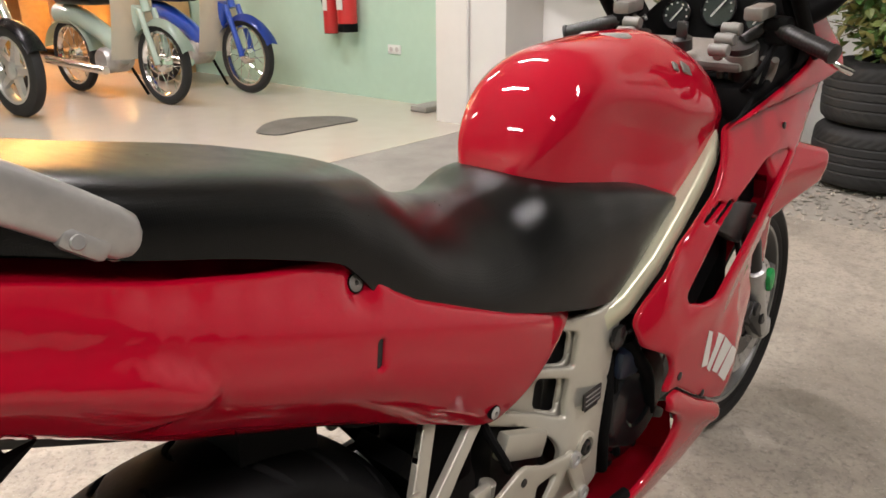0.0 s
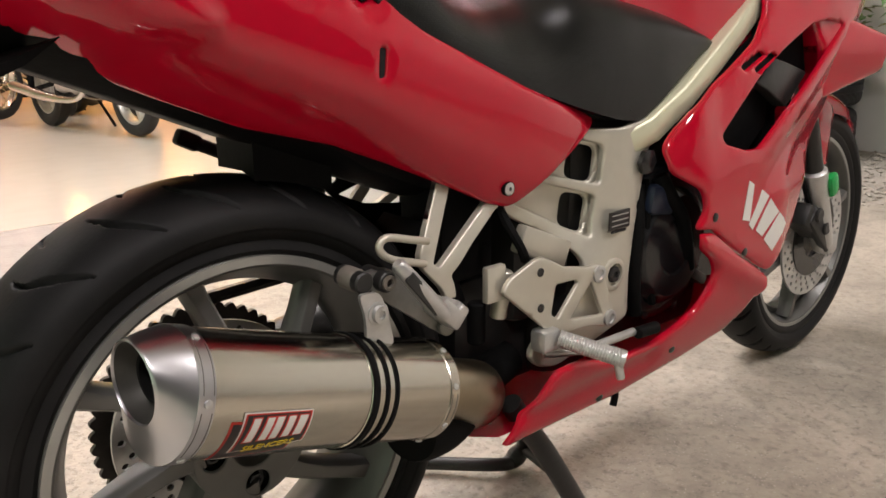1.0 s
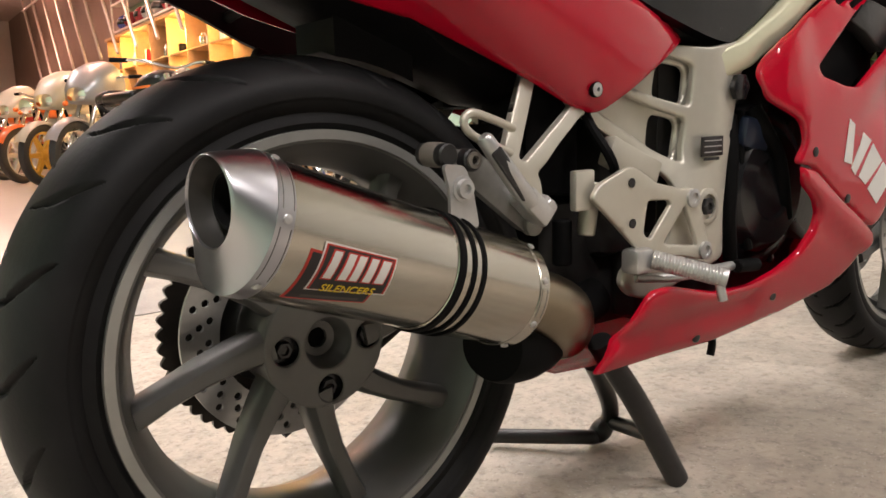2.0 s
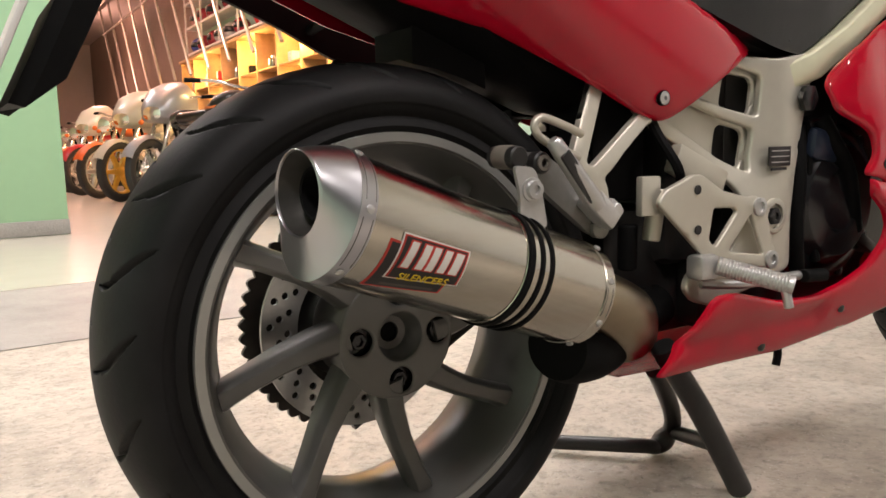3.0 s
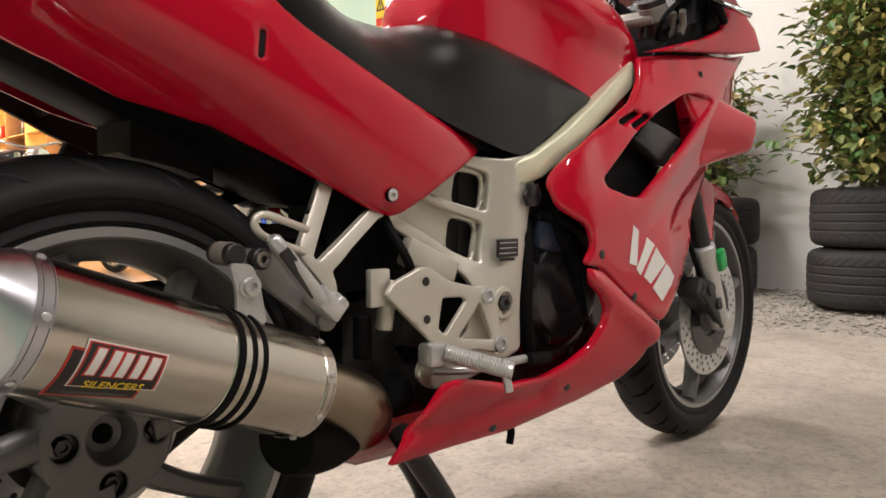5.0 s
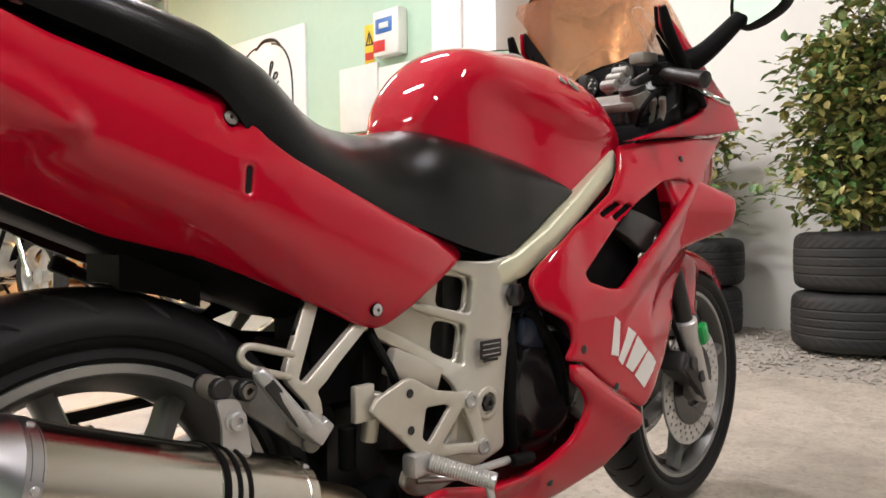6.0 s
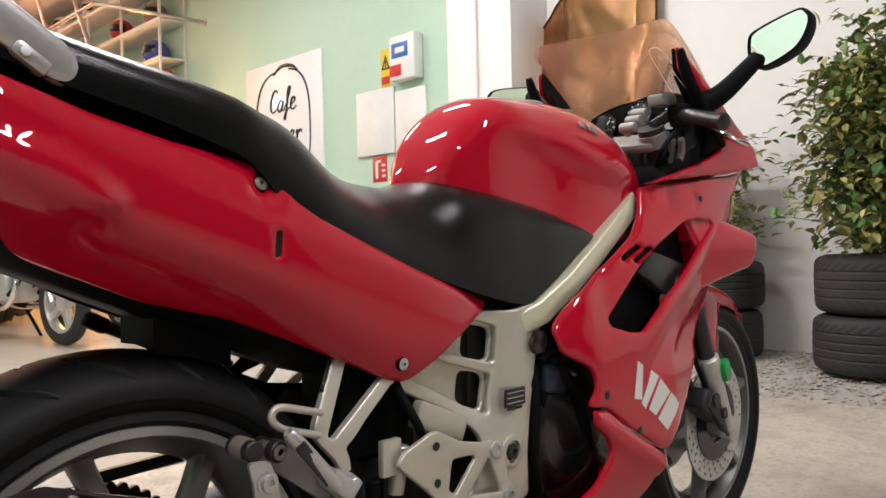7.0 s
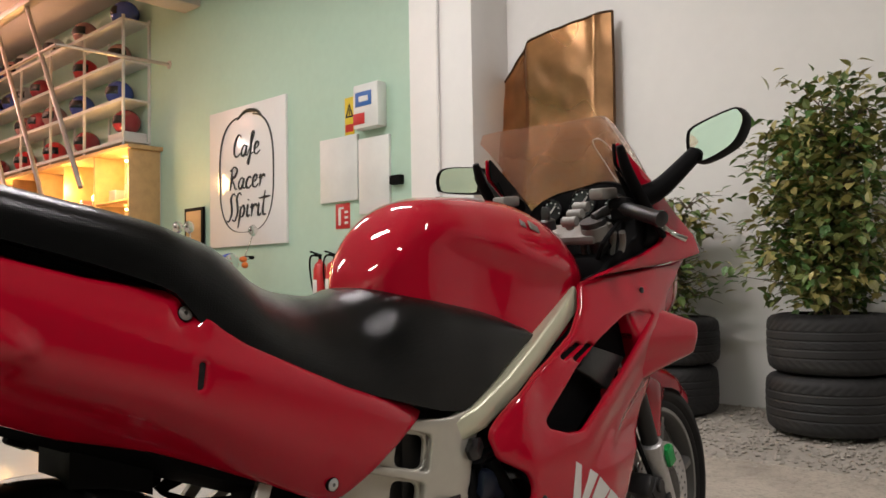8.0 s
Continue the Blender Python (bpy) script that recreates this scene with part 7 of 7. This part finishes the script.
for k in range(CAB_N):
    for z in (0.66, 1.24, 1.86, 2.49):
        if (k + int(z * 10)) % 2 and z != 1.24:
            continue
        bulb = thing("cabinet_lamp", "warm glowing lamp strip inside the display cabinet", "lamp", "cabinet lamps", m=pose(4.38, CAB_Y0 + CAB_W * (k + 0.5), z))
        bm = B()
        rod(bm, (0, -0.25, 0), (0, 0.25, 0), 0.014)
        part("lit_strip", bm, WARM_GLOW, bulb)
    rnd = random.Random(k)
    for z in (0.735, 1.315, 1.935):
        for q in range(2):
            m = rnd.choice((WHITE_METAL, BLACK, HELMET_PINK, CHROME, SILVER, SIGN_RED))
            w, h = rnd.uniform(0.08, 0.2), rnd.uniform(0.1, 0.28)
            y = CAB_Y0 + CAB_W * k + 0.24 + 0.42 * q
            bm = B()
            if rnd.random() < 0.5:
                lathe(bm, (4.25, y, z), (0, 0, 1), [(0, w * 0.4), (0.01, w * 0.45), (h * 0.7, w * 0.42), (h * 0.85, w * 0.2), (h, w * 0.18)], 16)
                solo("parts_tin", bm, m, "small tin of motorcycle parts in the display", "tin", "display goods")
            else:
                block(bm, (4.25, y, z + h / 2), (0.16, w, h), 0.012)
                solo("parts_box", bm, m, "small box of motorcycle goods in the display", "box", "display goods")
# unseen point lights added to spread the cabinet strips' warm glow
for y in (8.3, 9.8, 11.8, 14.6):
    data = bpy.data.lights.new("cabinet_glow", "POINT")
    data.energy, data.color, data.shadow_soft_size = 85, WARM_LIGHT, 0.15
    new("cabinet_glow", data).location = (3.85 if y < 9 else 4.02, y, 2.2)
# rosy area lights added to tint the ceiling; the bowls are made-up holders
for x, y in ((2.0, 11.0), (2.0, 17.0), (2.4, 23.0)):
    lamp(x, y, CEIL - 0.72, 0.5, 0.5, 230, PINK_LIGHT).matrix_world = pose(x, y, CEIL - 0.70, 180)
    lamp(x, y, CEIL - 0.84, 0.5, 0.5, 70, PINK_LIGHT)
    hang = thing("pink_fill_bowl", "bowl added below the ceiling to hold an unseen rosy fill light", "lamp", "pendant lamps", m=pose(x, y, CEIL - 0.8))
    bm = B()
    lathe(bm, (0, 0, 0), (0, 0, 1), [(0, 0.05), (0.01, 0.2), (0.05, 0.35), (0.08, 0.37), (0.07, 0.35), (0.04, 0.2), (0.035, 0.01)], 32)
    for k in range(3):
        a = 2.1 * k
        rod(bm, (0.35 * math.cos(a), 0.35 * math.sin(a), 0.07), (0.02 * math.cos(a), 0.02 * math.sin(a), 0.8), 0.004, seg=8)
    part("shade", bm, PLASTER, hang)
bm = B()
block(bm, (4.28, 7.60, 1.22), (0.02, 0.30, 0.42), 0.004, pose(0, 0, 0, 0, 8))
photo = solo("picture_frame", bm, BLACK, "black-framed picture leaning by the wall", "picture frame")
bm = B()
block(bm, (4.266, 7.60, 1.22), (0.004, 0.24, 0.35), 0.0, pose(0, 0, 0, 0, 8))
part("picture", bm, WOOD, photo, "pale brown picture")
bm = B()
block(bm, (4.20, 7.55, 0.5), (0.5, 0.6, 1.0), 0.01)
solo("side_cupboard", bm, WOOD, "plain plywood cupboard against the wall", "cupboard")

# leaning tubes and rail in front of the shelves
for k in range(12):
    y = 9.06 + 1.05 * k
    bm = B()
    rod(bm, (3.3, y + 0.05, 4.33), (3.3, y - 1.50, 1.95), 0.028, seg=10)
    solo("leaning_tube", bm, STEEL_TUBE, "slanted galvanised steel tube under the ceiling", "tube", "slanted steel tubes")
bm = B()
tube(bm, [(WALL_X, 7.82, 3.577), (3.9, 7.95, 3.60), (3.3, 8.21, 3.66)], 0.022, 10)
tube(bm, [(3.3, 8.21, 3.66), (3.3, 14.0, 3.66), (3.3, 20.5, 3.66)], 0.022, 10, 3)
lathe(bm, (WALL_X, 7.82, 3.577), (-1, 0, 0), [(0, 0.05), (0.01, 0.05), (0.012, 0.022)], 16)
solo("hand_rail", bm, STEEL_TUBE, "thin galvanised rail running out from the wall", "rail")
bm = B()
block(bm, (3.3, 14.5, 4.36), (0.12, 14.0, 0.08), 0.004)
solo("ceiling_rail", bm, STEEL_TUBE, "steel rail under the ceiling that holds the tubes", "rail", kind="structure")


# parked mopeds and old motorcycles
def spoked_wheel(parent, c, R, w, rim_mat, seg=40, spokes=18, cast=0):
    C = Vector(c)
    prof = [(0.0, R), (w * 0.35, R - w * 0.10), (w * 0.5, R - w * 0.4), (w * 0.45, R - w * 0.8), (w * 0.3, R - w), (-w * 0.3, R - w), (-w * 0.45, R - w * 0.8), (-w * 0.5, R - w * 0.4), (-w * 0.35, R - w * 0.10)]
    t = part("wheel", ring_mesh(C, prof, seg), OLD_RUBBER, parent, "black tyre")
    ri = R - w
    part("rim", ring_mesh(C, [(-w * 0.36, ri + 0.012), (-w * 0.38, ri - 0.008), (0, ri - 0.02), (w * 0.38, ri - 0.008), (w * 0.36, ri + 0.012)], seg), rim_mat, t)
    bm = B()
    lathe(bm, C + Vector((0, 0.05, 0)), ACROSS, [(0, 0.03), (0.02, 0.06), (0.08, 0.06), (0.1, 0.03)], 20)
    part("hub", bm, rim_mat if cast else CHROME, t)
    bm = B()
    for k in range(cast or spokes):
        a = 2 * math.pi * k / (cast or spokes)
        d = Vector((math.cos(a), 0, math.sin(a)))
        if cast:
            n = Vector((-math.sin(a), 0, math.cos(a)))
            skin(bm, [[C + d * 0.04 + n * u * 0.03 + Vector((0, v * 0.02, 0)) for u, v in ((-1, -1), (1, -1), (1, 1), (-1, 1))], [C + d * (ri - 0.01) + n * u * 0.018 + Vector((0, v * 0.014, 0)) for u, v in ((-1, -1), (1, -1), (1, 1), (-1, 1))]])
        else:
            a2 = a + (0.35 if k % 2 else -0.35)
            rod(bm, C + d * (ri - 0.015), C + Vector((math.cos(a2) * 0.05, 0.03 if k % 2 else -0.03, math.sin(a2) * 0.05)), 0.003, seg=4)
    part("spokes", bm, rim_mat if cast else CHROME, t)


def moped(x, y, heading, body, shield, seat_mat, label):
    """A step-through moped; its front wheel stands at (x, y)."""
    root = thing("moped", label, "moped", "parked mopeds", m=pose(x, y, 0.003, 0, 0, heading) @ Matrix.Scale(1.14, 4) @ Matrix.Translation((-1.18, 0, 0)))
    for wx in (0.0, 1.18):
        spoked_wheel(root, (wx, 0, 0.295), 0.295, 0.065, CHROME)
    bm = B()
    for s in (-1, 1):
        tube(bm, [(1.18, s * 0.055, 0.295), (1.13, s * 0.06, 0.45), (1.04, s * 0.06, 0.68)], 0.022, 10)
    tube(bm, [(1.05, 0, 0.66), (0.99, 0, 0.85), (0.95, 0, 0.98)], 0.03, 12)
    part("fork", bm, body, root)
    bm, rings = B(), []
    for k in range(14):
        a = radians(20 + 140 * k / 13)
        rings.append([(1.18 + 0.325 * math.cos(a) - (0.0 if abs(t) < 0.9 else 0.0), 0.055 * t, 0.295 + (0.325 - 0.05 * t * t) * math.sin(a)) for t in (-1, -0.6, 0, 0.6, 1)])
    skin(bm, rings, closed=False)
    bmesh.ops.solidify(bm, geom=bm.faces[:], thickness=0.003)
    part("front_mudguard", bm, body, root)
    bm, rings = B(), []
    for k in range(9):
        f = k / 8
        zc = 0.32 + 0.56 * f
        xc = 0.90 - 0.04 * f + 0.06 * (1 - f) ** 2 * -1
        w = 0.21 - 0.05 * f
        rings.append([(xc + 0.07 * (1 - u * u), w * u, zc) for u in [-1 + 2 * j / 10 for j in range(11)]])
    skin(bm, rings, closed=False)
    bmesh.ops.solidify(bm, geom=bm.faces[:], thickness=0.006)
    part("leg_shield", bm, shield, root)
    bm = B()
    tube(bm, [(0.95, 0, 0.70), (0.84, 0, 0.46), (0.66, 0, 0.38), (0.42, 0, 0.50), (0.15, 0, 0.60), (-0.12, 0, 0.62)], lambda f: 0.05 + 0.035 * f, 14)
    part("frame", bm, body, root)
    bm, rings = B(), []
    for k in range(14):
        a = radians(10 + 160 * k / 13)
        rings.append([(0.335 * math.cos(a), 0.07 * t, 0.295 + (0.335 - 0.06 * t * t) * math.sin(a)) for t in (-1, -0.6, 0, 0.6, 1)])
    skin(bm, rings, closed=False)
    bmesh.ops.solidify(bm, geom=bm.faces[:], thickness=0.003)
    part("rear_mudguard", bm, body, root)
    bm = B()
    block(bm, (0.24, 0, 0.745), (0.56, 0.22, 0.10), 0.045, segs=4)
    part("seat", bm, seat_mat, root, "padded saddle")
    bm = B()
    lathe(bm, (0.45, 0, 0.30), (1, 0, 0.1), [(0, 0.075), (0.08, 0.085), (0.2, 0.085), (0.24, 0.06)], 20)
    lathe(bm, (0.55, 0.12, 0.29), ACROSS, [(0, 0.08), (0.03, 0.10), (0.21, 0.10), (0.24, 0.08)], 24)
    part("engine", bm, ALLOY, root, "alloy engine")
    bm = B()
    rod(bm, (0.62, -0.13, 0.22), (-0.2, -0.13, 0.26), 0.035)
    part("exhaust", bm, CHROME, root, "chromed exhaust pipe")
    bm = B()
    tube(bm, [(0.93, -0.31, 1.0), (0.97, -0.18, 0.99), (0.98, 0, 0.98), (0.97, 0.18, 0.99), (0.93, 0.31, 1.0)], 0.012, 10)
    part("handlebar", bm, CHROME, root)
    for s in (-1, 1):
        bm = B()
        rod(bm, (0.945, s * 0.24, 0.998), (0.915, s * 0.36, 1.003), 0.017)
        part("grip", bm, BLACK, root, "black grip")
        bm = B()
        ball(bm, (1.05, s * 0.16, 0.93), (0.035, 0.03, 0.03), 12)
        part("indicator", bm, ORANGE, root, "orange indicator")
    bm = B()
    lathe(bm, (0.97, 0, 0.95), (1, 0, -0.05), [(0, 0.03), (0.03, 0.075), (0.09, 0.085), (0.10, 0.08)], 24)
    lamp_body = part("headlamp", bm, body, root)
    bm = B()
    lathe(bm, (1.068, 0, 0.945), (1, 0, -0.05), [(0, 0.08), (0.006, 0.08), (0.02, 0.05), (0.025, 0.001)], 24)
    part("headlamp_glass", bm, CHROME, lamp_body, "bright headlamp glass")
    for s in (-1, 1):
        bm = B()
        rod(bm, (0.92, s * 0.26, 1.0), (0.95, s * 0.33, 1.2), 0.005)
        lathe(bm, (0.95, s * 0.335, 1.245), (1, 0, 0), [(-0.012, 0.046), (0.0, 0.052), (0.014, 0.04), (0.022, 0.01)], 20)
        part("mirror", bm, CHROME, root, "round chromed mirror")
        bm = B()
        ball(bm, (1.04, s * 0.15, 0.98), (0.03, 0.04, 0.028), 12)
        part("indicator", bm, ORANGE, root, "orange indicator")
    bm = B()
    rod(bm, (0.58, 0.10, 0.25), (0.64, 0.20, 0.0), 0.012)
    part("side_stand", bm, BLACK, root)


def roadster(x, y, heading, paint, rim_mat, label, cast=0, fairing=None, R=0.31, size=1.0):
    """An old motorcycle; its front wheel stands at (x, y)."""
    root = thing("old_motorcycle", label, "motorcycle", "parked old motorcycles", m=pose(x, y, 0.003, 0, 0, heading) @ Matrix.Scale(size, 4) @ Matrix.Translation((-1.42, 0, 0)))
    spoked_wheel(root, (0, 0, R), R, 0.115, rim_mat, cast=cast)
    spoked_wheel(root, (1.42, 0, R), R, 0.095, rim_mat, cast=cast)
    bm = B()
    for s in (-1, 1):
        rod(bm, (1.42, s * 0.09, R), (1.10, s * 0.09, 0.95), 0.022)
    part("fork", bm, CHROME, root)
    bm, rings = B(), []
    for k in range(14):
        a = radians(25 + 135 * k / 13)
        rings.append([(1.42 + (R + 0.03) * math.cos(a), 0.07 * t, R + (R + 0.03 - 0.04 * t * t) * math.sin(a)) for t in (-1, -0.6, 0, 0.6, 1)])
    skin(bm, rings, closed=False)
    bmesh.ops.solidify(bm, geom=bm.faces[:], thickness=0.003)
    part("front_mudguard", bm, paint, root)
    bm, rings = B(), []
    for xx, w, z0, z1 in ((0.48, 0.05, 0.76, 0.86), (0.54, 0.11, 0.74, 0.92), (0.72, 0.15, 0.74, 0.98), (0.92, 0.15, 0.76, 1.0), (1.02, 0.10, 0.80, 0.97), (1.05, 0.05, 0.83, 0.93)):
        rings.append([(xx, w * math.copysign(abs(math.cos(q)) ** 0.7, math.cos(q)), (z0 + z1) / 2 + (z1 - z0) / 2 * math.copysign(abs(math.sin(q)) ** 0.7, math.sin(q))) for q in [2 * math.pi * k / 20 for k in range(20)]])
    skin(bm, rings)
    tk = part("fuel_tank", bm, paint, root)
    for s in (-1, 1):
        bm = B()
        block(bm, (0.78, s * 0.148, 0.87), (0.3, 0.012, 0.02), 0.003)
        part("tank_stripe", bm, ORANGE, tk, "orange tank stripe")
    bm = B()
    block(bm, (0.22, 0, 0.82), (0.62, 0.26, 0.10), 0.045, segs=4)
    part("seat", bm, SEAT, root, "black padded seat")
    bm = B()
    block(bm, (-0.16, 0, 0.83), (0.26, 0.22, 0.12), 0.05, pose(0, 0, 0, 0, -8), segs=4)
    part("tail_piece", bm, paint, root)
    bm = B()
    block(bm, (0.62, 0, 0.42), (0.42, 0.30, 0.26), 0.06, segs=3)
    motor = part("engine", bm, ALLOY, root, "finned alloy engine")
    bm = B()
    block(bm, (0.72, 0, 0.66), (0.18, 0.2, 0.2), 0.02)
    part("cylinder_barrel", bm, ALLOY, motor)
    for k in range(7):
        bm = B()
        block(bm, (0.72, 0, 0.58 + 0.025 * k), (0.22, 0.26, 0.010), 0.003)
        part("cooling_fin", bm, ALLOY, motor)
    bm = B()
    for s in (-1, 1):
        tube(bm, [(0.84, s * 0.1, 0.6), (0.98, s * 0.13, 0.45), (0.84, s * 0.15, 0.27), (0.4, s * 0.16, 0.26), (-0.25, s * 0.19, 0.34)], lambda f: 0.02 + 0.022 * min(1, max(0, (f - 0.55) * 4)), 12)
    part("exhaust", bm, CHROME, root)
    bm = B()
    for s in (-1, 1):
        tube(bm, [(1.1, s * 0.03, 0.88), (0.95, s * 0.10, 0.45), (0.55, s * 0.12, 0.28), (0.38, s * 0.12, 0.40), (0.0, s * 0.11, 0.70), (-0.2, s * 0.1, 0.76)], 0.016, 8)
        rod(bm, (0.0, s * 0.12, R), (0.45, s * 0.12, 0.38), 0.02)
        rod(bm, (0.0, s * 0.14, R + 0.02), (0.08, s * 0.14, 0.72), 0.025)
    part("frame", bm, BLACK, root)
    bm = B()
    tube(bm, [(0.92, -0.36, 1.06), (1.02, -0.22, 1.05), (1.08, 0, 1.0), (1.02, 0.22, 1.05), (0.92, 0.36, 1.06)], 0.012, 10)
    part("handlebar", bm, CHROME, root)
    for s in (-1, 1):
        bm = B()
        rod(bm, (0.95, s * 0.31, 1.058), (0.90, s * 0.43, 1.062), 0.018)
        part("grip", bm, BLACK, root, "black grip")
        bm = B()
        ball(bm, (1.22, s * 0.17, 0.86), (0.035, 0.03, 0.03), 12)
        part("indicator", bm, ORANGE, root, "orange indicator")
    bm = B()
    lathe(bm, (1.12, 0, 0.90), (1, 0, -0.05), [(0, 0.04), (0.04, 0.085), (0.12, 0.095), (0.13, 0.09)], 24)
    hl = part("headlamp", bm, fairing or CHROME, root)
    bm = B()
    lathe(bm, (1.25, 0, 0.894), (1, 0, -0.05), [(0, 0.088), (0.006, 0.088), (0.02, 0.06), (0.026, 0.001)], 24)
    part("headlamp_glass", bm, MIRROR, hl, "bright headlamp glass")
    if fairing:
        bm, rings = B(), []
        for xx, w, z0, z1 in ((0.90, 0.24, 0.80, 1.16), (0.98, 0.24, 0.80, 1.22), (1.14, 0.22, 0.80, 1.16), (1.28, 0.16, 0.80, 1.03), (1.33, 0.10, 0.83, 0.96)):
            rings.append([(xx, w * math.copysign(abs(math.cos(q)) ** 0.7, math.cos(q)), (z0 + z1) / 2 + (z1 - z0) / 2 * math.copysign(abs(math.sin(q)) ** 0.7, math.sin(q))) for q in [2 * math.pi * k / 24 for k in range(24)]])
        skin(bm, rings, caps=False)
        bmesh.ops.solidify(bm, geom=bm.faces[:], thickness=0.004)
        part("half_fairing", bm, fairing, root)
    bm = B()
    rod(bm, (0.5, 0.14, 0.28), (0.55, 0.26, 0.0), 0.012)
    part("side_stand", bm, BLACK, root)


moped(3.95, 5.53, -85, MOPED_BLUE, BEIGE, SEAT, "blue and cream step-through moped with chrome rims")
moped(3.13, 5.55, -84, MINT, BEIGE, SEAT, "pale green and cream step-through moped with chrome rims")
roadster(2.07, 5.90, -82, GLOSS_BLACK, ALLOY, "old black motorcycle with bright wheels and fat tyres", 5, size=1.16)
roadster(2.72, 7.55, -80, BEIGE, GOLD, "old cream motorcycle with gold wheels", 6)
roadster(2.30, 8.6, -95, GLOSS_BLACK, CHROME, "old black motorcycle with bright spoked wheels")
roadster(1.64, 8.75, -140, SILVER, CHROME, "silver cafe racer with orange stripes and round mirrors", fairing=SILVER, R=0.33, size=1.2)
roadster(1.55, 10.1, -140, BEIGE, GOLD, "cream and orange motorcycle with gold cast wheels", 6, fairing=BEIGE, R=0.33, size=1.2)
roadster(1.51, 11.5, -140, ORANGE, ALLOY, "orange motorcycle with alloy wheels", 6, R=0.33, size=1.2)
roadster(1.49, 13.0, -140, SIGN_RED, CHROME, "red motorcycle with chromed headlamp", fairing=BEIGE, R=0.33, size=1.2)
roadster(1.53, 14.7, -140, ORANGE, ALLOY, "orange motorcycle with alloy wheels", 5, R=0.33, size=1.2)
roadster(1.60, 16.5, -140, SILVER, CHROME, "silver motorcycle with chrome parts", R=0.33, size=1.2)

# dark framed picture beside the display cabinet
pic = thing("framed_picture", "narrow dark framed picture on the wall beside the display cabinet", "picture", m=pose(WALL_X - 0.03, 7.2, 1.54))
bm = B()
block(bm, (0, 0, 0), (0.03, 0.40, 0.46), 0.004)
part("frame", bm, BLACK, pic)
bm = B()
block(bm, (-0.0165, 0.0, 0.0), (0.004, 0.32, 0.38), 0.001)
part("print", bm, WOOD, pic, "brownish print")
